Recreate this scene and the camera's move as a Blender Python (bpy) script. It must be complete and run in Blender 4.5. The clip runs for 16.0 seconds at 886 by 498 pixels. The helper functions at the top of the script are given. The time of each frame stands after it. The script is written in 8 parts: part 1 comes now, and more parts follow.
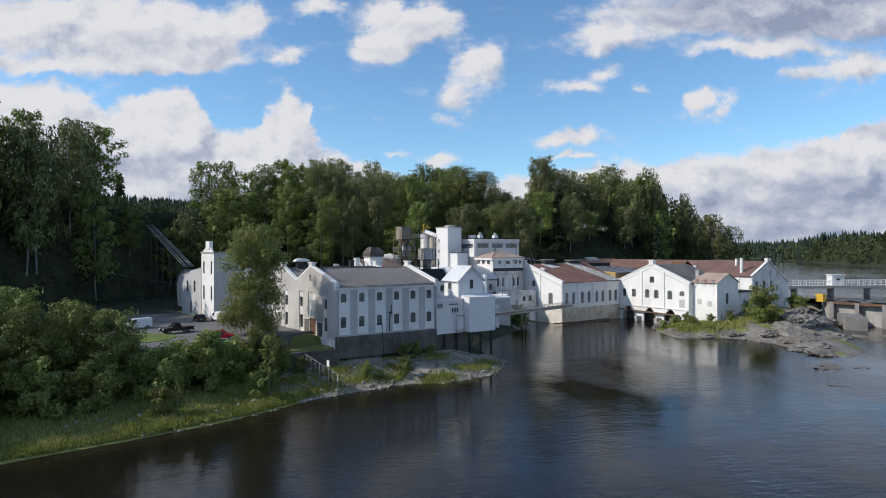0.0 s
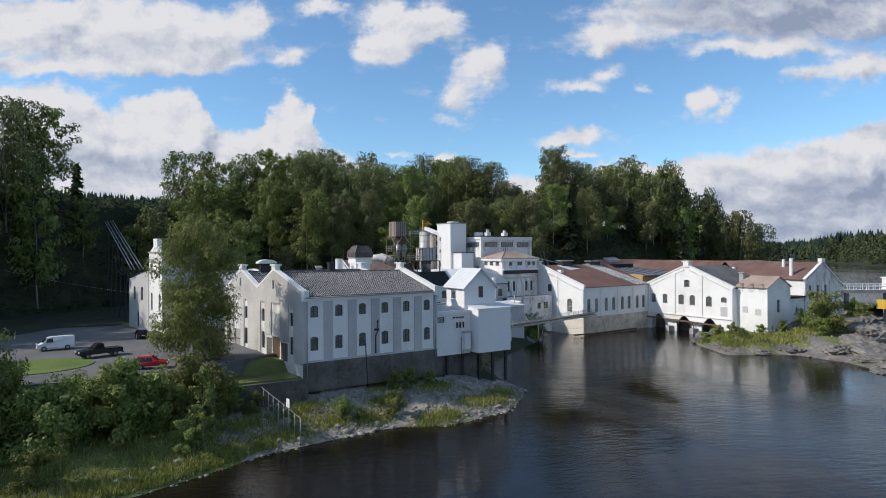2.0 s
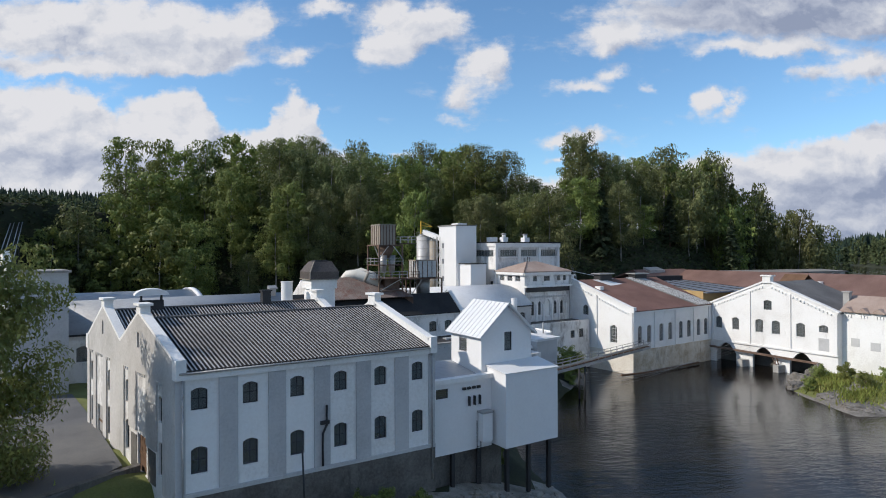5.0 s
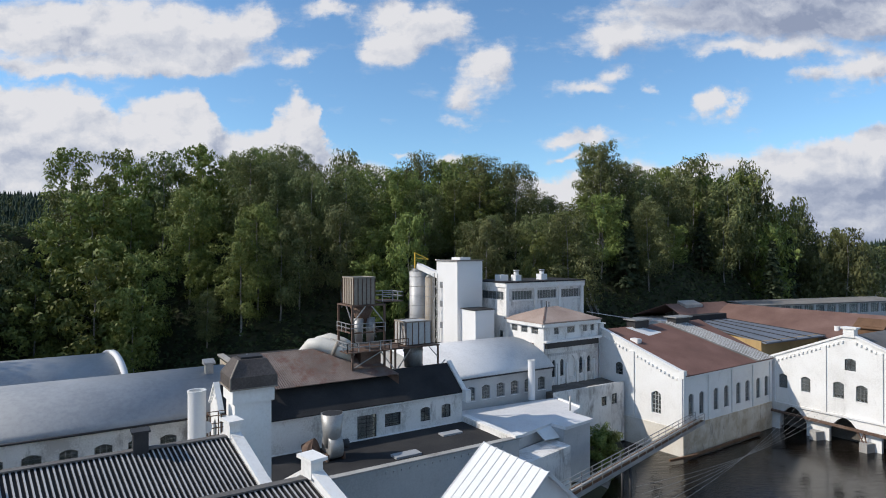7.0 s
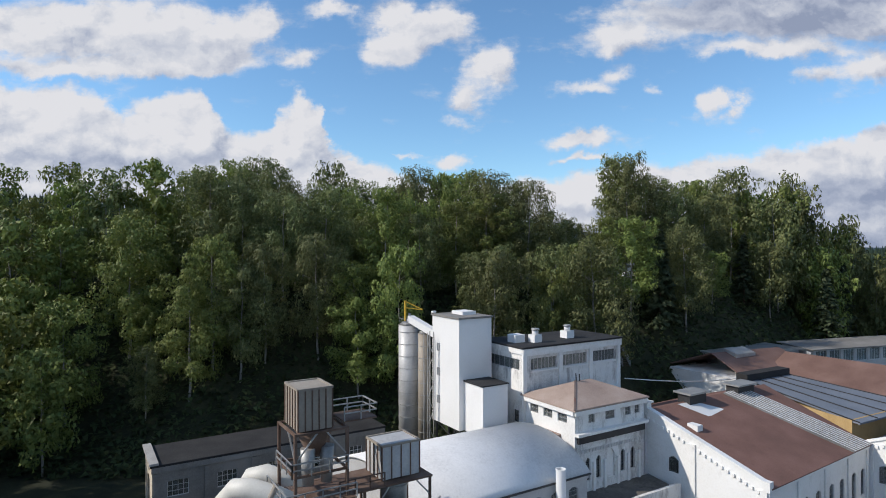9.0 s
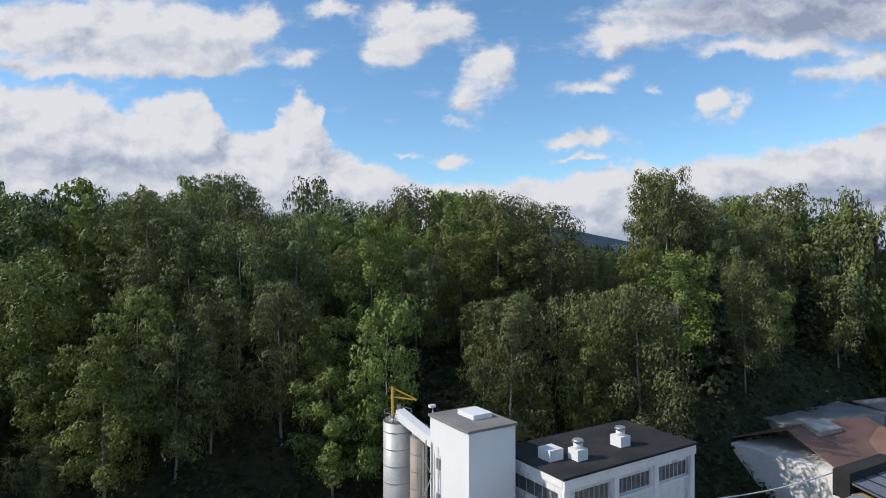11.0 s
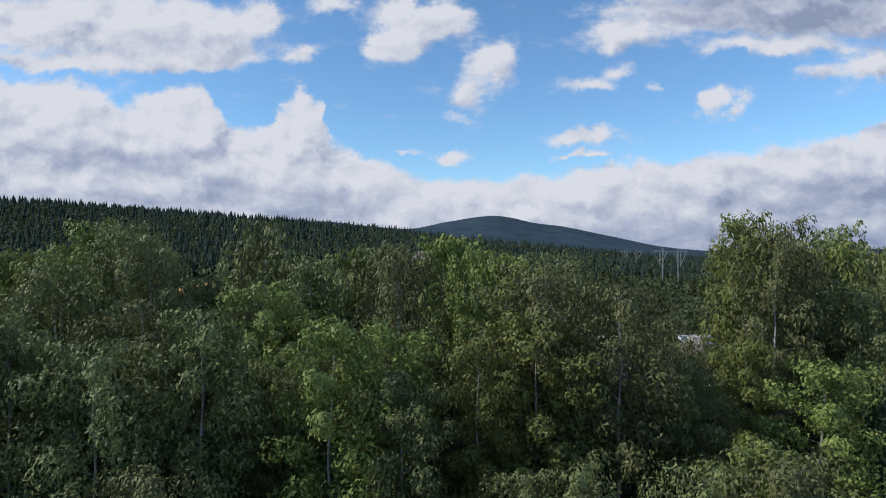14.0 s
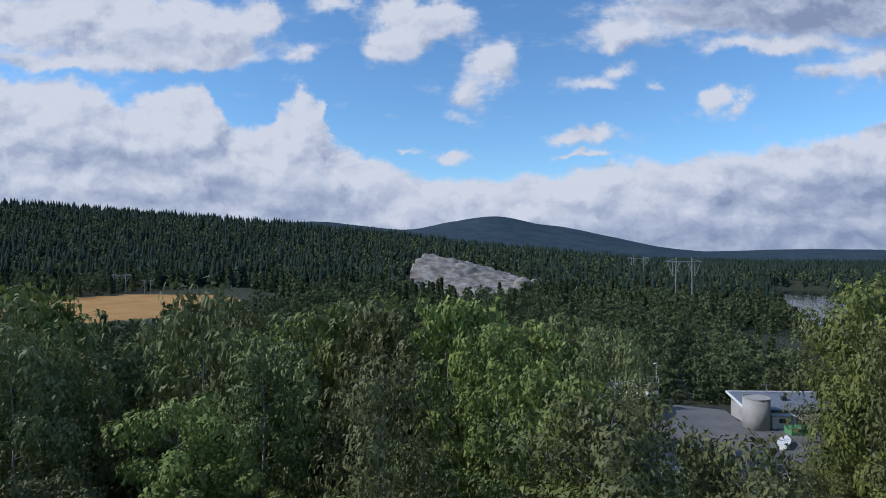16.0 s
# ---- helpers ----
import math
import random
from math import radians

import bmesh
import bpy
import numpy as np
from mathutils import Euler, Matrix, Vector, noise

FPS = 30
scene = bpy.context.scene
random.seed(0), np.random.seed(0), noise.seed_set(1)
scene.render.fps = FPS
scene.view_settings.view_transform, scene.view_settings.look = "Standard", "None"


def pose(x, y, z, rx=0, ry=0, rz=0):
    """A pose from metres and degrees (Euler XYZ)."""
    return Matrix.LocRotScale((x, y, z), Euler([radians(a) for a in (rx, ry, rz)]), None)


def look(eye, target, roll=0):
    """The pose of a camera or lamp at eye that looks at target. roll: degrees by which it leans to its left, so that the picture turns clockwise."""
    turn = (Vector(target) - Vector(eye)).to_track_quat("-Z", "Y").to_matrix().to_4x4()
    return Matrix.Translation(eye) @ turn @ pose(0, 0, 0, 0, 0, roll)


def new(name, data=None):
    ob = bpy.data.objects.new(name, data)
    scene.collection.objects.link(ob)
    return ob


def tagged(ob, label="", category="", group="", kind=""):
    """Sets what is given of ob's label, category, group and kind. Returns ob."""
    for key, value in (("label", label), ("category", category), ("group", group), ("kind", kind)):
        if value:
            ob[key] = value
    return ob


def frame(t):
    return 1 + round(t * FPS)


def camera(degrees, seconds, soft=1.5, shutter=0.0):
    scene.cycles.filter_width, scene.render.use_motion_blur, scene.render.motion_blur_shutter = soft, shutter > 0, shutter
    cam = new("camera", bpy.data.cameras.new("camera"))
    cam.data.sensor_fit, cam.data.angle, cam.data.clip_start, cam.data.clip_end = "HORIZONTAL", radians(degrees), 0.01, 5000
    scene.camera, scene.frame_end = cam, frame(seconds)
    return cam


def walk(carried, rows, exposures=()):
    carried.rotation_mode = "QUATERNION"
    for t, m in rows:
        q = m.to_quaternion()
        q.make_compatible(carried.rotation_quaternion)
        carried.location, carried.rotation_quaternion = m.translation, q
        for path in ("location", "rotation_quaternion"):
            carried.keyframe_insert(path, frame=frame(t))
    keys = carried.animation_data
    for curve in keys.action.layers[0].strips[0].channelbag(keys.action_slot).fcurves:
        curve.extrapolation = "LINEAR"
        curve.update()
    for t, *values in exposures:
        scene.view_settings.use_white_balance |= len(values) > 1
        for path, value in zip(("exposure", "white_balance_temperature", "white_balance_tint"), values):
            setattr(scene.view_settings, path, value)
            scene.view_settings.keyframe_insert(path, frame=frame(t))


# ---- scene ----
cam = camera(73.9, 16.0, 1.0)
METRES, EYE, TILT, LEAN, TURN = 192.0, 20.7, 0.0, 0.0, -33.0
ROWS = [
    (0.0, 0.0, 0.0, 0.0, 0.0, 0.1, 0.15),
    (0.5, -0.0, 0.0292, -0.0001, 0.06, 0.12, 0.16),
    (1.0, 0.0002, 0.0586, -0.0005, 0.11, 0.14, 0.17),
    (1.5, 0.0004, 0.0883, -0.001, 0.18, 0.15, 0.17),
    (2.0, 0.0004, 0.118, -0.0013, 0.23, 0.15, 0.21),
    (2.5, 0.0, 0.1484, -0.0019, 0.29, 0.15, 0.2),
    (3.0, -0.0003, 0.1776, -0.0023, 0.36, 0.16, 0.24),
    (3.5, -0.0005, 0.2078, -0.0023, 0.43, 0.16, 0.25),
    (6.0, 0.0011, 0.3583, 0.0254, 0.71, 0.21, 0.14),
    (6.5, 0.0015, 0.3876, 0.0346, 0.75, 0.24, 0.13),
    (7.0, 0.0025, 0.4169, 0.0438, 0.83, 0.25, 0.13),
    (7.5, 0.003, 0.446, 0.0525, 0.9, 0.26, 0.14),
    (8.0, 0.0034, 0.4745, 0.0616, 0.94, 0.27, 0.09),
    (8.5, 0.0038, 0.5035, 0.0706, 1.0, 0.28, 0.09),
    (9.0, 0.0041, 0.5331, 0.0792, 1.06, 0.29, 0.09),
    (11.5, -0.0002, 0.6856, 0.1251, 1.09, 0.27, 0.0),
    (12.0, -0.0012, 0.7166, 0.1352, 1.1, 0.18, -0.05),
    (12.5, -0.0023, 0.7477, 0.1454, 1.13, 0.1, -0.09),
    (13.0, -0.0031, 0.7786, 0.1551, 1.18, 0.04, -0.14),
    (13.5, -0.0042, 0.8101, 0.1656, 1.13, -0.05, -0.18),
    (14.0, -0.0054, 0.8414, 0.1758, 1.11, -0.08, -0.19),
    (14.5, -0.0065, 0.873, 0.1856, 1.13, -0.08, -0.21),
    (15.0, -0.0077, 0.9043, 0.1962, 1.16, -0.08, -0.22),
    (15.5, -0.0094, 0.9359, 0.2069, 1.16, -0.11, -0.3),
    (16.0, -0.0109, 0.9671, 0.2178, 1.17, -0.14, -0.23),
]
walk(cam, [(t, pose(0, 0, EYE, TILT, LEAN, TURN) @ pose(METRES * x, METRES * y, METRES * z, 90 + pitch, roll, yaw)) for t, x, y, z, yaw, pitch, roll in ROWS],
     exposures=((0, 0, 6250, 12), (12.5, 0, 6200, 12), (16, -.2, 5600, 13)))
from mathutils.geometry import tessellate_polygon

# ---------- world, sun ----------
FWD = Vector((math.sin(radians(33)), math.cos(radians(33)), 0))
RGT = Vector((math.cos(radians(33)), -math.sin(radians(33)), 0))
SUN_FROM = Vector((-1.27, 0.53, 1.0)).normalized()


def node(nt, kind, inputs=(), operation=None, use_clamp=False, data_type=None, blend_type=None, interpolation_type=None, node_tree=None):
    n = nt.nodes.new(kind)
    if operation:
        n.operation = operation
    if use_clamp:
        n.use_clamp = True
    if data_type:
        n.data_type = data_type
    if blend_type:
        n.blend_type = blend_type
    if interpolation_type:
        n.interpolation_type = interpolation_type
    if node_tree:
        n.node_tree = node_tree
    for k, v in dict(inputs).items():
        if isinstance(v, bpy.types.NodeSocket):
            nt.links.new(v, n.inputs[k])
        else:
            n.inputs[k].default_value = v
    return n


def maths(nt, op, a, b=0.0, c=0.0, clamp=False):
    return node(nt, "ShaderNodeMath", {0: a, 1: b, 2: c}, operation=op, use_clamp=clamp).outputs[0]


def vmath(nt, op, a, b=(0, 0, 0)):
    n = node(nt, "ShaderNodeVectorMath", {0: a, 1: b}, operation=op)
    return n.outputs["Value"] if op in ("LENGTH", "DOT_PRODUCT") else n.outputs["Vector"]


def ramp(nt, fac, stops):
    n = node(nt, "ShaderNodeValToRGB", {"Fac": fac})
    e = n.color_ramp.elements
    while len(e) < len(stops):
        e.new(0.5)
    for el, (p, c) in zip(e, stops):
        el.position, el.color = p, (*c, 1) if len(c) == 3 else c
    return n.outputs["Color"]


# cloud masses on a plane one metre ahead of the flight: right, up, half width, half height, weight
CLOUDS = [(-.66, .385, .25, .055, 1.25), (-.44, .365, .12, .045, 1.0), (-.63, .318, .2, .016, .95), (-.42, .325, .08, .018, .7), (-.335, .394, .04, .022, .75), (-.264, .327, .032, .016, .7),
          (-.207, .418, .045, .02, .9), (-.10, .351, .05, .035, 1.1), (-.034, .38, .06, .04, 1.15), (-.11, .412, .03, .03, .8), (.067, .313, .045, .034, 1.1), (.02, .262, .03, .028, .95),
          (.0, .217, .035, .014, .6), (-.005, .155, .035, .013, .9), (-.09, .166, .03, .006, .7), (.215, .19, .062, .015, 1.0), (.22, .159, .042, .008, .85), (.446, .25, .036, .022, 1.05),
          (.225, .278, .055, .014, .65), (.27, .303, .035, .014, .55), (.34, .272, .02, .012, .4), (.55, .40, .27, .045, 1.35), (.76, .40, .15, .04, 1.0), (.28, .358, .07, .03, .9),
          (.55, .338, .15, .014, .8), (.72, .305, .09, .022, 1.0), (.61, .29, .045, .016, .6)]
# darker undersides of the masses
UNDER = [(-.62, .155, .17, .022, .3), (.62, .42, .32, .07, .7), (.62, .09, .3, .065, .42), (-.30, .085, .2, .02, .3), (.64, .2, .25, .05, .22), (-.1, .345, .08, .012, .15), (.25, .075, .1, .02, .2)]
# upper edge of the cloud bank along the horizon: right, up
EDGE = ((-.80, .285), (-.69, .292), (-.61, .268), (-.572, .235), (-.53, .262), (-.49, .278), (-.43, .278), (-.385, .215), (-.36, .197), (-.315, .212), (-.30, .235), (-.255, .264), (-.232, .25), (-.20, .185),
        (-.17, .158), (-.11, .125), (-.04, .112), (.04, .110), (.15, .116), (.215, .130), (.262, .150), (.30, .135), (.38, .145), (.436, .168), (.50, .160), (.57, .178), (.65, .183), (.73, .216), (.80, .22))


def blobs(g, p, table):
    total = None
    for x, y, rx, ry, k in table:
        d = vmath(g, "MULTIPLY", vmath(g, "SUBTRACT", p, (x, y, 0)), (1 / rx, 1 / ry, 0))
        b = maths(g, "MULTIPLY", maths(g, "POWER", 2.718, maths(g, "MULTIPLY", vmath(g, "DOT_PRODUCT", d, d), -1.3)), k)
        total = b if total is None else maths(g, "ADD", total, b)
    return total


def cloud_group():
    g = bpy.data.node_groups.new("cloud_field", "ShaderNodeTree")
    g.interface.new_socket("Place", in_out="INPUT", socket_type="NodeSocketVector")
    g.interface.new_socket("Field", in_out="OUTPUT", socket_type="NodeSocketFloat")
    g.interface.new_socket("Relief", in_out="OUTPUT", socket_type="NodeSocketFloat")
    gi, go = g.nodes.new("NodeGroupInput"), g.nodes.new("NodeGroupOutput")
    p = gi.outputs[0]
    warp = node(g, "ShaderNodeTexNoise", {"Vector": p, "Scale": 11.0, "Detail": 8.0, "Roughness": .62})
    p2 = vmath(g, "ADD", p, vmath(g, "MULTIPLY", vmath(g, "SUBTRACT", warp.outputs["Color"], (.5, .5, .5)), (.13, .075, 0)))
    soft = maths(g, "MINIMUM", blobs(g, p2, CLOUDS), 2.2)
    axes = node(g, "ShaderNodeSeparateXYZ", {0: p2})
    top = ramp(g, maths(g, "MULTIPLY_ADD", axes.outputs["X"], .625, .5), [(.5 + .625 * x, (h, h, h)) for x, h in EDGE])
    top = node(g, "ShaderNodeSeparateColor", {0: top}).outputs[0]
    bank = maths(g, "MAXIMUM", maths(g, "MINIMUM", maths(g, "MULTIPLY", maths(g, "SUBTRACT", top, axes.outputs["Y"]), 26.0), 2.1), -1.0)
    bank = maths(g, "ADD", bank, .45)
    fine = node(g, "ShaderNodeTexNoise", {"Vector": vmath(g, "MULTIPLY", p, (.8, 1.8, 1)), "Scale": 14.0, "Detail": 10.0, "Roughness": .6}).outputs["Fac"]
    puffs = node(g, "ShaderNodeTexVoronoi", {"Vector": vmath(g, "MULTIPLY", p2, (1, 1.5, 1)), "Scale": 15.0, "Detail": 3.0, "Roughness": .55, "Lacunarity": 2.3})
    puffs.feature, puffs.normalize = "F1", True
    billow = maths(g, "SUBTRACT", .62, puffs.outputs["Distance"])
    mass = maths(g, "MAXIMUM", soft, bank)
    lumps = maths(g, "ADD", maths(g, "MULTIPLY", maths(g, "SUBTRACT", fine, .5), 1.25), maths(g, "MULTIPLY", billow, .55))
    g.links.new(maths(g, "ADD", mass, lumps), go.inputs[0])
    broad = node(g, "ShaderNodeTexNoise", {"Vector": vmath(g, "MULTIPLY", p2, (1, 1.7, 1)), "Scale": 10.0, "Detail": 5.0, "Roughness": .5}).outputs["Fac"]
    relief = maths(g, "ADD", maths(g, "MULTIPLY", broad, 1.5), maths(g, "MULTIPLY", billow, .7))
    g.links.new(maths(g, "ADD", maths(g, "MULTIPLY", mass, .26), relief), go.inputs[1])
    return g


def make_world():
    w = bpy.data.worlds.new("sky")
    scene.world = w
    w.use_nodes = True
    nt = w.node_tree
    nt.nodes.clear()
    out = nt.nodes.new("ShaderNodeOutputWorld")
    sky = node(nt, "ShaderNodeTexSky")
    sky.sky_type, sky.sun_disc, sky.altitude = "NISHITA", False, 100
    sky.sun_elevation, sky.sun_rotation = math.asin(SUN_FROM.z), math.atan2(SUN_FROM.x, SUN_FROM.y)
    sky.air_density, sky.dust_density, sky.ozone_density = 1.0, .3, 3.0
    d = node(nt, "ShaderNodeTexCoord").outputs["Generated"]
    ahead = maths(nt, "MAXIMUM", maths(nt, "ABSOLUTE", vmath(nt, "DOT_PRODUCT", d, FWD)), .12)
    x = maths(nt, "DIVIDE", vmath(nt, "DOT_PRODUCT", d, RGT), ahead)
    z = node(nt, "ShaderNodeSeparateXYZ", {0: d}).outputs["Z"]
    y = maths(nt, "DIVIDE", z, ahead)
    p = node(nt, "ShaderNodeCombineXYZ", {0: x, 1: y, 2: 0.0}).outputs[0]
    g = cloud_group()
    here = node(nt, "ShaderNodeGroup", {0: p}, node_tree=g)
    f1, r1 = here.outputs[0], here.outputs[1]
    sunward = node(nt, "ShaderNodeGroup", {0: vmath(nt, "ADD", p, (-.016, .02, 0))}, node_tree=g)
    f2, r2 = sunward.outputs[0], sunward.outputs[1]
    # scattered cloud over the rest of the sky
    rest = node(nt, "ShaderNodeTexNoise", {"Vector": d, "Scale": 3.2, "Detail": 7.0, "Roughness": .55}).outputs["Fac"]
    rest = node(nt, "ShaderNodeMapRange", {"Value": rest, "From Min": .3, "From Max": .8, "To Min": -.35, "To Max": 1.25}).outputs[0]
    away = maths(nt, "MAXIMUM", node(nt, "ShaderNodeMapRange", {"Value": y, "From Min": .43, "From Max": .6}).outputs[0],
                 node(nt, "ShaderNodeMapRange", {"Value": maths(nt, "ABSOLUTE", x), "From Min": .8, "From Max": 1.1}).outputs[0])
    f1 = node(nt, "ShaderNodeMix", {0: away, 2: f1, 3: rest}, data_type="FLOAT").outputs[0]
    f2 = node(nt, "ShaderNodeMix", {0: away, 2: f2, 3: rest}, data_type="FLOAT").outputs[0]
    cover = node(nt, "ShaderNodeMapRange", {"Value": f1, "From Min": .26, "From Max": .86}, interpolation_type="SMOOTHSTEP").outputs[0]
    lit = maths(nt, "MULTIPLY_ADD", maths(nt, "SUBTRACT", r1, r2), .95, .80)
    thick = node(nt, "ShaderNodeMapRange", {"Value": f2, "From Min": .7, "From Max": 2.5, "To Min": .0, "To Max": .2}).outputs[0]
    low = node(nt, "ShaderNodeMapRange", {"Value": y, "From Min": .0, "From Max": .13, "To Min": .38, "To Max": .0}).outputs[0]
    layer = node(nt, "ShaderNodeTexNoise", {"Vector": vmath(nt, "MULTIPLY", p, (1, 3.2, 1)), "Scale": 5.0, "Detail": 6.0, "Roughness": .55}).outputs["Fac"]
    layer = node(nt, "ShaderNodeMapRange", {"Value": layer, "From Min": .36, "From Max": .74, "To Min": -.06, "To Max": .2}).outputs[0]
    shade = maths(nt, "ADD", blobs(nt, p, UNDER), layer)
    lit = maths(nt, "SUBTRACT", maths(nt, "SUBTRACT", lit, thick), maths(nt, "MAXIMUM", low, shade), clamp=True)
    tone = ramp(nt, lit, [(0.0, (.38, .44, .58)), (.3, (.58, .63, .74)), (.62, (.84, .86, .90)), (.85, (1.0, .99, .985))])
    veil = node(nt, "ShaderNodeMapRange", {"Value": y, "From Min": .0, "From Max": .10, "To Min": .6, "To Max": .0}, interpolation_type="SMOOTHSTEP").outputs[0]
    cover = maths(nt, "MAXIMUM", cover, veil)
    blue = node(nt, "ShaderNodeMix", {0: 1.0, 6: sky.outputs[0], 7: (.91, 1.09, 1.11, 1)}, data_type="RGBA", blend_type="MULTIPLY").outputs[2]
    b1 = node(nt, "ShaderNodeBackground", {"Color": blue, "Strength": .145})
    b2 = node(nt, "ShaderNodeBackground", {"Color": tone, "Strength": .76})
    mix = node(nt, "ShaderNodeMixShader", {0: cover, 1: b1.outputs[0], 2: b2.outputs[0]})
    nt.links.new(mix.outputs[0], out.inputs["Surface"])


make_world()
sun_data = bpy.data.lights.new("sun", "SUN")
sun_data.energy, sun_data.angle, sun_data.color = 4.1, radians(.53), (1.0, .91, .78)
sun = new("sun", sun_data)
sun.matrix_world = look(SUN_FROM * 300, (0, 0, 0))
scene.view_settings.exposure = 0.0

# ---------- materials ----------


def material(name, colours, scale=1.0, rough=.8, bump=.2, fine=12.0, metal=0.0, spread=.12, stretch=(1, 1, 1), stain=None, per_object=0.0, per_island=0.0, streak=0.0, translucent=0.0, spec=.4):
    """colours: two or three base colours; noise at two scales mixes them. stain: a colour that shows in patches."""
    m = bpy.data.materials.new(name)
    m.use_nodes = True
    nt = m.node_tree
    b = nt.nodes["Principled BSDF"]
    co = vmath(nt, "MULTIPLY", node(nt, "ShaderNodeTexCoord").outputs["Object"], stretch)
    big = node(nt, "ShaderNodeTexNoise", {"Vector": co, "Scale": .35 * scale, "Detail": 5.0, "Roughness": .6}).outputs["Fac"]
    small = node(nt, "ShaderNodeTexNoise", {"Vector": co, "Scale": fine * scale, "Detail": 6.0, "Roughness": .65}).outputs["Fac"]
    fac = maths(nt, "ADD", maths(nt, "MULTIPLY", big, .6), maths(nt, "MULTIPLY", small, .4))
    n = len(colours)
    lo, hi = .5 - spread, .5 + spread
    col = ramp(nt, fac, [(lo + (hi - lo) * i / max(1, n - 1), c) for i, c in enumerate(colours)])
    if stain:
        patch = node(nt, "ShaderNodeTexNoise", {"Vector": vmath(nt, "MULTIPLY", co, (1, 1, .35 if streak else 1)), "Scale": .9 * scale, "Detail": 8.0, "Roughness": .7}).outputs["Fac"]
        k = node(nt, "ShaderNodeMapRange", {"Value": patch, "From Min": stain[3], "From Max": stain[3] + .14}).outputs[0]
        col = node(nt, "ShaderNodeMix", {0: maths(nt, "MULTIPLY", k, stain[4]), 6: col, 7: (*stain[:3], 1)}, data_type="RGBA").outputs[2]
    if per_object or per_island:
        src = node(nt, "ShaderNodeObjectInfo").outputs["Random"] if per_object else node(nt, "ShaderNodeNewGeometry").outputs["Random Per Island"]
        amount = per_object or per_island
        hsv = node(nt, "ShaderNodeHueSaturation", {"Color": col, "Hue": maths(nt, "MULTIPLY_ADD", src, .05 * amount, .5 - .025 * amount),
                                                  "Value": maths(nt, "MULTIPLY_ADD", src, .9 * amount, 1 - .45 * amount)})
        col = hsv.outputs[0]
        if per_object and per_island:
            isl = node(nt, "ShaderNodeNewGeometry").outputs["Random Per Island"]
            col = node(nt, "ShaderNodeHueSaturation", {"Color": col, "Hue": maths(nt, "MULTIPLY_ADD", isl, -.03, .515), "Value": maths(nt, "MULTIPLY_ADD", isl, per_island, 1 - per_island / 2)}).outputs[0]
    nt.links.new(col, b.inputs["Base Color"])
    b.inputs["Roughness"].default_value, b.inputs["Metallic"].default_value = rough, metal
    b.inputs["Specular IOR Level"].default_value = spec
    if bump:
        bm_ = node(nt, "ShaderNodeBump", {"Height": small, "Strength": bump, "Distance": .05})
        nt.links.new(bm_.outputs[0], b.inputs["Normal"])
    if translucent:
        t = node(nt, "ShaderNodeBsdfTranslucent", {"Color": col})
        mx = node(nt, "ShaderNodeMixShader", {0: translucent, 1: b.outputs[0], 2: t.outputs[0]})
        nt.links.new(mx.outputs[0], nt.nodes["Material Output"].inputs["Surface"])
    return m


WHITE = material("limewashed_render", [(.66, .65, .62), (.76, .755, .73), (.80, .80, .78)], .5, .9, .25, 9, stain=(.40, .38, .35, .60, .55), streak=1)
WHITE_WORN = material("worn_limewash", [(.50, .48, .45), (.72, .71, .68), (.78, .77, .75)], .8, .92, .3, 8, stain=(.22, .2, .18, .52, .75), streak=1)
DUSTY_WHITE = material("dusty_beige_limewash", [(.40, .385, .36), (.50, .485, .46), (.58, .565, .54)], .7, .92, .3, 8, stain=(.24, .22, .2, .57, .6), streak=1)
CREAM = material("stained_cream_render", [(.50, .45, .37), (.62, .58, .50), (.70, .67, .60)], .7, .92, .3, 8, stain=(.34, .29, .23, .56, .6), streak=1)
GREY_RENDER = material("grey_render", [(.40, .40, .40), (.47, .47, .465), (.52, .52, .51)], .6, .92, .25, 9, stain=(.3, .29, .27, .6, .5), streak=1)
# near-black colour stands for the shade in the roof troughs
TROUGH_SHADE = material("sooty_sheet", [(.020, .018, .018), (.030, .027, .026), (.045, .040, .038)], .6, .8, .2, 12)
# worn metal of the rib tops, paled for the sun they catch
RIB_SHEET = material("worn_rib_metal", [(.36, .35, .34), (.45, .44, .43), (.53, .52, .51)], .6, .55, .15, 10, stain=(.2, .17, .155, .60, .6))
DARK_HOOD = material("weathered_hood_sheet", [(.05, .042, .038), (.085, .07, .062), (.14, .12, .105)], .9, .7, .2, 8, stain=(.2, .17, .14, .62, .6), streak=1)
OLD_GREY = material("soot_grey_render", [(.15, .145, .135), (.20, .193, .18), (.25, .24, .225)], .6, .92, .25, 9, stain=(.1, .095, .088, .58, .6), streak=1)
STONE = material("old_foundation", [(.075, .068, .06), (.12, .112, .10), (.17, .16, .143)], .9, .95, .5, 6, stain=(.03, .03, .027, .55, .7), streak=1)
OCHRE = material("weathered_ochre_render", [(.36, .28, .19), (.54, .47, .36), (.68, .64, .57)], 1.1, .92, .3, 8, stain=(.22, .18, .14, .55, .7), streak=1)
CLADDING = material("white_sheet_cladding", [(.70, .70, .69), (.76, .76, .755)], .5, .55, .05, 10, stain=(.5, .49, .47, .64, .4), streak=1)
CORRUGATED = material("corrugated_fibre_cement", [(.085, .080, .077), (.12, .114, .108), (.16, .153, .145)], .6, .8, .2, 12, stain=(.06, .056, .053, .58, .6))
BLACK_FELT = material("black_roofing_felt", [(.012, .012, .013), (.022, .022, .023), (.035, .034, .033)], .7, .85, .3, 12, stain=(.07, .065, .06, .66, .5))
RED_FELT = material("red_brown_roofing_felt", [(.135, .072, .056), (.17, .09, .07), (.205, .112, .09)], .6, .9, .25, 14, stain=(.09, .05, .04, .6, .6))
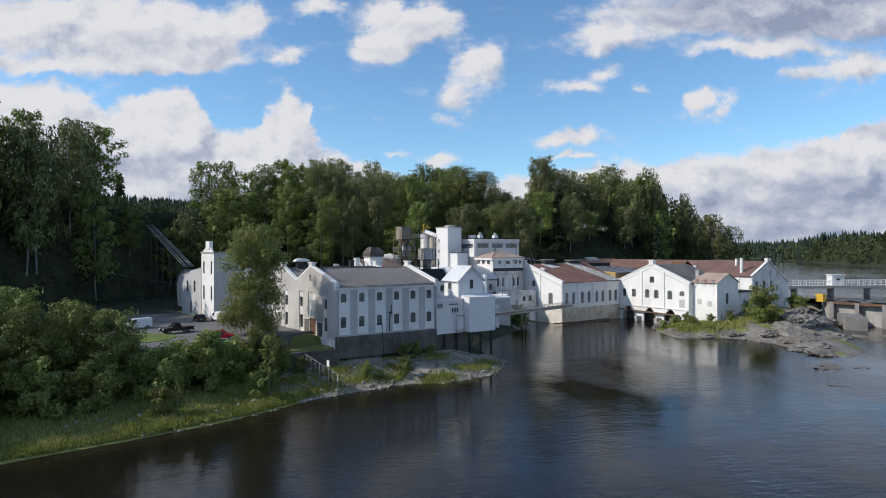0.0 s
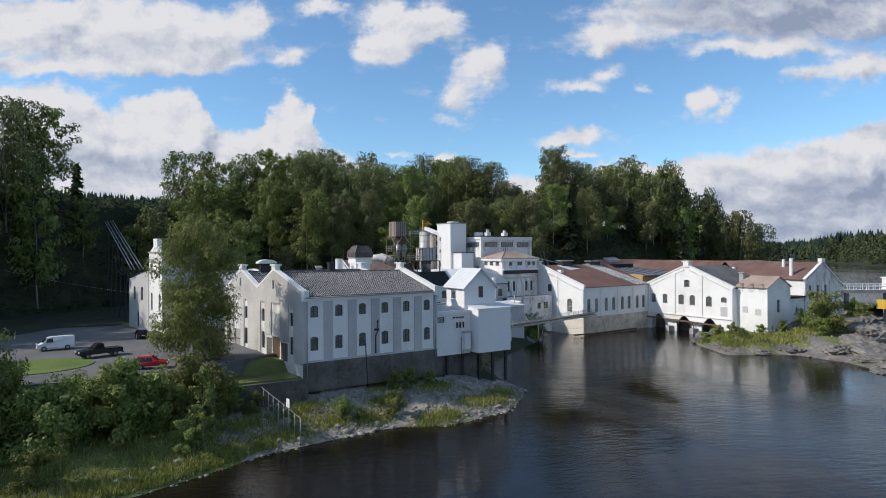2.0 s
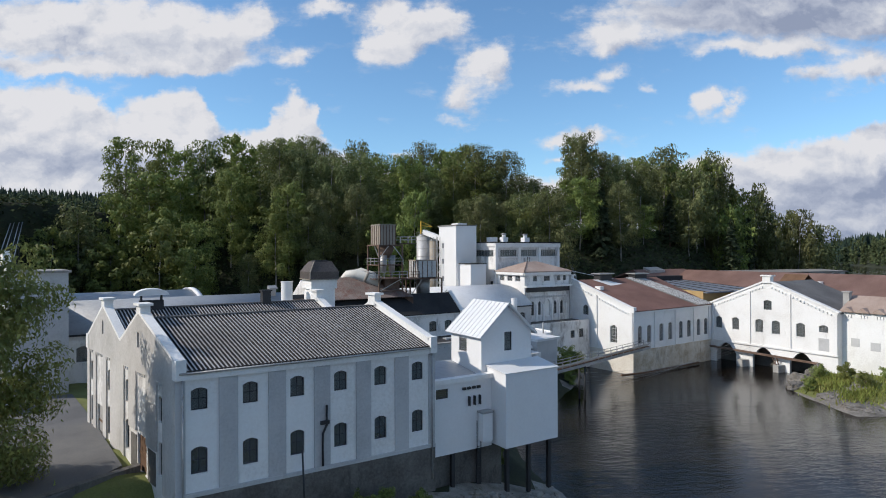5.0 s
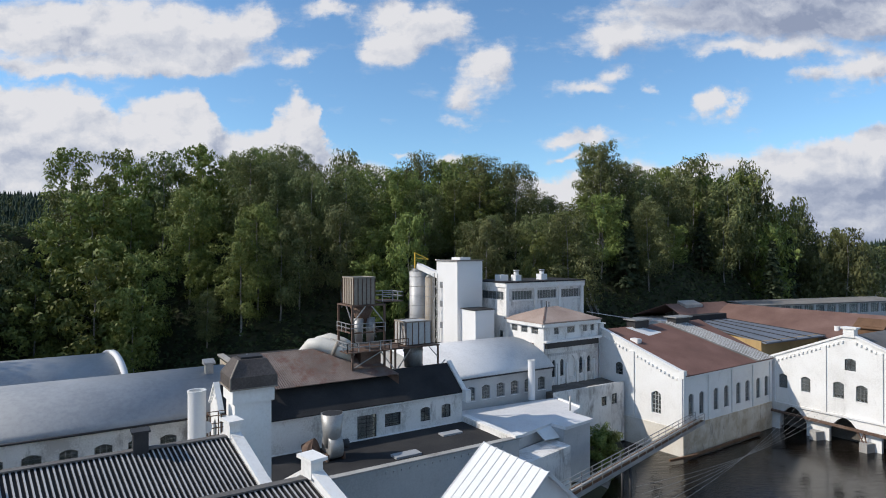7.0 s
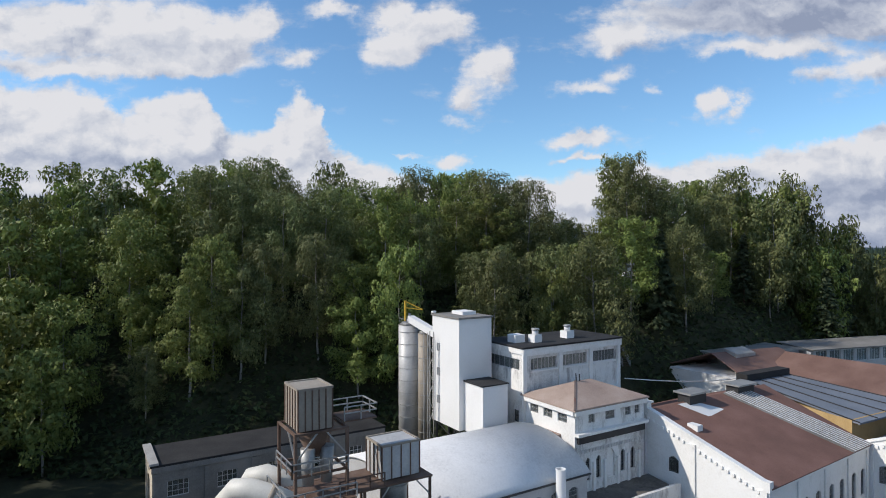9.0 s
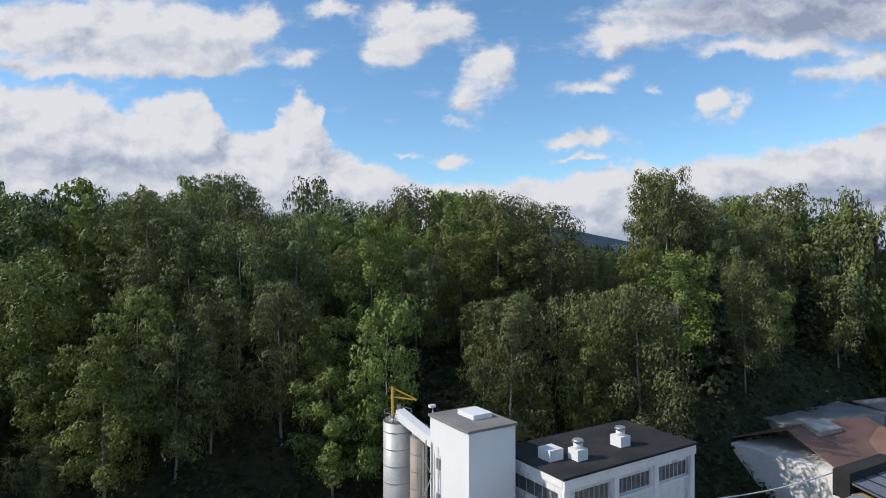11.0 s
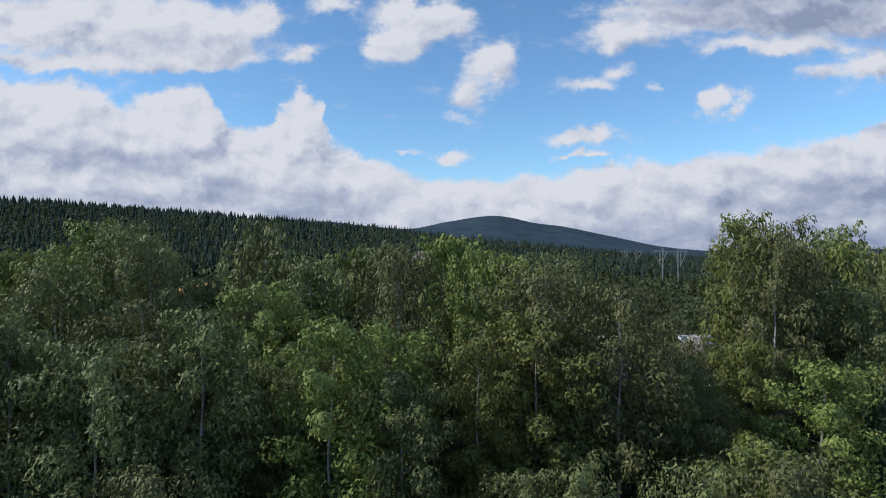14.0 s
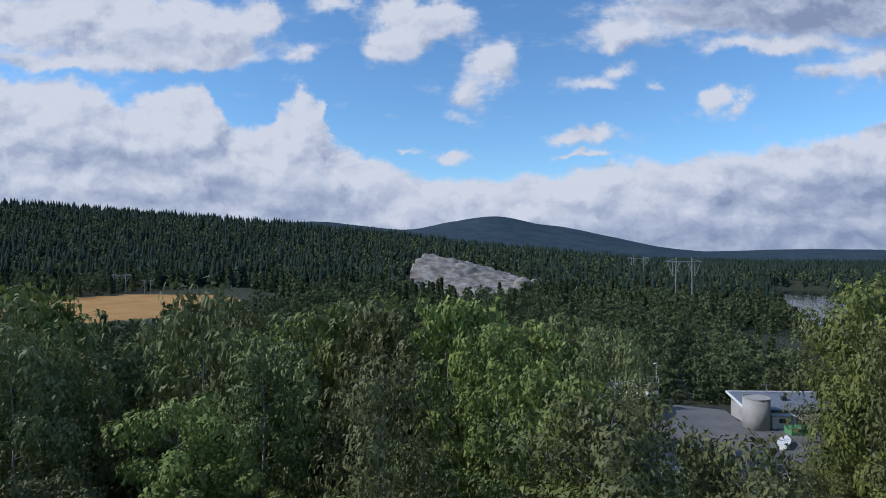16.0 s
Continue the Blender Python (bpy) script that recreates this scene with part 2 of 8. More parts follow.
RUST_TIN = material("rusty_tin", [(.10, .078, .068), (.155, .12, .105), (.235, .19, .17)], .7, .75, .3, 12, stain=(.13, .05, .032, .50, .8))
BROWN_FELT = material("dull_brown_roofing", [(.12, .068, .052), (.155, .09, .07), (.195, .12, .096)], .6, .62, .25, 12, stain=(.2, .14, .12, .64, .5))
TAN_FELT = material("faded_tan_roofing", [(.27, .20, .165), (.34, .26, .215), (.40, .32, .27)], .6, .85, .25, 12, stain=(.2, .13, .1, .6, .6))
VAULT = material("painted_vault_sheet", [(.27, .285, .30), (.33, .345, .36), (.37, .385, .40)], .35, .5, .12, 6, stain=(.40, .40, .40, .62, .4))
VAULT_WHITE = material("pale_vault_sheet", [(.55, .55, .55), (.66, .66, .655), (.72, .72, .715)], .5, .55, .12, 8, stain=(.38, .37, .35, .6, .5))
TIN_WHITE = material("pale_seamed_tin", [(.62, .63, .63), (.70, .71, .705)], .6, .45, .08, 10, stain=(.45, .44, .42, .63, .5))
SLATE = material("slate_blue_sheet", [(.13, .15, .18), (.18, .20, .235)], .7, .6, .12, 10)
PALE_STEEL = material("pale_galvanised_sheet", [(.40, .40, .395), (.50, .50, .49), (.56, .56, .55)], .8, .5, .1, 8, metal=.15, stain=(.3, .24, .18, .6, .6), streak=1)
STEEL = material("weathered_galvanised_steel", [(.26, .26, .255), (.36, .36, .35), (.42, .42, .41)], 1.0, .5, .1, 10, metal=.5, stain=(.2, .14, .1, .6, .6))
RUST_STEEL = material("rusty_steel", [(.09, .055, .04), (.14, .09, .065), (.2, .14, .11)], 1.5, .8, .25, 10, metal=.2)
DARK_STEEL = material("dark_steel", [(.03, .03, .032), (.05, .05, .052)], 1.2, .6, .1, 10, metal=.3)
PALE_PIPE = material("cream_pipe_paint", [(.55, .53, .47), (.65, .63, .57)], 1.0, .5, .08, 8, stain=(.35, .3, .24, .62, .5))
BEIGE_SHEET = material("beige_sheet_metal", [(.24, .205, .165), (.34, .30, .245)], .8, .6, .1, 8, stain=(.2, .13, .09, .58, .6), streak=1)
OCHRE_BOARD = material("ochre_boarding", [(.36, .24, .1), (.48, .34, .16)], 1.2, .85, .2, 10, stretch=(1, 1, .3), stain=(.2, .15, .1, .58, .6))
BROWN_WOOD = material("brown_timber", [(.10, .055, .03), (.16, .09, .05)], 1.5, .85, .25, 10, stretch=(1, 1, .3))
FRAME_GREY = material("grey_window_paint", [(.26, .27, .27), (.36, .36, .36)], 2, .6, .1, 8)
FRAME_WHITE = material("white_window_paint", [(.58, .58, .57), (.70, .70, .69)], 2, .6, .1, 8)
FRAME_DARK = material("dark_window_paint", [(.035, .035, .038), (.06, .06, .062)], 2, .6, .1, 8)
YELLOW_PAINT = material("yellow_paint", [(.55, .34, .03), (.65, .42, .05)], 2, .5, .1, 8)
ASPHALT = material("asphalt", [(.10, .10, .102), (.13, .13, .13), (.16, .155, .15)], .5, .95, .3, 25, stain=(.07, .07, .07, .58, .5))
CONCRETE = material("old_concrete", [(.26, .25, .235), (.34, .33, .31), (.40, .39, .37)], .7, .92, .3, 10, stain=(.15, .14, .12, .58, .6), streak=1)
GRASS = material("rough_grass", [(.085, .10, .028), (.135, .15, .042), (.19, .195, .065)], .8, .95, .5, 9, spread=.16, stain=(.12, .10, .06, .57, .7))
GRAVEL = material("river_gravel", [(.14, .125, .102), (.26, .24, .205), (.40, .375, .335)], 1.6, .95, .7, 6, spread=.16, stain=(.09, .085, .045, .54, .75))
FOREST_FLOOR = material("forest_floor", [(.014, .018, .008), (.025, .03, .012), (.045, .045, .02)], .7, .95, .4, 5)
LAWN = material("mown_lawn", [(.075, .12, .02), (.11, .16, .03), (.14, .18, .045)], .8, .95, .3, 18)
FIELD = material("ripe_grain_field", [(.30, .155, .035), (.37, .2, .05), (.43, .245, .075)], .12, .95, .2, 6)
PASTURE = material("green_pasture", [(.09, .13, .03), (.13, .175, .05)], .1, .95, .2, 6)
QUARRY = material("bare_quarry_rock", [(.10, .085, .07), (.22, .195, .17), (.36, .34, .315)], .3, .95, .6, 5, spread=.09, stain=(.10, .09, .06, .52, .8))
ROCK = material("river_rock", [(.085, .078, .068), (.16, .148, .132), (.27, .25, .225)], 1.0, .9, .7, 5, spread=.14, stain=(.05, .048, .042, .56, .7))
# blue haze of the distance is put into this base colour
HAZY_HILL = material("far_wooded_hill", [(.034, .054, .070), (.044, .066, .084), (.058, .080, .098)], .03, 1.0, .0, 10, spec=0)
BARK = material("birch_bark", [(.07, .064, .056), (.24, .23, .21), (.42, .41, .39)], 1.6, .9, .3, 6, stretch=(1, 1, .6), spread=.1)
PINE_BARK = material("conifer_bark", [(.06, .04, .028), (.12, .08, .055)], 2, .95, .5, 6)
LEAF = material("birch_leaves", [(.098, .116, .040), (.130, .150, .053), (.172, .190, .074)], .5, .6, 0, 6, per_object=.7, per_island=.6, translucent=.18, spec=.3)
LEAF_BIRCH = material("weeping_birch_leaves", [(.15, .175, .05), (.19, .215, .064), (.23, .255, .088)], .5, .6, 0, 6, per_island=.6, translucent=.45, spec=.3)
LEAF_YOUNG = material("fresh_leaves", [(.118, .150, .036), (.154, .190, .046), (.195, .226, .062)], .5, .6, 0, 6, per_object=.6, per_island=.5, translucent=.22, spec=.3)
LEAF_SHRUB = material("bank_shrub_leaves", [(.145, .175, .048), (.19, .222, .06), (.245, .27, .085)], .5, .6, 0, 6, per_object=.7, per_island=.6, translucent=.35, spec=.3)
# dark green that holds the shade beneath the crowns
SHADE_LEAVES = material("shade_undergrowth", [(.03, .042, .018), (.045, .062, .025), (.065, .085, .034)], .6, .8, 0, 5, per_island=.6, translucent=.15, spec=.15)
NEEDLE = material("conifer_needles", [(.036, .052, .024), (.050, .068, .031), (.066, .082, .040)], .5, .7, 0, 6, per_object=.4, per_island=.7, translucent=.1, spec=.3)
NEEDLE_FAR = material("distant_conifers", [(.014, .026, .020), (.022, .036, .026), (.034, .050, .033)], .05, .9, 0, 4, per_island=.45, spec=.1, spread=.2)
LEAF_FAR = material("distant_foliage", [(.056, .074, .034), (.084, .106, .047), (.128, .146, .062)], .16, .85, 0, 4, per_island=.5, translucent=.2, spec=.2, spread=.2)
REED = material("bank_grass_blades", [(.15, .18, .036), (.23, .25, .056), (.31, .30, .10)], .6, .8, 0, 6, per_island=.8, translucent=.25)
RED_CAR = material("red_car_paint", [(.42, .012, .02), (.46, .015, .022)], 1, .25, 0, 8, spec=.6)
BLACK_CAR = material("black_car_paint", [(.012, .012, .014), (.016, .016, .018)], 1, .25, 0, 8, spec=.6)
WHITE_CAR = material("white_car_paint", [(.72, .73, .74), (.76, .77, .78)], 1, .3, 0, 8, spec=.6)
RUBBER = material("tyre_rubber", [(.015, .015, .015), (.025, .025, .025)], 3, .9, .1, 8)
RED_LAMP = material("red_lamp_glass", [(.4, .01, .01), (.45, .015, .015)], 1, .2, 0, 8)
PINK = material("faded_pink_concrete", [(.36, .25, .21), (.44, .32, .28), (.5, .38, .34)], .7, .9, .2, 8, stain=(.3, .25, .22, .58, .6))
GREEN_PAINT = material("green_paint", [(.08, .22, .09), (.11, .27, .12)], 1, .6, .1, 8)
FOAM = material("broken_white_water", [(.45, .47, .48), (.7, .72, .73), (.82, .83, .83)], 1.2, .6, .6, 6, spread=.18)


def glass_material():
    m = bpy.data.materials.new("old_window_glass")
    m.use_nodes = True
    b = m.node_tree.nodes["Principled BSDF"]
    b.inputs["Base Color"].default_value = (.55, .6, .6, 1)
    b.inputs["Roughness"].default_value = .06
    b.inputs["Transmission Weight"].default_value = .9
    b.inputs["IOR"].default_value = 1.45
    return m


GLASS = glass_material()


def water_material():
    m = bpy.data.materials.new("river_water")
    m.use_nodes = True
    nt = m.node_tree
    b = nt.nodes["Principled BSDF"]
    co = node(nt, "ShaderNodeTexCoord").outputs["Object"]
    b.inputs["Base Color"].default_value = (.010, .008, .006, 1)
    b.inputs["IOR"].default_value = 1.33
    b.inputs["Roughness"].default_value = .035
    turned = node(nt, "ShaderNodeMapping", {"Vector": co, "Rotation": (0, 0, radians(25))}).outputs[0]
    chop = node(nt, "ShaderNodeTexNoise", {"Vector": vmath(nt, "MULTIPLY", turned, (.55, 1.3, 1)), "Scale": 1.1, "Detail": 5.0, "Roughness": .6}).outputs["Fac"]
    swell = node(nt, "ShaderNodeTexNoise", {"Vector": vmath(nt, "MULTIPLY", turned, (.5, 1, 1)), "Scale": .16, "Detail": 3.0}).outputs["Fac"]
    calm = node(nt, "ShaderNodeTexNoise", {"Vector": vmath(nt, "MULTIPLY", turned, (1, .5, 1)), "Scale": .035, "Detail": 3.0, "Distortion": 1.2}).outputs["Fac"]
    k = node(nt, "ShaderNodeMapRange", {"Value": calm, "From Min": .40, "From Max": .62, "To Min": .25, "To Max": 1.0}).outputs[0]
    h = maths(nt, "ADD", maths(nt, "MULTIPLY", chop, k), maths(nt, "MULTIPLY", swell, .9))
    bump = node(nt, "ShaderNodeBump", {"Height": h, "Strength": .30, "Distance": .3})
    nt.links.new(bump.outputs[0], b.inputs["Normal"])
    return m


WATER = water_material()

# ---------- building blocks ----------


def mesh_of(name, verts, faces, mats, slots=None, smooth=False):
    me = bpy.data.meshes.new(name)
    me.from_pydata([tuple(v) for v in verts], [], [tuple(f) for f in faces])
    for m in (mats if isinstance(mats, (list, tuple)) else [mats]):
        me.materials.append(m)
    if slots is not None:
        me.polygons.foreach_set("material_index", slots)
    if smooth:
        me.polygons.foreach_set("use_smooth", [True] * len(me.polygons))
    me.update()
    return me


def fast_mesh(name, verts, faces, mat, smooth=False):
    """verts: n x 3 array; faces: m x 3 or m x 4 array."""
    verts, faces = np.asarray(verts, np.float32), np.asarray(faces, np.int32)
    me = bpy.data.meshes.new(name)
    k = faces.shape[1]
    me.vertices.add(len(verts))
    me.vertices.foreach_set("co", verts.ravel())
    me.loops.add(faces.size)
    me.loops.foreach_set("vertex_index", faces.ravel())
    me.polygons.add(len(faces))
    me.polygons.foreach_set("loop_start", np.arange(0, faces.size, k, dtype=np.int32))
    me.materials.append(mat)
    if smooth:
        me.polygons.foreach_set("use_smooth", np.ones(len(faces), bool))
    me.update(calc_edges=True)
    return me


def thing(name, at, label, category, group="", kind=""):
    ob = new(name)
    ob.location = at
    ob.empty_display_size = .5
    return tagged(ob, label, category, group, kind)


def part(name, bm, mat, parent, label=""):
    """Links a bmesh or mesh, built in world places, as one part under a thing."""
    if isinstance(bm, bmesh.types.BMesh):
        me = bpy.data.meshes.new(name)
        bmesh.ops.recalc_face_normals(bm, faces=bm.faces)
        bm.to_mesh(me)
        bm.free()
    else:
        me = bm
    if mat and not me.materials:
        me.materials.append(mat)
    ob = new(name, me)
    if parent:
        ob.parent = parent
        ob.matrix_parent_inverse = Matrix.Translation(-parent.location)
    return tagged(ob, label)


def put(name, me, m, parent, label=""):
    """A part with a mesh of its own place, set down at the pose m in the world."""
    ob = new(name, me)
    ob.parent = parent
    ob.matrix_parent_inverse = Matrix.Translation(-parent.location)
    ob.matrix_basis = m
    return tagged(ob, label)


def under(name, me, parent, label=""):
    """A sub-part in its part's own coordinates."""
    ob = new(name, me)
    ob.parent = parent
    return tagged(ob, label)


def add_box(bm, x0, x1, y0, y1, z0, z1, m=None):
    vs = [bm.verts.new((x, y, z)) for z in (z0, z1) for x, y in ((x0, y0), (x1, y0), (x1, y1), (x0, y1))]
    if m:
        for v in vs:
            v.co = m @ v.co
    for f in ((0, 3, 2, 1), (4, 5, 6, 7), (0, 1, 5, 4), (1, 2, 6, 5), (2, 3, 7, 6), (3, 0, 4, 7)):
        bm.faces.new([vs[i] for i in f])
    return vs


def box(*a, m=None):
    bm = bmesh.new()
    add_box(bm, *a, m=m)
    return bm


def add_beam(bm, a, b, w, h=None):
    """A straight bar from a to b, w wide and h high."""
    a, b, h = Vector(a), Vector(b), h or w
    d = b - a
    q = d.to_track_quat("Y", "Z").to_matrix().to_4x4()
    add_box(bm, -w / 2, w / 2, 0, d.length, -h / 2, h / 2, Matrix.Translation(a) @ q)


def beams(pairs, w, h=None):
    bm = bmesh.new()
    for a, b in pairs:
        add_beam(bm, a, b, w, h)
    return bm


def add_prism(bm, plan, z0, z1):
    """An upright block over a plan polygon; z1 may be a list, one height a corner."""
    n = len(plan)
    tops = z1 if isinstance(z1, (list, tuple)) else [z1] * n
    lo = [bm.verts.new((x, y, z0)) for x, y in plan]
    hi = [bm.verts.new((x, y, z)) for (x, y), z in zip(plan, tops)]
    bm.faces.new(lo[::-1])
    bm.faces.new(hi)
    for i in range(n):
        j = (i + 1) % n
        bm.faces.new((lo[i], lo[j], hi[j], hi[i]))


def prism(plan, z0, z1):
    bm = bmesh.new()
    add_prism(bm, plan, z0, z1)
    return bm


def add_tube(bm, a, b, r0, r1=None, n=16, caps=True):
    a, b = Vector(a), Vector(b)
    r1 = r0 if r1 is None else r1
    q = (b - a).to_track_quat("Z", "Y").to_matrix()
    rings = []
    for p, r in ((a, r0), (b, r1)):
        rings.append([bm.verts.new(p + q @ Vector((r * math.cos(t), r * math.sin(t), 0))) for t in (2 * math.pi * i / n for i in range(n))])
    for i in range(n):
        j = (i + 1) % n
        f = bm.faces.new((rings[0][i], rings[0][j], rings[1][j], rings[1][i]))
        f.smooth = True
    if caps:
        bm.faces.new(rings[0][::-1])
        bm.faces.new(rings[1])


def tube(a, b, r0, r1=None, n=16, caps=True):
    bm = bmesh.new()
    add_tube(bm, a, b, r0, r1, n, caps)
    return bm


def pipe(points, r, n=14):
    """A bent pipe through the points."""
    bm = bmesh.new()
    rings = []
    pts = [Vector(p) for p in points]
    for i, p in enumerate(pts):
        d = (pts[min(i + 1, len(pts) - 1)] - pts[max(i - 1, 0)]).normalized()
        q = d.to_track_quat("Z", "Y").to_matrix()
        rings.append([bm.verts.new(p + q @ Vector((r * math.cos(t), r * math.sin(t), 0))) for t in (2 * math.pi * k / n for k in range(n))])
    for a, b in zip(rings, rings[1:]):
        for k in range(n):
            f = bm.faces.new((a[k], a[(k + 1) % n], b[(k + 1) % n], b[k]))
            f.smooth = True
    bm.faces.new(rings[0][::-1])
    bm.faces.new(rings[-1])
    return bm


def bars(name, pairs, w, mat, parent, h=None):
    """Each bar a part of its own."""
    for a, b in pairs:
        part(name, beams([(a, b)], w, h), mat, parent)


def sheet(corners, thick=.12):
    """A roof plane through four corners (eave left, eave right, ridge right, ridge left), with thickness below."""
    bm = bmesh.new()
    c = [Vector(p) for p in corners]
    n = (c[1] - c[0]).cross(c[3] - c[0]).normalized()
    if n.z < 0:
        n = -n
    top = [bm.verts.new(p) for p in c]
    low = [bm.verts.new(p - n * thick) for p in c]
    bm.faces.new(top)
    bm.faces.new(low[::-1])
    for i in range(len(c)):
        j = (i + 1) % len(c)
        bm.faces.new((top[i], low[i], low[j], top[j]))
    return bm


def corrugated(corners, pitch=.34, amp=.055, ribbed=False, mats=()):
    """A corrugated or ribbed sheet over eave left, eave right, ridge right, ridge left; the waves run from eave to ridge."""
    a, b, c, d = (Vector(p) for p in corners)
    nrm = (b - a).cross(d - a).normalized()
    if nrm.z < 0:
        nrm = -nrm
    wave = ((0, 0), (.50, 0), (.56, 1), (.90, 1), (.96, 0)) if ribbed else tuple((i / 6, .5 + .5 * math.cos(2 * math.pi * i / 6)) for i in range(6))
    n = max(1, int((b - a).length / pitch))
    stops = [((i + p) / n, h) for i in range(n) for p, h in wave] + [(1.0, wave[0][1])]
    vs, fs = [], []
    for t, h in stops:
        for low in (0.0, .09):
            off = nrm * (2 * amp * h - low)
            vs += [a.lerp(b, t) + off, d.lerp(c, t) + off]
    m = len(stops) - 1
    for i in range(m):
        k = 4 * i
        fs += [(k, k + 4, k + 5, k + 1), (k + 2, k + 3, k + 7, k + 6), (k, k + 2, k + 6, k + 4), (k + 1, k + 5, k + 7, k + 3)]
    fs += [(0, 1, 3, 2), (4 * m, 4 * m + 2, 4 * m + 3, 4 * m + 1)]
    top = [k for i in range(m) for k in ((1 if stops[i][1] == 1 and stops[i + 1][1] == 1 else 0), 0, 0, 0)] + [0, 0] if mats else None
    return mesh_of("roof", vs, fs, mats, top)


def seams(corners, gap=.9, h=.05, w=.05):
    """Standing seams that run from eave to ridge."""
    a, b, c, d = (Vector(p) for p in corners)
    n = int((b - a).length / gap)
    return beams([(a.lerp(b, i / n) + Vector((0, 0, h / 2)), d.lerp(c, i / n) + Vector((0, 0, h / 2))) for i in range(n + 1)], w, h)


def arch_loop(s, z, w, h, rise):
    """The outline of an opening, bottom middle at (s, z): straight sides and a low arched head."""
    pts = [(s - w / 2, z), (s + w / 2, z), (s + w / 2, z + h - rise)]
    if rise > 0:
        for k in range(1, 7):
            t = k / 7
            pts.append((s + w / 2 - w * t, z + h - rise + rise * math.sin(math.pi * t)))
    pts.append((s - w / 2, z + h - rise))
    return pts





class Wall:
    """A wall seen from outside, from p0 on its left to p1 on its right: an outline in (along, up), with openings."""

    def __init__(self, parent, p0, p1, mat, thick=.4, name="wall"):
        self.parent, self.p0, self.mat, self.thick, self.name = parent, Vector((*p0, 0)), mat, thick, name
        d = Vector((*p1, 0)) - self.p0
        self.length = d.length
        self.d = d.normalized()
        self.out = Vector((self.d.y, -self.d.x, 0))
        self.holes = []

    def at(self, s, z, out=0.0):
        return self.p0 + self.d * s + Vector((0, 0, z)) + self.out * out

    def frame_at(self, s, z, out=0.0):
        """x along the wall, y inwards, z up."""
        m = Matrix((self.d, -self.out, (0, 0, 1))).transposed().to_4x4()
        m.translation = self.at(s, z, out)
        return m

    def hole(self, s, z, w, h, rise=0.0):
        self.holes.append(arch_loop(s, z, w, h, rise))

    def window(self, s, z, w, h, rise=.15, nx=2, nz=3, frame=None, depth=.16, glass=True, sill=False):
        self.hole(s, z, w, h, rise)
        ob = put("window", window_mesh(w, h, rise, nx, nz, frame or FRAME_GREY), self.frame_at(s, z, -depth), self.parent)
        if glass:
            under("pane", pane_mesh(w, h, rise), ob)
        if sill:
            under("sill", sill_mesh(w), ob)
        return ob

    def build(self, outline, label=""):
        loops = [outline] + self.holes
        flat = [p for lp in loops for p in lp]
        tris = tessellate_polygon([[Vector((x, z, 0)) for x, z in lp] for lp in loops])
        n = len(flat)
        inner = [(self.thick if x < .01 else self.length - self.thick if x > self.length - .01 else x, z) for x, z in flat]
        vs = [self.at(x, z) for x, z in flat] + [self.at(x, z, -self.thick) for x, z in inner]
        fs = [t for t in tris] + [tuple(i + n for i in reversed(t)) for t in tris]
        k = 0
        for lp in loops:
            m = len(lp)
            fs += [(k + i, k + (i + 1) % m, k + (i + 1) % m + n, k + i + n) for i in range(m)]
            k += m
        bm = bmesh.new()
        bm.from_mesh(mesh_of("wall", vs, fs, []))
        return part(self.name, bm, self.mat, self.parent, label)

    def block(self, s0, s1, z0, z1, out0, out1, mat=None, name="pilaster", label=""):
        """A block on the face of the wall."""
        bm = box(s0, s1, -out1, -out0, z0, z1)
        bmesh.ops.transform(bm, matrix=self.frame_at(0, 0), verts=bm.verts)
        return part(name, bm, mat or self.mat, self.parent, label)

    def dentils(self, path, gap=.45, w=.2, h=.22, out=.14):
        """A row of small corbels along a broken line of (along, up)."""
        key = ("corbel", w, h, out, self.mat.name)
        if key not in WINDOWS:
            me = bpy.data.meshes.new("corbel")
            bm = box(-w / 2, w / 2, -out, .02, -h, 0)
            bm.to_mesh(me)
            bm.free()
            me.materials.append(self.mat)
            WINDOWS[key] = me
        for (s0, z0), (s1, z1) in zip(path, path[1:]):
            n = max(1, int(abs(s1 - s0) / gap))
            for i in range(n):
                t = (i + .5) / n
                put("corbel", WINDOWS[key], self.frame_at(s0 + (s1 - s0) * t, z0 + (z1 - z0) * t), self.parent)


WINDOWS = {}


def window_mesh(w, h, rise, nx, nz, mat):
    key = ("frame", round(w, 2), round(h, 2), round(rise, 2), nx, nz, mat.name)
    if key not in WINDOWS:
        bm = bmesh.new()
        t, dp = .07, .09
        add_box(bm, -w / 2, -w / 2 + t, 0, dp, 0, h - rise * .2)
        add_box(bm, w / 2 - t, w / 2, 0, dp, 0, h - rise * .2)
        add_box(bm, -w / 2 + t, w / 2 - t, 0, dp, 0, t)
        loop = arch_loop(0, 0, w, h, rise)[2:]
        for (x0, z0), (x1, z1) in zip(loop, loop[1:]):
            add_beam(bm, (x0, dp / 2, z0 - t / 2), (x1, dp / 2, z1 - t / 2), dp, t)
        for i in range(1, nx):
            x = -w / 2 + w * i / nx
            add_box(bm, x - .02, x + .02, .01, dp - .01, t, h - rise * .4 - t * .5)
        for i in range(1, nz):
            z = h * i / nz
            add_box(bm, -w / 2 + t, w / 2 - t, .015, dp - .015, z - .02, z + .02)
        me = bpy.data.meshes.new("window")
        bm.to_mesh(me)
        bm.free()
        me.materials.append(mat)
        WINDOWS[key] = me
    return WINDOWS[key]


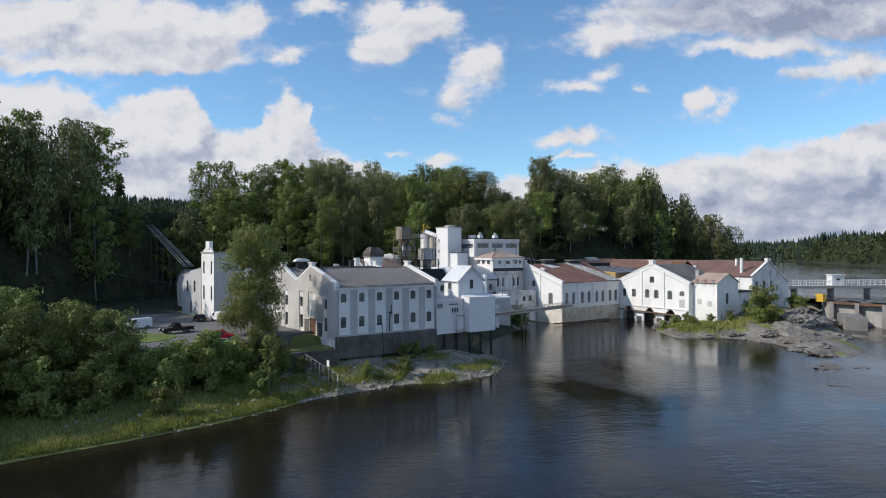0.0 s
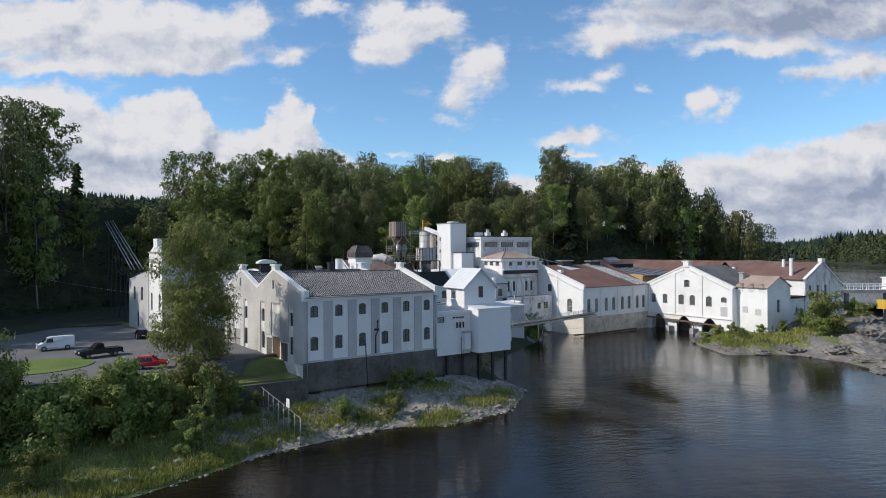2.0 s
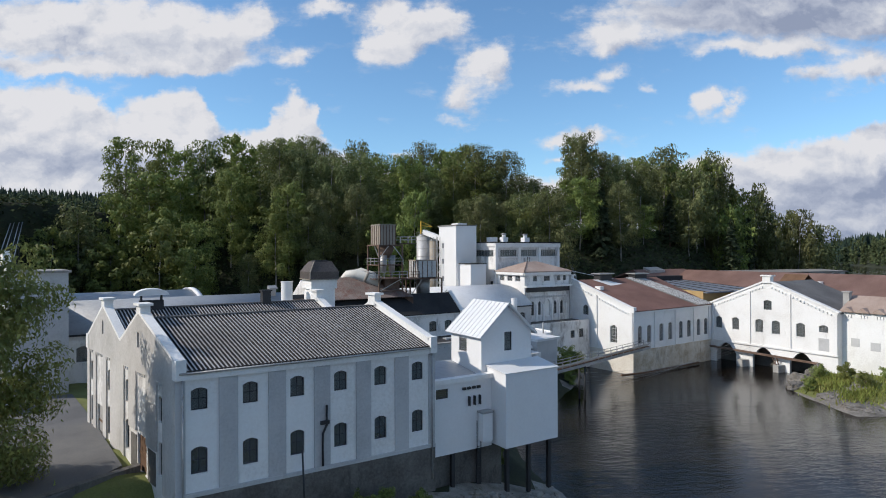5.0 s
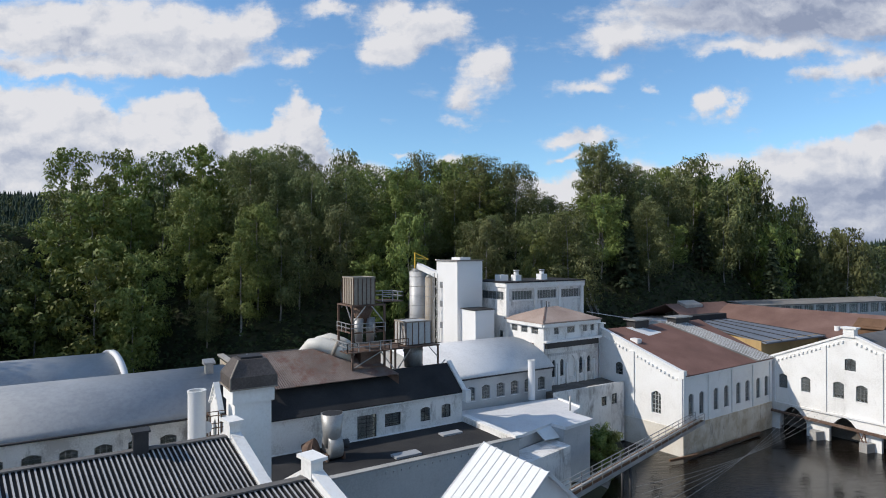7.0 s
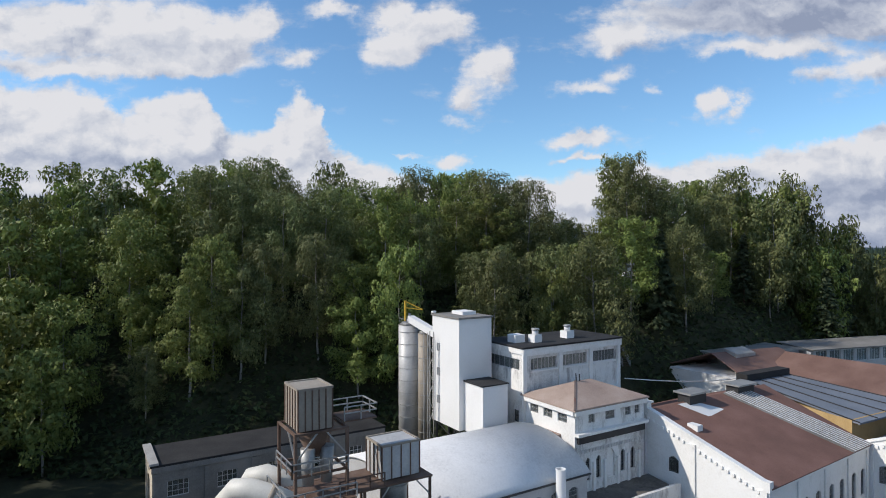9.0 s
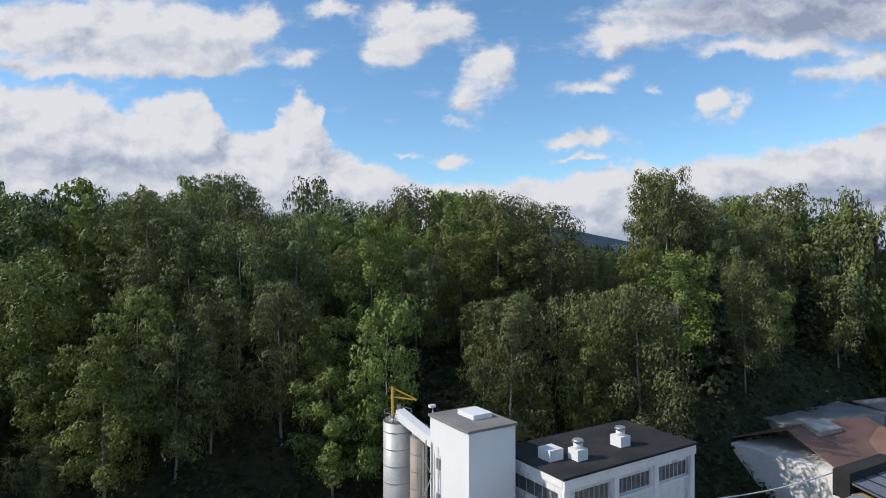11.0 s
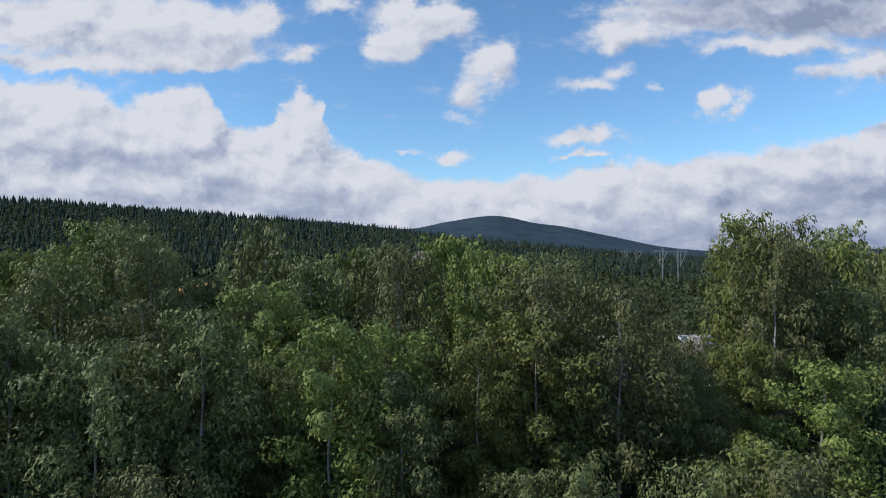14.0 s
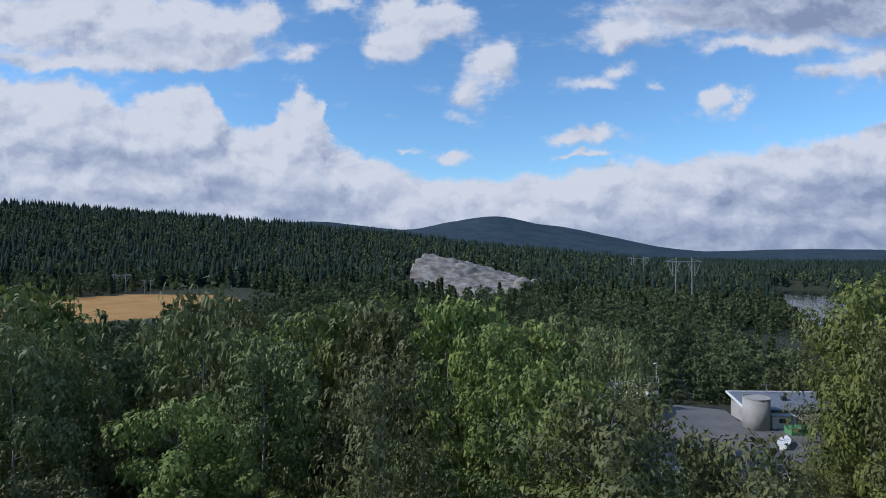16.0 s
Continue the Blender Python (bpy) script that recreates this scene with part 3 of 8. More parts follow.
def pane_mesh(w, h, rise):
    key = ("pane", round(w, 2), round(h, 2), round(rise, 2))
    if key not in WINDOWS:
        lp = arch_loop(0, 0, w - .04, h - .03, rise)
        n = len(lp)
        vs = [(x, .04, z + .01) for x, z in lp] + [(x, .05, z + .01) for x, z in lp]
        fs = [tuple(range(n)), tuple(range(2 * n - 1, n - 1, -1))] + [(i, i + n, (i + 1) % n + n, (i + 1) % n) for i in range(n)]
        WINDOWS[key] = mesh_of("pane", vs, fs, GLASS)
    return WINDOWS[key]


def sill_mesh(w):
    key = ("sill", round(w, 2))
    if key not in WINDOWS:
        bm = box(-w / 2 - .08, w / 2 + .08, -.24, .0, -.10, -.02)
        me = bpy.data.meshes.new("sill")
        bm.to_mesh(me)
        bm.free()
        me.materials.append(WHITE)
        WINDOWS[key] = me
    return WINDOWS[key]


# ---------- ground and water ----------
SHORE_WEST = [(-900, 40), (-120, 62), (-40, 68), (-5, 71.5), (10, 73), (20, 75), (29, 78.5), (38, 79.5), (46, 79.5), (51, 76.3), (60.5, 78), (68.5, 84), (71, 94), (76, 105), (90, 112),
              (100, 118), (112, 126), (116, 130), (150, 132), (150, 101), (133, 101), (126, 95), (120.5, 85), (131, 79), (131, 68), (124, 58), (125.5, 51.5), (136, 53), (150, 62), (163, 69),
              (183, 80), (186, 92), (192, 130), (215, 160)]
SHORE_EAST = [(230, 175), (300, 200), (420, 290), (560, 395), (700, 485), (900, 610), (960, 560), (760, 375), (600, 250), (480, 120), (400, 0), (300, -60), (200, -140), (100, -400), (100, -900)]
WATER_Z, POOL_Z = 0.0, 6.0
CLOSING = [(2500, -900), (4600, 600), (4600, 4600), (-4600, 4600), (-4600, -900), (-900, -900)]


def signed_distance(X, Y, poly):
    """Metres to the outline, positive inside."""
    best = np.full(X.shape, 1e9)
    inside = np.zeros(X.shape, bool)
    n = len(poly)
    for i in range(n):
        (ax, ay), (bx, by) = poly[i], poly[(i + 1) % n]
        dx, dy = bx - ax, by - ay
        t = np.clip(((X - ax) * dx + (Y - ay) * dy) / (dx * dx + dy * dy + 1e-9), 0, 1)
        best = np.minimum(best, np.hypot(X - ax - t * dx, Y - ay - t * dy))
        if ay != by:
            hit = ((ay > Y) != (by > Y)) & (X < (bx - ax) * (Y - ay) / (by - ay) + ax)
            inside ^= hit
    return np.where(inside, best, -best)


def smooth(a, b, x):
    t = np.clip((x - a) / (b - a), 0, 1)
    return t * t * (3 - 2 * t)


def wobble(X, Y, s, seed=0.0):
    """A gentle smooth unevenness, about -1 to 1."""
    return (np.sin(X / s + seed) * np.cos(Y / s * 1.3 + 2 * seed) + .6 * np.sin(X / s * 2.3 - Y / s * 1.7 + seed) + .4 * np.cos(X / s * 3.1 + Y / s * 4.3 + 3 * seed)) / 2


def uv_of(X, Y):
    return X * RGT.x + Y * RGT.y, X * FWD.x + Y * FWD.y


def xy_of(u, v):
    return u * RGT.x + v * FWD.x, u * RGT.y + v * FWD.y


FOOT = ((-400, -230, -160, -130, -106, -94, -82, -62, -40, -10, 25, 45, 80, 115, 160), (20, 40, 58, 74, 98, 126, 172, 180, 180, 187, 194, 203, 222, 240, 265))
LAND = SHORE_WEST + SHORE_EAST[:6] + [(1000, 620), (4600, 2200), (4600, 4600), (-4600, 4600), (-4600, 40)]
FAR_SIDE = SHORE_EAST[6:] + [(2500, -900), (4600, 600), (4600, 2700), (1000, 800)]


def ground_height(X, Y):
    X, Y = np.asarray(X, float), np.asarray(Y, float)
    u, v = uv_of(X, Y)
    sd = np.maximum(signed_distance(X, Y, LAND), signed_distance(X, Y, FAR_SIDE))
    # terrace of the works, the low bank in front of it
    terrace = np.where(X < 35, 6.85, np.where(X < 86, 6.2, 4.6))
    front = np.interp(X, (-200, -40, 0, 22, 30, 37, 57, 60), (95, 92, 91, 89.5, 92, 91, 91, 93))
    back = smooth(0, np.where(X < 24, 7, 1.5), Y - front)
    low = np.interp(X, (-40, 0, 25, 40, 70), (1.4, 1.6, 2.0, 2.9, 2.2))
    base = np.where(X < 72, low + (terrace - low) * back, terrace)
    isle = (X > 110) & (Y < 101) & (X < 200)
    base = np.where(isle, 1.7 + .9 * wobble(X, Y, 5, 1.0) + 2.2 * smooth(135, 165, X) * smooth(60, 88, Y), base)
    # wooded hill behind
    foot = np.interp(u, FOOT[0], FOOT[1])
    crest = np.interp(u, (-400, -160, -110, -70, -40, 60, 95, 125, 160), (34, 38, 36, 29, 28.5, 27.5, 22, 9, 6))
    plateau = np.interp(u, (-200, -60, 60, 140, 200, 300, 700), (24, 21, 19, 16, 13, 10, 9))
    hill = crest + 1.5 * wobble(X, Y, 22, 2.0)
    hill = hill + (plateau - hill) * smooth(40, 100, v - foot)
    base = base + (hill - base) * smooth(0, 34, v - foot)
    # far ridges
    far = smooth(620, 1250, v)
    base = base + far * np.interp(u, (-1500, -800, -390, -85, 15, 220, 500, 900, 1500), (116, 104, 74, 50, 37, 27, 8, 2, 0))
    base = base + smooth(2600, 3900, v) * (np.exp(-((u - 60) / 320) ** 2) * 82 + np.exp(-((u - 470) / np.where(u < 470, 480, 700)) ** 2) * 185 + np.exp(-((u + 820) / 620) ** 2) * 92 + np.exp(-((u - 2500) / 900) ** 2) * 52) * (1 + .06 * wobble(X, Y, 170, .7))
    # wooded rise beyond the dammed river, the knoll of the treatment yard
    side = u / np.maximum(v, 1)
    base = base + 11 * smooth(.56, .68, side) * smooth(330, 520, u) * smooth(-200, 300, v) * (1 - smooth(1100, 1600, v))
    base = base + (28.2 - base) * np.exp(-((u - 46) / 46) ** 4 - ((v - 294) / 42) ** 4)
    bank = smooth(0, np.where(isle, 9, np.where(u > 110, 25, 11)), sd)
    shore = np.where(X > 190, POOL_Z, WATER_Z)
    z = np.where(sd > 0, shore + .12 + (base - shore) * (.15 * smooth(0, 1.5, sd) + .85 * bank), shore - 1.8 * smooth(0, -4, sd) - .02)
    return z + np.where(sd > 3, .16 * wobble(X, Y, 3.1, .4), 0) * np.where((X < 35) & (Y > front) & (v < foot), .1, 1)


def make_ground():
    us = np.unique(np.concatenate([np.arange(-130, 190, 2.6), np.arange(-420, -130, 12), np.arange(190, 520, 12), np.linspace(520, 4200, 34), -np.linspace(420, 4200, 34)]))
    vs = np.unique(np.concatenate([np.arange(20, 270, 2.6), np.arange(-100, 20, 10), np.arange(270, 800, 13), np.linspace(800, 4400, 60), np.array([-500, -900.0])]))
    U, V = np.meshgrid(us, vs)
    X, Y = xy_of(U, V)
    Z = ground_height(X, Y)
    n, m = U.shape
    idx = np.arange(n * m).reshape(n, m)
    f = np.stack([idx[:-1, :-1], idx[:-1, 1:], idx[1:, 1:], idx[1:, :-1]], -1).reshape(-1, 4)
    me = fast_mesh("ground", np.stack([X, Y, Z], -1).reshape(-1, 3), f, GRASS, smooth=True)
    for mt in (GRAVEL, FOREST_FLOOR, ROCK, FIELD, PASTURE, QUARRY, HAZY_HILL):
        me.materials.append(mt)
    cx, cy = X.reshape(-1)[f].mean(1), Y.reshape(-1)[f].mean(1)
    cu, cv = uv_of(cx, cy)
    sd = signed_distance(cx, cy, LAND)
    slot = np.zeros(len(f), np.int32)
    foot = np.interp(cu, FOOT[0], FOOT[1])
    # near-black floor under the woods, on the left slope and between the buildings
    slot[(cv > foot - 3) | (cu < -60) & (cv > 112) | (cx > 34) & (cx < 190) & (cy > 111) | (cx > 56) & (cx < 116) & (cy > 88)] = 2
    gravel = (cx > 27) & (cx < 72) & (cy < 90) & (sd < 12)
    slot[gravel & (wobble(cx, cy, 2.3, .3) < .42)] = 1
    slot[(sd < .6) & (cv < 300) & (cx > 100)] = 3
    slot[(cx > 110) & (cx < 200) & (cy < 92) & (wobble(cx, cy, 3.7, .9) > -.25)] = 3
    slot[(np.hypot((cu + 222) / 80, (cv - 562) / 88) < 1)] = 4
    slot[(np.hypot((cu + 20) / 34, (cv - 440) / 26) < 1)] = 5
    slot[(np.hypot((cu - 2) / 50, (cv - 760) / 72) < 1)] = 6
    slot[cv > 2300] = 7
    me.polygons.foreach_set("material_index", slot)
    return tagged(new("ground", me), "riverbank of gravel and rough grass rising to wooded hills", "ground", kind="structure")


make_ground()


def make_water(name, u0, u1, v0, v1, z, label):
    pts = [xy_of(u, v) for u, v in ((u0, v0), (u1, v0), (u1, v1), (u0, v1))]
    me = mesh_of(name, [(x, y, z) for x, y in pts], [(0, 1, 2, 3)], WATER)
    return tagged(new(name, me), label, "water", kind="structure")


make_water("water", -1500, 1500, -900, 260, WATER_Z, "dark brown river water with fine ripples")


def make_pool():
    plan = [(187, 84), (193, 130), (216, 162), (300, 205), (420, 295), (560, 400), (700, 490), (900, 615), (965, 560), (765, 373), (605, 248), (485, 118), (405, -4), (300, -66), (215, -60), (187, 40)]
    me = mesh_of("water_upstream", [(x, y, POOL_Z) for x, y in plan], [tuple(range(len(plan)))], WATER)
    return tagged(new("water_upstream", me), "calm dammed river above the weir", "water", kind="structure")


make_pool()

# ---------- the long store with twin gables ----------
SKEW = .19


def store_x(x, y):
    return x - SKEW * (y - 88.6)


def make_store():
    b = thing("warehouse", (45, 99, 6), "white twin-gabled factory store with dark corrugated roofs and peeling render", "building")
    ys, yr1, yv, yr2, yn = 88.6, 96.0, 100.6, 105.6, 110.8
    zs, zr, zv, zn = 14.95, 17.55, 15.2, 14.6
    sw, se = (store_x(37, ys), ys), (store_x(56, ys), ys)
    nw, ne = (store_x(37, yn), yn), (store_x(56, yn), yn)
    # south wall: shaded long side with pilasters
    w = Wall(b, sw, se, WHITE)
    for i in range(6):
        s = 1.35 + 3.24 * i
        w.window(s, 12.25, 1.02, 1.45, .18, 2, 2, FRAME_DARK)
        w.window(s, 8.15, 1.02, 1.75, .18, 2, 2, FRAME_DARK)
    w.build([(0, 3.4), (w.length, 3.4), (w.length, 14.6), (0, 14.6)], "pale grey-white rendered wall")
    for i in range(5):
        w.block(2.55 + 3.24 * i, 3.75 + 3.24 * i, 6.9, 14.25, -.01, .12, GREY_RENDER, "pilaster", "grey rendered pilaster strip")
    w.block(-.1, .5, 3.4, 14.25, -.01, .12, GREY_RENDER)
    w.block(w.length - .45, w.length + .1, 6.9, 14.25, -.01, .12, GREY_RENDER)
    w.block(-.1, w.length + .1, 14.25, 14.7, -.01, .2, WHITE, "cornice")
    w.block(-.12, w.length + .1, 3.2, 6.75, -.01, .16, STONE, "plinth", "dark stained stone foundation")
    w.block(-.1, w.length + .1, 6.75, 7.0, -.01, .2, GREY_RENDER, "plinth_course")
    m = w.frame_at(0, 0)
    for s, z0, z1 in ((.32, 2.9, 14.3), (w.length - .22, 4.2, 14.3)):
        part("downpipe", tube(m @ Vector((s, -.24, z0)), m @ Vector((s, -.24, z1)), .07, n=8), STEEL, b)
    part("iron_pipe", pipe([m @ Vector(p) for p in ((9.6, -.26, 7.1), (9.6, -.26, 9.4), (9.9, -.26, 10.0), (9.9, -.26, 11.4))], .09, 8), DARK_STEEL, b, "dark iron pipe on the wall")
    part("iron_pole", tube(m @ Vector((8.0, -1.2, 3.0)), m @ Vector((8.0, -.5, 8.6)), .07, n=8), DARK_STEEL, b)
    part("downpipe_hopper", box(9.45, 10.1, -.32, -.1, 10.05, 10.3, m=m), DARK_STEEL, b)
    part("gutter", tube(m @ Vector((.1, -.3, 14.72)), m @ Vector((w.length - .1, -.3, 14.72)), .08, n=8), STEEL, b)
    # west wall with the two gables, tall recessed bays
    wl = Wall(b, nw, sw, WHITE_WORN, .45)
    L = wl.length
    k = L / (yn - ys)
    line = [(0, zn + .25), ((yn - yr2) * k, zr + .35), ((yn - yv) * k, zv + .3), ((yn - yr1) * k, zr + .5), (L, zs + .45)]
    niches = [((yn - yr2) * k, 15.5), ((yn - yr1) * k, 15.5)]
    for s in (1.4, 6.9, 12.0, 19.6):
        wl.window(s, 11.0, .95, 1.75, .22, 2, 3, FRAME_DARK)
        wl.window(s, 7.4, .95, 2.3, .22, 2, 3, FRAME_DARK)
        wl.dentils([(s - .6, 13.75), (s + .6, 13.75)], .42)
    for s in (4.1, 15.6):
        wl.hole(s, 6.55, 2.0, 2.7, 0)
        dr = put("door", box_mesh("door", 0, 2.0, .05, .14, 0, 2.7, CONCRETE if s < 9 else BROWN_WOOD), wl.frame_at(s - 1.0, 6.55, -.1), b, "worn boarded loading door")
        under("door_rail", box_mesh("door_rail", 0, 2.0, 0, .05, 1.2, 1.36, BROWN_WOOD), dr)
        wl.dentils([(s - 1.0, 13.75), (s + 1.0, 13.75)], .42)
    for s0, s1, z0 in ((-.05, .78, 6.4), (2.02, 2.95, 6.4), (5.25, 6.28, 6.4), (7.52, 11.38, 6.4), (12.62, 14.45, 9.4), (16.75, 18.98, 8.9), (20.22, L + .05, 6.4)):
        wl.block(s0, s1, z0, 13.75, -.01, .12, DUSTY_WHITE, "pilaster", "dusty beige-grey pilaster between white bays")
    for s, z in niches:
        wl.hole(s, z, .35, 1.0, .17)
    wl.build([(0, 3.4), (L, 3.4)] + line[::-1], "white limewashed gable wall with peeling patches")
    up = Wall(b, tuple((Vector((*nw, 0)) + wl.out * .12).xy), tuple((Vector((*sw, 0)) + wl.out * .12).xy), DUSTY_WHITE, .13, "gable_field")
    for s, z in niches:
        up.hole(s, z, .5, 1.2, .25)
    up.build([(0, 13.75), (L, 13.75)] + [(p, q - .1) for p, q in line[::-1]], "dusty beige-grey gable field")
    # bare stone where the render fell off
    wl.block(13.0, 14.4, 6.5, 9.0, .0, .03, STONE, "bare_stone_patch", "exposed rubble stone")
    wl.block(16.9, 18.6, 6.4, 8.7, .0, .03, STONE, "bare_stone_patch", "exposed rubble stone")
    # east wall, rear wall
    we = Wall(b, se, ne, WHITE, .45)
    le = [(L - s, z) for s, z in line]
    we.build([(0, 3.4), (L, 3.4)] + le)
    wn = Wall(b, ne, nw, WHITE)
    wn.build([(0, 3.4), (wn.length, 3.4), (wn.length, zn), (0, zn)])
    # copings over the gable walls, with caps on the peaks
    for wall, prof, nm in ((wl, line, "west"), (we, le, "east")):
        for (s0, z0), (s1, z1) in zip(prof, prof[1:]):
            mm = wall.frame_at(0, 0)
            bm = bmesh.new()
            add_beam(bm, mm @ Vector((s0, .22, z0 + .04)), mm @ Vector((s1, .22, z1 + .04)), .68, .2)
            part("coping", bm, WHITE, b)
        for s, z in (prof[1], prof[3]):
            bm = bmesh.new()
            add_box(bm, s - .5, s + .5, -.1, .58, z - .4, z + .5, wall.frame_at(0, 0))
            add_box(bm, s - .72, s + .72, -.24, .72, z + .5, z + .68, wall.frame_at(0, 0))
            part("peak_cap", bm, WHITE, b)
        for s, z in (prof[0], prof[-1]):
            bm = bmesh.new()
            add_box(bm, s - .34, s + .34, -.16, .5, z - 1.1, z + .2, wall.frame_at(0, 0))
            part("kneeler", bm, WHITE, b)
    # roofs
    def rp(x, y, z):
        return (store_x(x, y), y, z)
    x0, x1 = 37.4, 55.6
    slopes = (((x0, ys - .25, zs - .15), (x1, ys - .25, zs - .15), (x1, yr1, zr), (x0, yr1, zr)), ((x1, yv, zv), (x0, yv, zv), (x0, yr1, zr), (x1, yr1, zr)),
              ((x0, yv, zv), (x1, yv, zv), (x1, yr2, zr - .1), (x0, yr2, zr - .1)), ((x1, yn + .2, zn), (x0, yn + .2, zn), (x0, yr2, zr - .1), (x1, yr2, zr - .1)))
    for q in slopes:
        part("roof", corrugated([rp(*p) for p in q], .27, .05, True, (TROUGH_SHADE, RIB_SHEET)), None, b, "weathered ribbed roof slope with trough shade put into its colour")
    part("ridge_cap", beams([(rp(x0, yr1, zr + .08), rp(x1, yr1, zr + .08))], .5, .09), CORRUGATED, b)
    part("ridge_cap", beams([(rp(x0, yr2, zr), rp(x1, yr2, zr))], .5, .09), CORRUGATED, b)
    part("valley_gutter", beams([(rp(x0, yv, zv + .02), rp(x1, yv, zv + .02))], .5, .1), DARK_STEEL, b)
    return b


def box_mesh(name, x0, x1, y0, y1, z0, z1, mat):
    bm = box(x0, x1, y0, y1, z0, z1)
    me = bpy.data.meshes.new(name)
    bmesh.ops.recalc_face_normals(bm, faces=bm.faces)
    bm.to_mesh(me)
    bm.free()
    me.materials.append(mat)
    return me


make_store()


def make_roof_vent(x, y, z, w, h, label, mat, cap):
    """A louvred ridge vent with a curved hood."""
    b = thing("roof_vent", (x, y, z), label, "roof vent", "vents on the corrugated roof")
    part("curb", box(x - w / 2, x + w / 2, y - .45, y + .45, z - .5, z + h * .35), mat, b)
    for sx in (-1, 1):
        part("post", box(x + sx * w * .42 - .06, x + sx * w * .42 + .06, y - .4, y + .4, z + h * .35, z + h * .75), mat, b)
    bm = bmesh.new()
    n = 10
    arc = [(x - math.cos(math.pi * i / n) * w * .72, z + h * .62 + math.sin(math.pi * i / n) * h * .34) for i in range(n + 1)]
    lo = [bm.verts.new((px, y - .75, pz)) for px, pz in arc]
    hi = [bm.verts.new((px, y + .75, pz)) for px, pz in arc]
    bm.faces.new(lo)
    bm.faces.new(hi[::-1])
    for i in range(n + 1):
        j = (i + 1) % (n + 1)
        bm.faces.new((lo[i], hi[i], hi[j], lo[j]))
    part("hood", bm, cap, b)
    return b


make_roof_vent(store_x(40.6, 105.6), 105.6, 17.6, 1.9, 1.7, "pale curved sheet-metal hood on a dark roof curb", DARK_STEEL, CLADDING)


def make_flue(x, y, z0, z1, r, label, base=None):
    b = thing("flue", (x, y, z0), label, "chimney")
    bm = bmesh.new()
    add_tube(bm, (x, y, z0), (x, y, z1), r, r, 20, False)
    add_tube(bm, (x, y, z1), (x, y, z0), r * .86, r * .86, 20, False)
    part("pipe", bm, CLADDING, b)
    part("rim", ring_bm(x, y, z1 - .06, r * .84, r * 1.06, .1), CLADDING, b)
    if base:
        part("skirt", tube((x, y, z0 - .2), (x, y, z0 + .35), r * 1.9, r * 1.02, 20), CLADDING, b)
    return b


def ring_bm(x, y, z, r0, r1, h, n=20):
    bm = bmesh.new()
    vs = [[bm.verts.new((x + r * math.cos(t), y + r * math.sin(t), zz)) for t in (2 * math.pi * i / n for i in range(n))] for r, zz in ((r0, z), (r1, z), (r1, z + h), (r0, z + h))]
    for k in range(4):
        a, c = vs[k], vs[(k + 1) % 4]
        for i in range(n):
            bm.faces.new((a[i], a[(i + 1) % n], c[(i + 1) % n], c[i]))
    return bm


make_flue(51.6, 112.4, 15.2, 19.1, .62, "tall white sheet-metal flue on a white skirt", True)

cage = thing("roof_cage", (53.2, 113.2, 14.8), "rusty wire cage with a satellite dish beside the flue", "steel frame")
for x in (52.6, 53.4, 54.2):
    for y in (112.8, 114.0):
        part("post", box(x - .04, x + .04, y - .04, y + .04, 14.4, 17.0), RUST_STEEL, cage)
for z in (15.2, 16.1, 17.0):
    part("rail", beams([((52.6, 112.8, z), (54.2, 112.8, z)), ((52.6, 114.0, z), (54.2, 114.0, z)), ((52.6, 112.8, z), (52.6, 114.0, z)), ((54.2, 112.8, z), (54.2, 114.0, z))], .06), RUST_STEEL, cage)
part("dish", tube((52.5, 112.6, 16.3), (52.3, 112.4, 16.35), .1, .42, 16), CLADDING, cage, "pale satellite dish")

# small square stub on the ridge of the store
stub = thing("chimney_stub", (store_x(50.6, 105.6), 105.6, 17.4), "short black square vent stub on the roof ridge", "roof vent")
part("stub", box(store_x(50.6, 105.6) - .4, store_x(50.6, 105.6) + .4, 105.2, 106.0, 16.9, 18.6), DARK_STEEL, stub)
part("lid", box(store_x(50.6, 105.6) - .5, store_x(50.6, 105.6) + .5, 105.1, 106.1, 18.6, 18.72), DARK_STEEL, stub)


# ---------- annexe over the water ----------
def gable_roof(b, x0, x1, y0, y1, ze, zr, axis, mat, over=.35, thick=.14, seam=0.0):
    """Two roof slopes with the ridge along x or y."""
    if axis == "y":
        xm = (x0 + x1) / 2
        drop = (zr - ze) / (xm - x0) * over
        qs = [((x0 - over, y1 + over, ze - drop), (x0 - over, y0 - over, ze - drop), (xm, y0 - over, zr), (xm, y1 + over, zr)),
              ((x1 + over, y0 - over, ze - drop), (x1 + over, y1 + over, ze - drop), (xm, y1 + over, zr), (xm, y0 - over, zr))]
    else:
        ym = (y0 + y1) / 2
        drop = (zr - ze) / (ym - y0) * over
        qs = [((x0 - over, y0 - over, ze - drop), (x1 + over, y0 - over, ze - drop), (x1 + over, ym, zr), (x0 - over, ym, zr)),
              ((x1 + over, y1 + over, ze - drop), (x0 - over, y1 + over, ze - drop), (x0 - over, ym, zr), (x1 + over, ym, zr))]
    for q in qs:
        part("roof", sheet(q, thick), mat, b)
        if seam:
            part("roof_seams", seams(q, seam), mat, b)


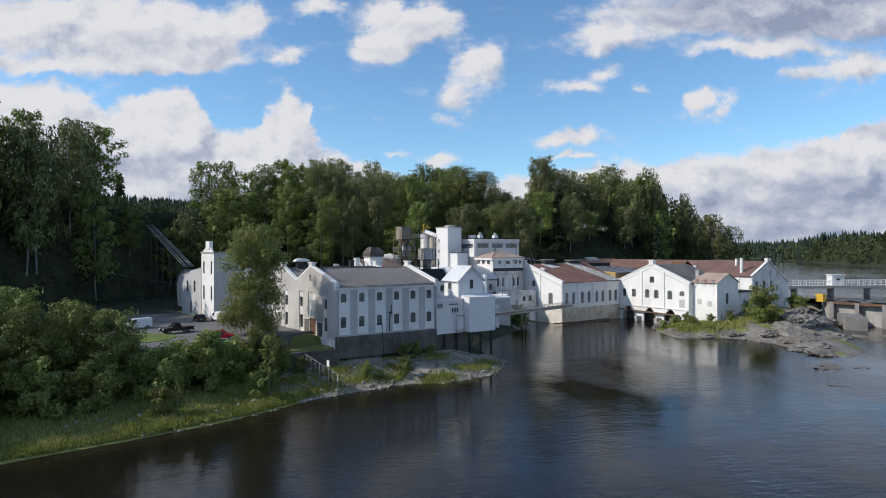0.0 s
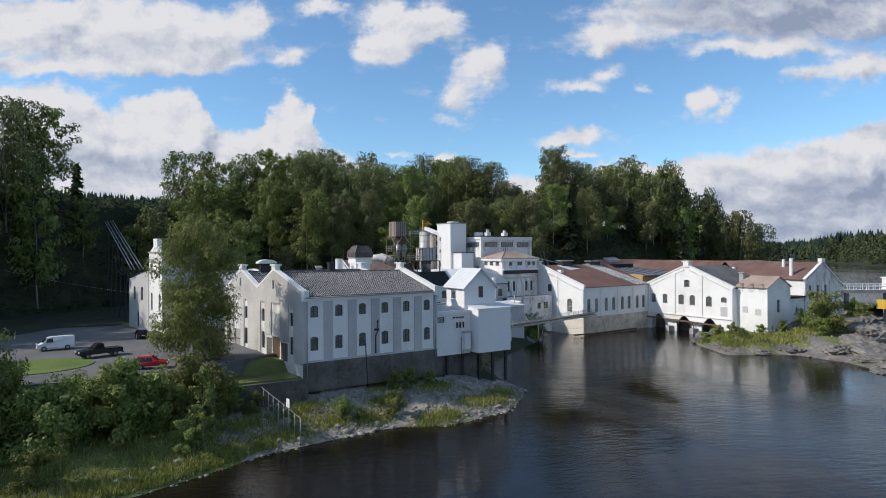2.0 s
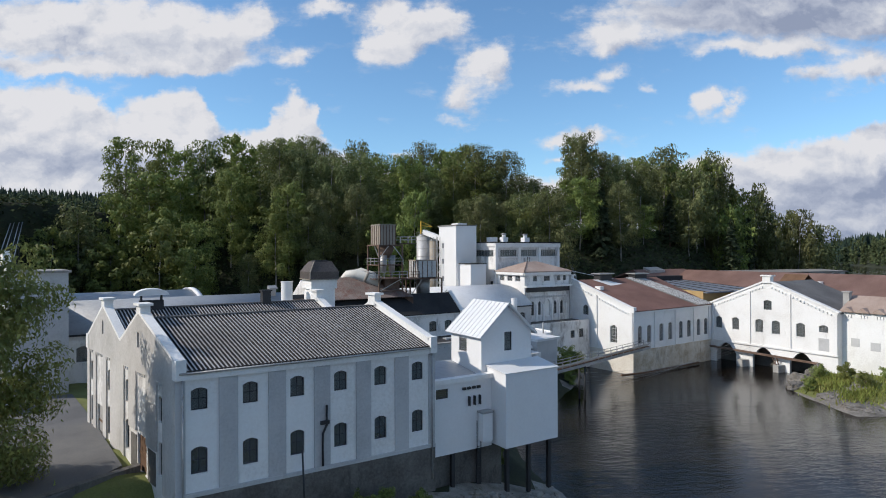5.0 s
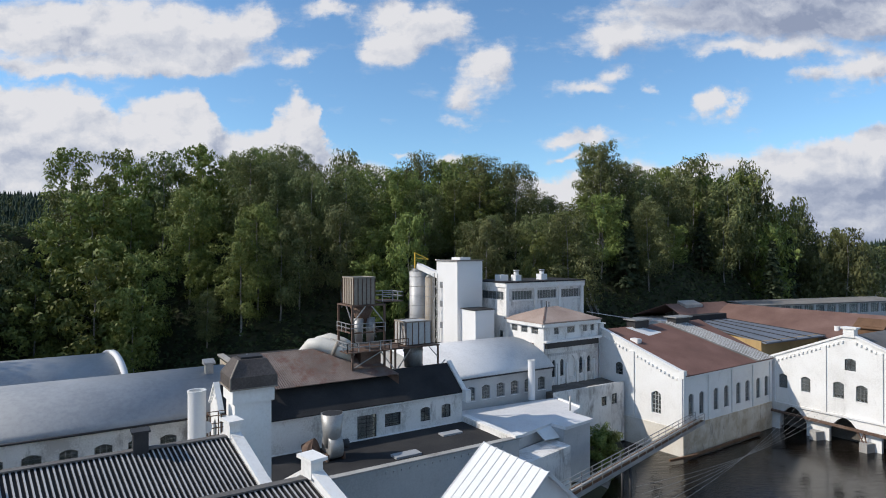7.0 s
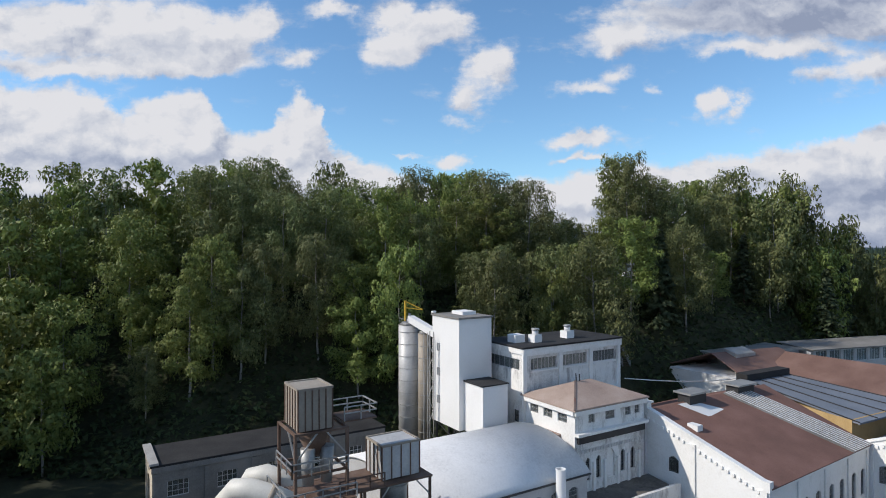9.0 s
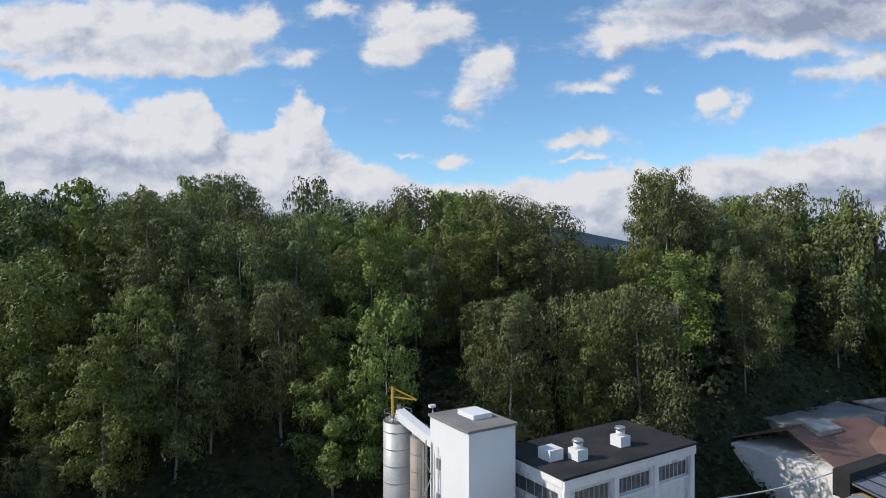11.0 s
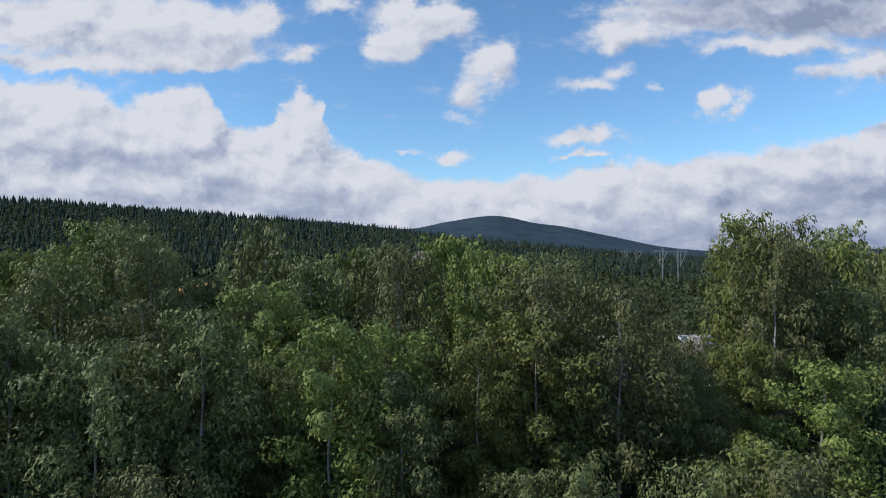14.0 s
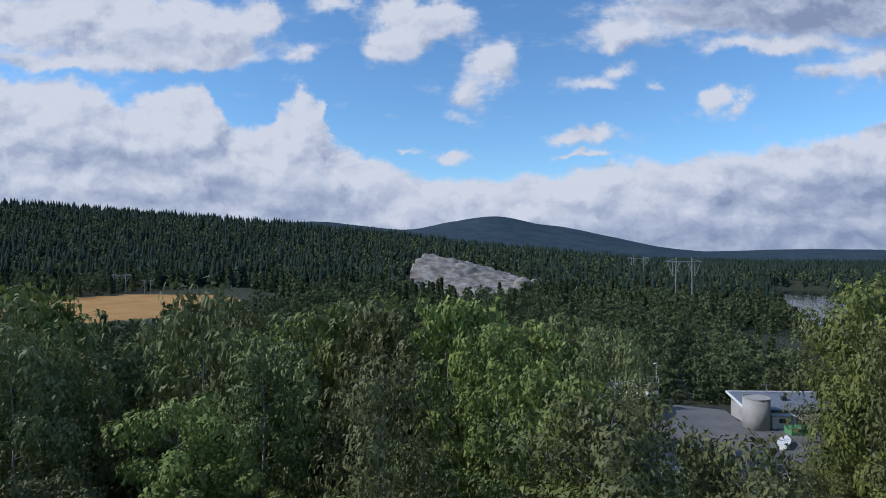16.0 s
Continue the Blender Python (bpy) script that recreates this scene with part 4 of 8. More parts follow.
def make_annexe():
    b = thing("riverside_annexe", (62, 91, 5), "white clad hoist house with seamed tin gable roof", "building")
    # low link with a parapet
    s = Wall(b, (56.3, 89.3), (62.4, 89.3), CLADDING, .25)
    s.window(1.0, 10.2, 1.2, .8, 0, 1, 5, FRAME_DARK, .08, False)
    s.build([(0, 5.5), (6.1, 5.5), (6.1, 11.4), (0, 11.4)])
    part("parapet", box(56.2, 62.5, 89.05, 89.75, 11.4, 11.8), WHITE, b)
    part("roof", sheet([(56.3, 89.7, 11.55), (62.2, 89.7, 11.35), (62.2, 95, 12.1), (56.3, 95, 12.3)], .2), VAULT, b)
    for i in range(3):
        part("insulator", box(59.9 + i * .55, 59.98 + i * .55, 89.0, 89.3, 9.3, 10.1), DARK_STEEL, b, "dark iron insulator bracket")
    for i in range(4):
        part("vent_slot", box(59.3 + i * .5, 59.6 + i * .5, 89.1, 89.31, 10.7, 10.9), DARK_STEEL, b)
    # tall gabled hoist house
    w = Wall(b, (61.9, 94.9), (61.9, 90.1), CLADDING, .2)
    w.window(1.9, 13.2, 1.25, 1.25, 0, 1, 6, FRAME_GREY, .06, False)
    w.build([(0, 5.6), (4.8, 5.6), (4.8, 15.1), (0, 15.1)])
    w = Wall(b, (61.9, 90.1), (67.6, 90.1), CLADDING, .2)
    w.window(3.0, 13.4, .85, 1.7, 0, 1, 2, FRAME_DARK, .08)
    w.build([(0, 5.6), (5.7, 5.6), (5.7, 15.1), (2.85, 17.55), (0, 15.1)])
    w = Wall(b, (67.6, 90.1), (67.6, 94.9), CLADDING, .2)
    w.build([(0, 5.6), (4.8, 5.6), (4.8, 15.1), (0, 15.1)])
    w = Wall(b, (67.6, 94.9), (61.9, 94.9), CLADDING, .2)
    w.build([(0, 5.6), (5.7, 5.6), (5.7, 15.1), (2.85, 17.55), (0, 15.1)])
    gable_roof(b, 61.9, 67.6, 90.1, 94.9, 15.2, 17.75, "y", TIN_WHITE, .42, .12, .62)
    # box hanging in front, its top sloping west
    part("cladding_box", prism([(62.4, 87.3), (68.3, 87.3), (68.3, 90.1), (62.4, 90.1)], 5.7, [12.0, 12.0, 12.5, 12.3]), CLADDING, b, "flat white clad box")
    part("cladding_box_roof", sheet([(62.3, 87.2, 12.06), (68.4, 87.2, 12.06), (68.4, 90.1, 12.56), (62.3, 90.1, 12.4)], .08), TIN_WHITE, b)
    part("vent_duct", box(60.9, 61.9, 88.5, 89.2, 6.2, 8.6), CLADDING, b)
    part("duct_cap", box(60.8, 62.0, 88.4, 89.25, 8.6, 8.75), STEEL, b)
    bm = bmesh.new()
    for i in range(9):
        add_beam(bm, (60.55, 88.9, 3.0 + i * .35), (60.95, 88.9, 3.0 + i * .35), .04)
    add_beam(bm, (60.55, 88.9, 2.6), (60.55, 88.9, 8.0), .05)
    add_beam(bm, (60.95, 88.9, 2.6), (60.95, 88.9, 8.0), .05)
    part("ladder", bm, DARK_STEEL, b)
    # legs, and dark walls added to stand for the shade underneath
    for x, y in ((58.5, 89.6), (61.2, 89.6), (63.2, 88.2), (65.6, 88.2), (68.0, 88.2), (68.0, 94.5)):
        part("leg", box(x - .16, x + .16, y - .16, y + .16, 1.0, 5.75), DARK_STEEL, b)
    part("undercroft_wall", box(56.2, 64.0, 90.0, 90.5, .5, 5.5), STONE, b)
    part("undercroft_wall", box(64.0, 67.8, 94.0, 94.5, .5, 5.5), STONE, b)
    part("underside", box(56.4, 68.2, 89.4, 95.0, 5.45, 5.62), DARK_STEEL, b)
    return b


make_annexe()


# ---------- vaulted halls ----------
def vault_mesh(x0, x1, y0, y1, ze, zc, n=22, thick=.18):
    vs, fs = [], []
    ym, half = (y0 + y1) / 2, (y1 - y0) / 2
    rad = (half * half + (zc - ze) ** 2) / (2 * (zc - ze))
    a0 = math.asin(half / rad)
    for i in range(n + 1):
        a = -a0 + 2 * a0 * i / n
        for r in (rad, rad - thick):
            y, z = ym + r * math.sin(a), zc - rad + r * math.cos(a)
            vs += [(x0, y, z), (x1, y, z)]
    for i in range(n):
        k, j = 4 * i, 4 * i + 4
        fs += [(k, k + 1, j + 1, j), (k + 2, j + 2, j + 3, k + 3), (k, j, j + 2, k + 2), (k + 1, k + 3, j + 3, j + 1)]
    fs += [(0, 2, 3, 1), (4 * n, 4 * n + 1, 4 * n + 3, 4 * n + 2)]
    return mesh_of("roof", vs, fs, [], smooth=True)


def vault_end(parent, x, y0, y1, z0, ze, zc, facing, mat, n=14):
    """The end wall below a vault."""
    w = Wall(parent, (x, y1), (x, y0), mat, .35) if facing < 0 else Wall(parent, (x, y0), (x, y1), mat, .35)
    half = (y1 - y0) / 2
    rad = (half * half + (zc - ze) ** 2) / (2 * (zc - ze))
    a0 = math.asin(half / rad)
    top = [(half + rad * math.sin(a0 - 2 * a0 * i / n), zc - rad + rad * math.cos(a0 - 2 * a0 * i / n)) for i in range(n + 1)]
    w.build([(0, z0), (2 * half, z0)] + top)


def shear(b, y0, k):
    """Slants a building whose cross walls do not run square to its front."""
    for ob in b.children:
        if ob.matrix_basis == Matrix.Identity(4):
            for v in ob.data.vertices:
                v.co.x -= k * (v.co.y - y0)


def make_vault_hall(name, x0, x1, y0, y1, z0, ze, zc, roof_mat, wall_mat, label, windows=(), rim=False):
    b = thing(name, ((x0 + x1) / 2, (y0 + y1) / 2, z0), label, "building")
    part("roof", vault_mesh(x0 - .2, x1 + .2, y0 - .35, y1 + .35, ze, zc), roof_mat, b, "smooth barrel-vaulted sheet roof")
    w = Wall(b, (x0, y0), (x1, y0), wall_mat)
    for s, z, ww, h in windows:
        w.window(s, z, ww, h, .25, 3, 4, FRAME_GREY, sill=True)
    w.build([(0, z0), (x1 - x0, z0), (x1 - x0, ze), (0, ze)])
    w.block(-.1, x1 - x0 + .1, ze - .5, ze - .08, -.01, .14, wall_mat, "cornice")
    part("gutter", tube((x0, y0 - .42, ze + .02), (x1, y0 - .42, ze + .02), .11, n=8), DARK_STEEL, b)
    vault_end(b, x0, y0, y1, z0, ze, zc - .2, -1, wall_mat)
    vault_end(b, x1, y0, y1, z0, ze, zc - .2, 1, wall_mat)
    w = Wall(b, (x1, y1), (x0, y1), wall_mat)
    w.build([(0, z0), (x1 - x0, z0), (x1 - x0, ze), (0, ze)])
    if rim:
        me = vault_mesh(x1 - .35, x1 + .35, y0 - .45, y1 + .45, ze + .05, zc + .35, thick=.5)
        part("end_rim", me, CLADDING, b, "white raised end rim")
    shear(b, y0, .2)
    return b


make_vault_hall("vaulted_hall", 29.5, 60.0, 130.0, 144.0, 6.5, 12.6, 16.2, VAULT, WHITE_WORN, "long hall with pale blue-grey barrel roof",
                [(3.2 + 2.75 * i, 9.4, 1.5, 1.9) for i in range(9)])
make_vault_hall("vaulted_hall", 27.0, 49.6, 147.0, 160.0, 6.5, 12.6, 16.2, VAULT, WHITE_WORN, "second barrel-roofed hall with a white end rim", rim=True)
make_vault_hall("vaulted_hall", 81.5, 102.6, 130.6, 145.0, 6.0, 12.4, 16.0, VAULT_WHITE, GREY_RENDER, "hall with stained white barrel roof and arched windows",
                [(2.0 + 2.45 * i, 9.4, 1.35, 1.9) for i in range(8)])

cowl = thing("roof_cowl", (56.6, 135.0, 16.1), "small box cowl on the vaulted roof", "roof vent")
part("body", box(56.2, 57.0, 134.6, 135.4, 15.7, 16.9), STEEL, cowl)
part("hood", prism([(56.0, 134.4), (57.2, 134.4), (57.2, 135.6), (56.0, 135.6)], 16.9, [17.1, 17.1, 17.4, 17.4]), STEEL, cowl)


# ---------- rusty-roofed mill building, flat roof in front ----------
def make_mill():
    b = thing("mill_building", (70, 126, 6), "mill building with rusty tin roof over black felt slopes", "building")
    x0, x1 = 58.6, 81.6
    # steep black slope, then the rusty roof above it
    part("roof", sheet([(x0, 122.3, 13.2), (x1, 122.3, 13.2), (x1, 125.6, 16.0), (x0, 125.6, 16.0)], .15), BLACK_FELT, b, "black felted roof slope")
    part("roof", sheet([(x1, 129.6, 13.2), (70, 129.6, 13.2), (70, 125.6, 16.0), (x1, 125.6, 16.0)], .15), BLACK_FELT, b)
    part("roof", corrugated([(59.4, 124.0, 15.75), (74.2, 124.0, 15.75), (70.0, 128.4, 18.6), (59.0, 128.4, 18.6)], .24, .035), RUST_TIN, b, "rust-streaked corrugated tin slope")
    part("roof", sheet([(74.2, 124.0, 15.72), (75.5, 130.0, 15.6), (70.0, 128.4, 18.58), (70.0, 128.3, 18.58)], .08), RUST_TIN, b)
    part("roof", corrugated([(70.0, 133.0, 15.75), (59.4, 133.0, 15.75), (59.0, 128.4, 18.6), (70.0, 128.4, 18.6)], .24, .035), RUST_TIN, b)
    part("verge_board", beams([((59.0, 128.4, 18.65), (59.4, 123.9, 15.8)), ((59.4, 123.9, 15.7), (59.4, 122.2, 13.2))], .14, .22), CLADDING, b)
    part("verge_coping", beams([((81.7, 125.6, 16.15), (81.7, 121.9, 13.1))], .5, .24), WHITE, b)
    part("kneeler", box(81.4, 82.1, 121.6, 122.3, 12.2, 13.5), WHITE, b)
    w = Wall(b, (x0, 122.7), (x1, 122.7), WHITE_WORN)
    for s, ww, h, z in ((11.2, 2.2, 2.5, 9.7), (14.2, 1.9, 1.4, 10.6), (18.2, 1.25, 1.55, 10.5), (20.9, 1.25, 1.55, 10.5)):
        w.window(s, z, ww, h, .2 if ww < 1.5 else 0, 2, 3 if ww < 1.5 else 6, FRAME_DARK)
    w.build([(0, 6), (x1 - x0, 6), (x1 - x0, 13.2), (0, 13.2)])
    w.block(0, x1 - x0, 9.6, 9.85, -.01, .15, WHITE, "string_course")
    w.block(0, x1 - x0, 12.9, 13.15, -.01, .18, WHITE, "cornice")
    w = Wall(b, (x1, 122.7), (x1, 130.5), WHITE_WORN)
    w.build([(0, 6), (7.8, 6), (7.8, 13.2), (3, 15.9), (0, 13.2)])
    w = Wall(b, (x0, 133), (x0, 122.7), WHITE_WORN)
    w.build([(0, 6), (10.3, 6), (10.3, 13.2), (9.0, 15.6), (4.6, 18.4), (0, 15.6)])
    w = Wall(b, (75.5, 133.0), (x0, 133.0), WHITE_WORN)
    w.build([(0, 6), (75.5 - x0, 6), (75.5 - x0, 15.7), (0, 15.7)])
    w = Wall(b, (x1, 130.2), (75.5, 130.2), WHITE_WORN)
    w.build([(0, 6), (x1 - 75.5, 6), (x1 - 75.5, 13.1), (0, 13.1)])
    part("upper_gable", prism([(70, 128.4), (74.2, 124.0), (75.5, 130.0)], 13.2, 15.6), RUST_STEEL, b)
    # flat felt roof with parapets
    part("flat_roof", box(57.2, 81.9, 113.4, 122.7, 9.5, 9.75), BLACK_FELT, b, "black felt flat roof")
    part("flat_wall", box(57.2, 82.0, 113.0, 113.4, 5.5, 10.3), GREY_RENDER, b)
    part("flat_coping", box(57.1, 82.2, 112.85, 113.55, 10.3, 10.45), CONCRETE, b)
    part("flat_wall", box(81.6, 82.0, 113.4, 122.5, 5.5, 10.3), WHITE_WORN, b)
    part("flat_coping", box(81.5, 82.25, 113.55, 122.5, 10.3, 10.48), WHITE, b)
    part("parapet_end", box(81.3, 82.4, 112.7, 113.8, 10.48, 10.75), WHITE, b)
    part("skylight", box(69.5, 72.2, 115.6, 116.8, 9.7, 9.95), VAULT, b)
    part("skylight", box(76.8, 79.2, 119.0, 120.0, 9.7, 9.92), VAULT, b)
    for i in range(18):
        part("corbel", box(66.2 + .8 * i, 66.42 + .8 * i, 112.88, 113.05, 9.75, 9.95), GREY_RENDER, b)
    # little glazed gable at the west end
    g = Wall(b, (55.2, 126.6), (55.2, 122.4), WHITE, .3)
    g.window(2.1, 10.6, 1.5, 3.0, .5, 3, 5, FRAME_GREY)
    g.build([(0, 8), (4.2, 8), (4.2, 14.7), (2.1, 16.8), (0, 14.7)])
    g.dentils([(.3, 14.9), (2.1, 16.4), (3.9, 14.9)], .4)
    part("gable_coping", beams([((55.3, 126.8, 14.7), (55.3, 124.5, 16.95)), ((55.3, 124.5, 16.95), (55.3, 122.2, 14.7))], .5, .2), WHITE, b)
    part("gable_roof", sheet([(55.3, 122.2, 14.55), (58.6, 122.2, 14.55), (58.6, 124.5, 16.7), (55.3, 124.5, 16.7)], .12), BLACK_FELT, b)
    part("gable_roof", sheet([(58.6, 126.8, 14.55), (55.3, 126.8, 14.55), (55.3, 124.5, 16.7), (58.6, 124.5, 16.7)], .12), BLACK_FELT, b)
    part("gable_wall", box(55.3, 58.6, 122.4, 122.7, 8, 14.5), WHITE, b)
    return b


make_mill()


def make_vent_shaft():
    b = thing("ventilation_shaft", (55.4, 111.6, 9), "white square ventilation shaft with a rusted faceted hood", "ventilation shaft")
    x0, x1, y0, y1 = 53.75, 56.35, 110.2, 112.9
    part("shaft", box(x0, x1, y0, y1, 6, 18.3), WHITE, b)
    part("collar", box(x0 - .18, x1 + .18, y0 - .18, y1 + .18, 18.3, 19.3), WHITE, b)
    lo = [(x0 - .35, y0 - .35), (x1 + .35, y0 - .35), (x1 + .35, y1 + .35), (x0 - .35, y1 + .35)]
    mid = [(x0 - .35, y0 - .35), (x1 + .35, y0 - .35), (x1 + .35, y1 + .35), (x0 - .35, y1 + .35)]
    hi = [(x0 + .35, y0 + .45), (x1 - .2, y0 + .45), (x1 - .2, y1 - .45), (x0 + .35, y1 - .45)]
    bm = bmesh.new()
    rings = [[bm.verts.new((x, y, z)) for x, y in pl] for pl, z in ((lo, 19.3), (mid, 20.2), (hi, 21.3))]
    for a, c in zip(rings, rings[1:]):
        for i in range(4):
            bm.faces.new((a[i], a[(i + 1) % 4], c[(i + 1) % 4], c[i]))
    bm.faces.new(rings[0][::-1])
    bm.faces.new(rings[-1])
    part("hood", bm, DARK_HOOD, b, "weathered brown sheet hood")
    part("hood_opening", box(x0 + .6, x1 - .45, y0 + .7, y1 - .7, 21.3, 21.45), DARK_STEEL, b)
    part("hood_trim", beams([((x0 - .37, y0 - .37, 19.35), (x1 + .37, y0 - .37, 19.35)), ((x0 - .37, y0 - .37, 19.35), (x0 - .37, y1 + .37, 19.35)),
                             ((x0 - .37, y0 - .37, 19.3), (x0 - .37, y0 - .37, 20.2)), ((x0 - .37, y0 - .37, 20.2), (x0 + .35, y0 + .43, 21.3))], .09), BEIGE_SHEET, b)
    return b


make_vent_shaft()


# ---------- dust plant on steel frames ----------
def hopper_box(b, x0, x1, y0, y1, z0, z1, ribs=5, sheet_mat=BEIGE_SHEET, label="ribbed beige sheet-metal bin"):
    part("bin", box(x0, x1, y0, y1, z0, z1), sheet_mat, b, label)
    bm = bmesh.new()
    for i in range(ribs + 1):
        x = x0 + (x1 - x0) * i / ribs
        add_box(bm, x - .04, x + .04, y0 - .07, y0 + .01, z0, z1)
        y = y0 + (y1 - y0) * i / ribs
        add_box(bm, x0 - .07, x0 + .01, y - .04, y + .04, z0, z1)
    part("bin_ribs", bm, RUST_STEEL, b)
    part("bin_rim", beams([((x0, y0, z1), (x1, y0, z1)), ((x0, y1, z1), (x1, y1, z1)), ((x0, y0, z1), (x0, y1, z1)), ((x1, y0, z1), (x1, y1, z1))], .16), BEIGE_SHEET, b)


def railing(points, h=1.0, gap=1.2, r=.04):
    bm = bmesh.new()
    for a, c in zip(points, points[1:]):
        a, c = Vector(a), Vector(c)
        n = max(1, round((c - a).length / gap))
        for i in range(n + 1):
            p = a.lerp(c, i / n)
            add_beam(bm, p, p + Vector((0, 0, h)), 2 * r)
        for z in (h, h * .55):
            add_beam(bm, a + Vector((0, 0, z)), c + Vector((0, 0, z)), 2 * r)
    return bm


def make_dust_plant():
    b = thing("dust_collector", (70.5, 127, 15), "beige dust bin on a rusty steel scaffold with pipes", "dust collector")
    x0, x1, y0, y1 = 69.2, 73.0, 125.4, 128.6
    hopper_box(b, x0 + .3, x1 - 1.0, y0, y1 - .2, 23.4, 26.3)
    part("cone", tube((71.2, 127, 21.2), (71.2, 127, 23.3), .5, 1.5, 12), RUST_STEEL, b)
    for i in range(2):
        part("cyclone", tube((70.6 + 1.4 * i, 126.6, 19.2), (70.6 + 1.4 * i, 126.6, 21.8), .42, .55, 12), STEEL, b)
    for x in (x0, x1):
        for y in (y0 - .3, y1 + .3):
            part("post", box(x - .1, x + .1, y - .1, y + .1, 15.2, 23.4), RUST_STEEL, b)
    for z in (16.6, 18.4, 20.4, 23.3):
        yy0, yy1 = y0 - .3, y1 + .3
        part("ring_beam", beams([((x0, yy0, z), (x1, yy0, z)), ((x0, yy1, z), (x1, yy1, z)), ((x0, yy0, z), (x0, yy1, z)), ((x1, yy0, z), (x1, yy1, z))], .16), RUST_STEEL, b)
    bars("brace", [((x0, y0 - .3, 21.4), (x0 + 1.6, y0 - .3, 23.3)), ((x1, y0 - .3, 21.4), (x1 - 1.6, y0 - .3, 23.3)), ((x0, y0 - .3, 21.4), (x0, y0 + 1.4, 23.3)),
                          ((x0, y0 - .3, 16.6), (x1, y0 - .3, 18.4))], .1, STEEL, b)
    part("deck", box(x0 - .8, x1 + .5, y0 - .9, y1 + .6, 18.35, 18.45), RUST_STEEL, b)
    part("deck_railing", railing([(x0 - .8, y1 + .6, 18.45), (x0 - .8, y0 - .9, 18.45), (x1 + .5, y0 - .9, 18.45)]), STEEL, b)
    part("deck_railing", railing([(x0 - .3, y1, 20.4), (x0 - .3, y0 - .5, 20.4), (x1, y0 - .5, 20.4)]), STEEL, b)
    part("top_deck", box(x1, x1 + 2.6, y0 + .2, y1 - .4, 23.5, 23.62), RUST_STEEL, b)
    part("top_railing", railing([(x1, y0 + .2, 23.6), (x1 + 2.6, y0 + .2, 23.6), (x1 + 2.6, y1 - .4, 23.6), (x1, y1 - .4, 23.6)]), STEEL, b)
    part("housing", box(70.4, 72.8, 125.6, 128.0, 15.0, 18.3), RUST_STEEL, b)
    # wide cream pipes that bend down to the rear
    part("wide_pipe", pipe([(70.0, 126.8, 17.6), (68.6, 127.4, 18.4), (67.0, 128.4, 19.0), (66.2, 129.2, 18.9), (65.5, 130.2, 17.6), (64.6, 131.6, 14.8)], .8), PALE_PIPE, b, "thick cream-coloured exhaust pipe")
    part("wide_pipe", pipe([(71.0, 128.8, 17.9), (69.8, 129.4, 18.7), (68.6, 130.2, 19.2), (67.8, 131.0, 18.9), (67.2, 132.0, 17.2), (66.6, 133.0, 14.8)], .75), PALE_PIPE, b, "thick cream-coloured exhaust pipe")
    part("pipe_collar", tube((68.4, 127.5, 18.45), (68.1, 127.65, 18.6), .88, .88), BEIGE_SHEET, b)
    # lower bin to the east
    b2 = thing("dust_collector", (78, 127.5, 15), "smaller dust bin on steel legs beside the vault", "dust collector")
    hopper_box(b2, 76.3, 79.6, 126.2, 129.0, 18.4, 21.0, 4, PALE_STEEL, "ribbed pale grey sheet-metal bin")
    part("cone", tube((78.0, 127.6, 15.6), (78.0, 127.6, 18.3), 1.05, 1.1, 14), STEEL, b2)
    part("collar", ring_bm(78, 127.6, 17.4, 1.05, 1.2, .15), STEEL, b2)
    part("platform", box(72.6, 80.4, 125.5, 129.6, 18.15, 18.3), RUST_STEEL, b2)
    for x, y in ((74.6, 125.6), (80.2, 125.6), (80.2, 129.4), (76, 129.4)):
        part("leg", box(x - .09, x + .09, y - .09, y + .09, 14.6, 18.2), RUST_STEEL, b2)
    bars("brace", [((74.6, 125.6, 15.6), (76.6, 125.6, 18.1)), ((72.8, 125.6, 18.1), (74.6, 125.6, 15.8)), ((80.2, 125.6, 15.4), (81.2, 125.6, 16.4)), ((80.2, 125.6, 16.8), (79.0, 125.6, 18.1))], .1, STEEL, b2)
    part("platform_railing", railing([(72.6, 125.5, 18.3), (76.2, 125.5, 18.3)], 1.0), RUST_STEEL, b2)


make_dust_plant()


def make_fan():
    b = thing("extractor_fan", (64.4, 119.2, 9.8), "soot-stained steel fan with a flared outlet bucket", "fan")
    part("outlet", tube((64.6, 119.2, 10.9), (64.6, 119.2, 14.0), .75, 1.05, 18), STEEL, b)
    part("outlet_dark", tube((64.6, 119.2, 13.9), (64.6, 119.2, 14.02), .93, .95, 18), DARK_STEEL, b)
    part("volute", tube((64.0, 119.2, 10.9), (65.3, 119.2, 10.9), 1.15, 1.15, 18), STEEL, b)
    part("motor", tube((65.3, 119.2, 10.9), (66.2, 119.2, 10.9), .45, .45, 14), DARK_STEEL, b)
    for x in (63.9, 65.5):
        part("foot", box(x - .1, x + .1, 118.4, 120.0, 9.75, 10.4), RUST_STEEL, b)
    part("frame", beams([((62.0, 118.4, 9.75), (62.6, 119.0, 11.6)), ((62.9, 118.4, 9.75), (62.6, 119.0, 11.6)), ((62.0, 120, 9.75), (62.6, 119.4, 11.6))], .1), RUST_STEEL, b)
    part("lagging", tube((62.4, 120.6, 10.4), (63.4, 120.0, 10.9), .7, .8, 12), RUST_STEEL, b, "sooty black duct")


make_fan()


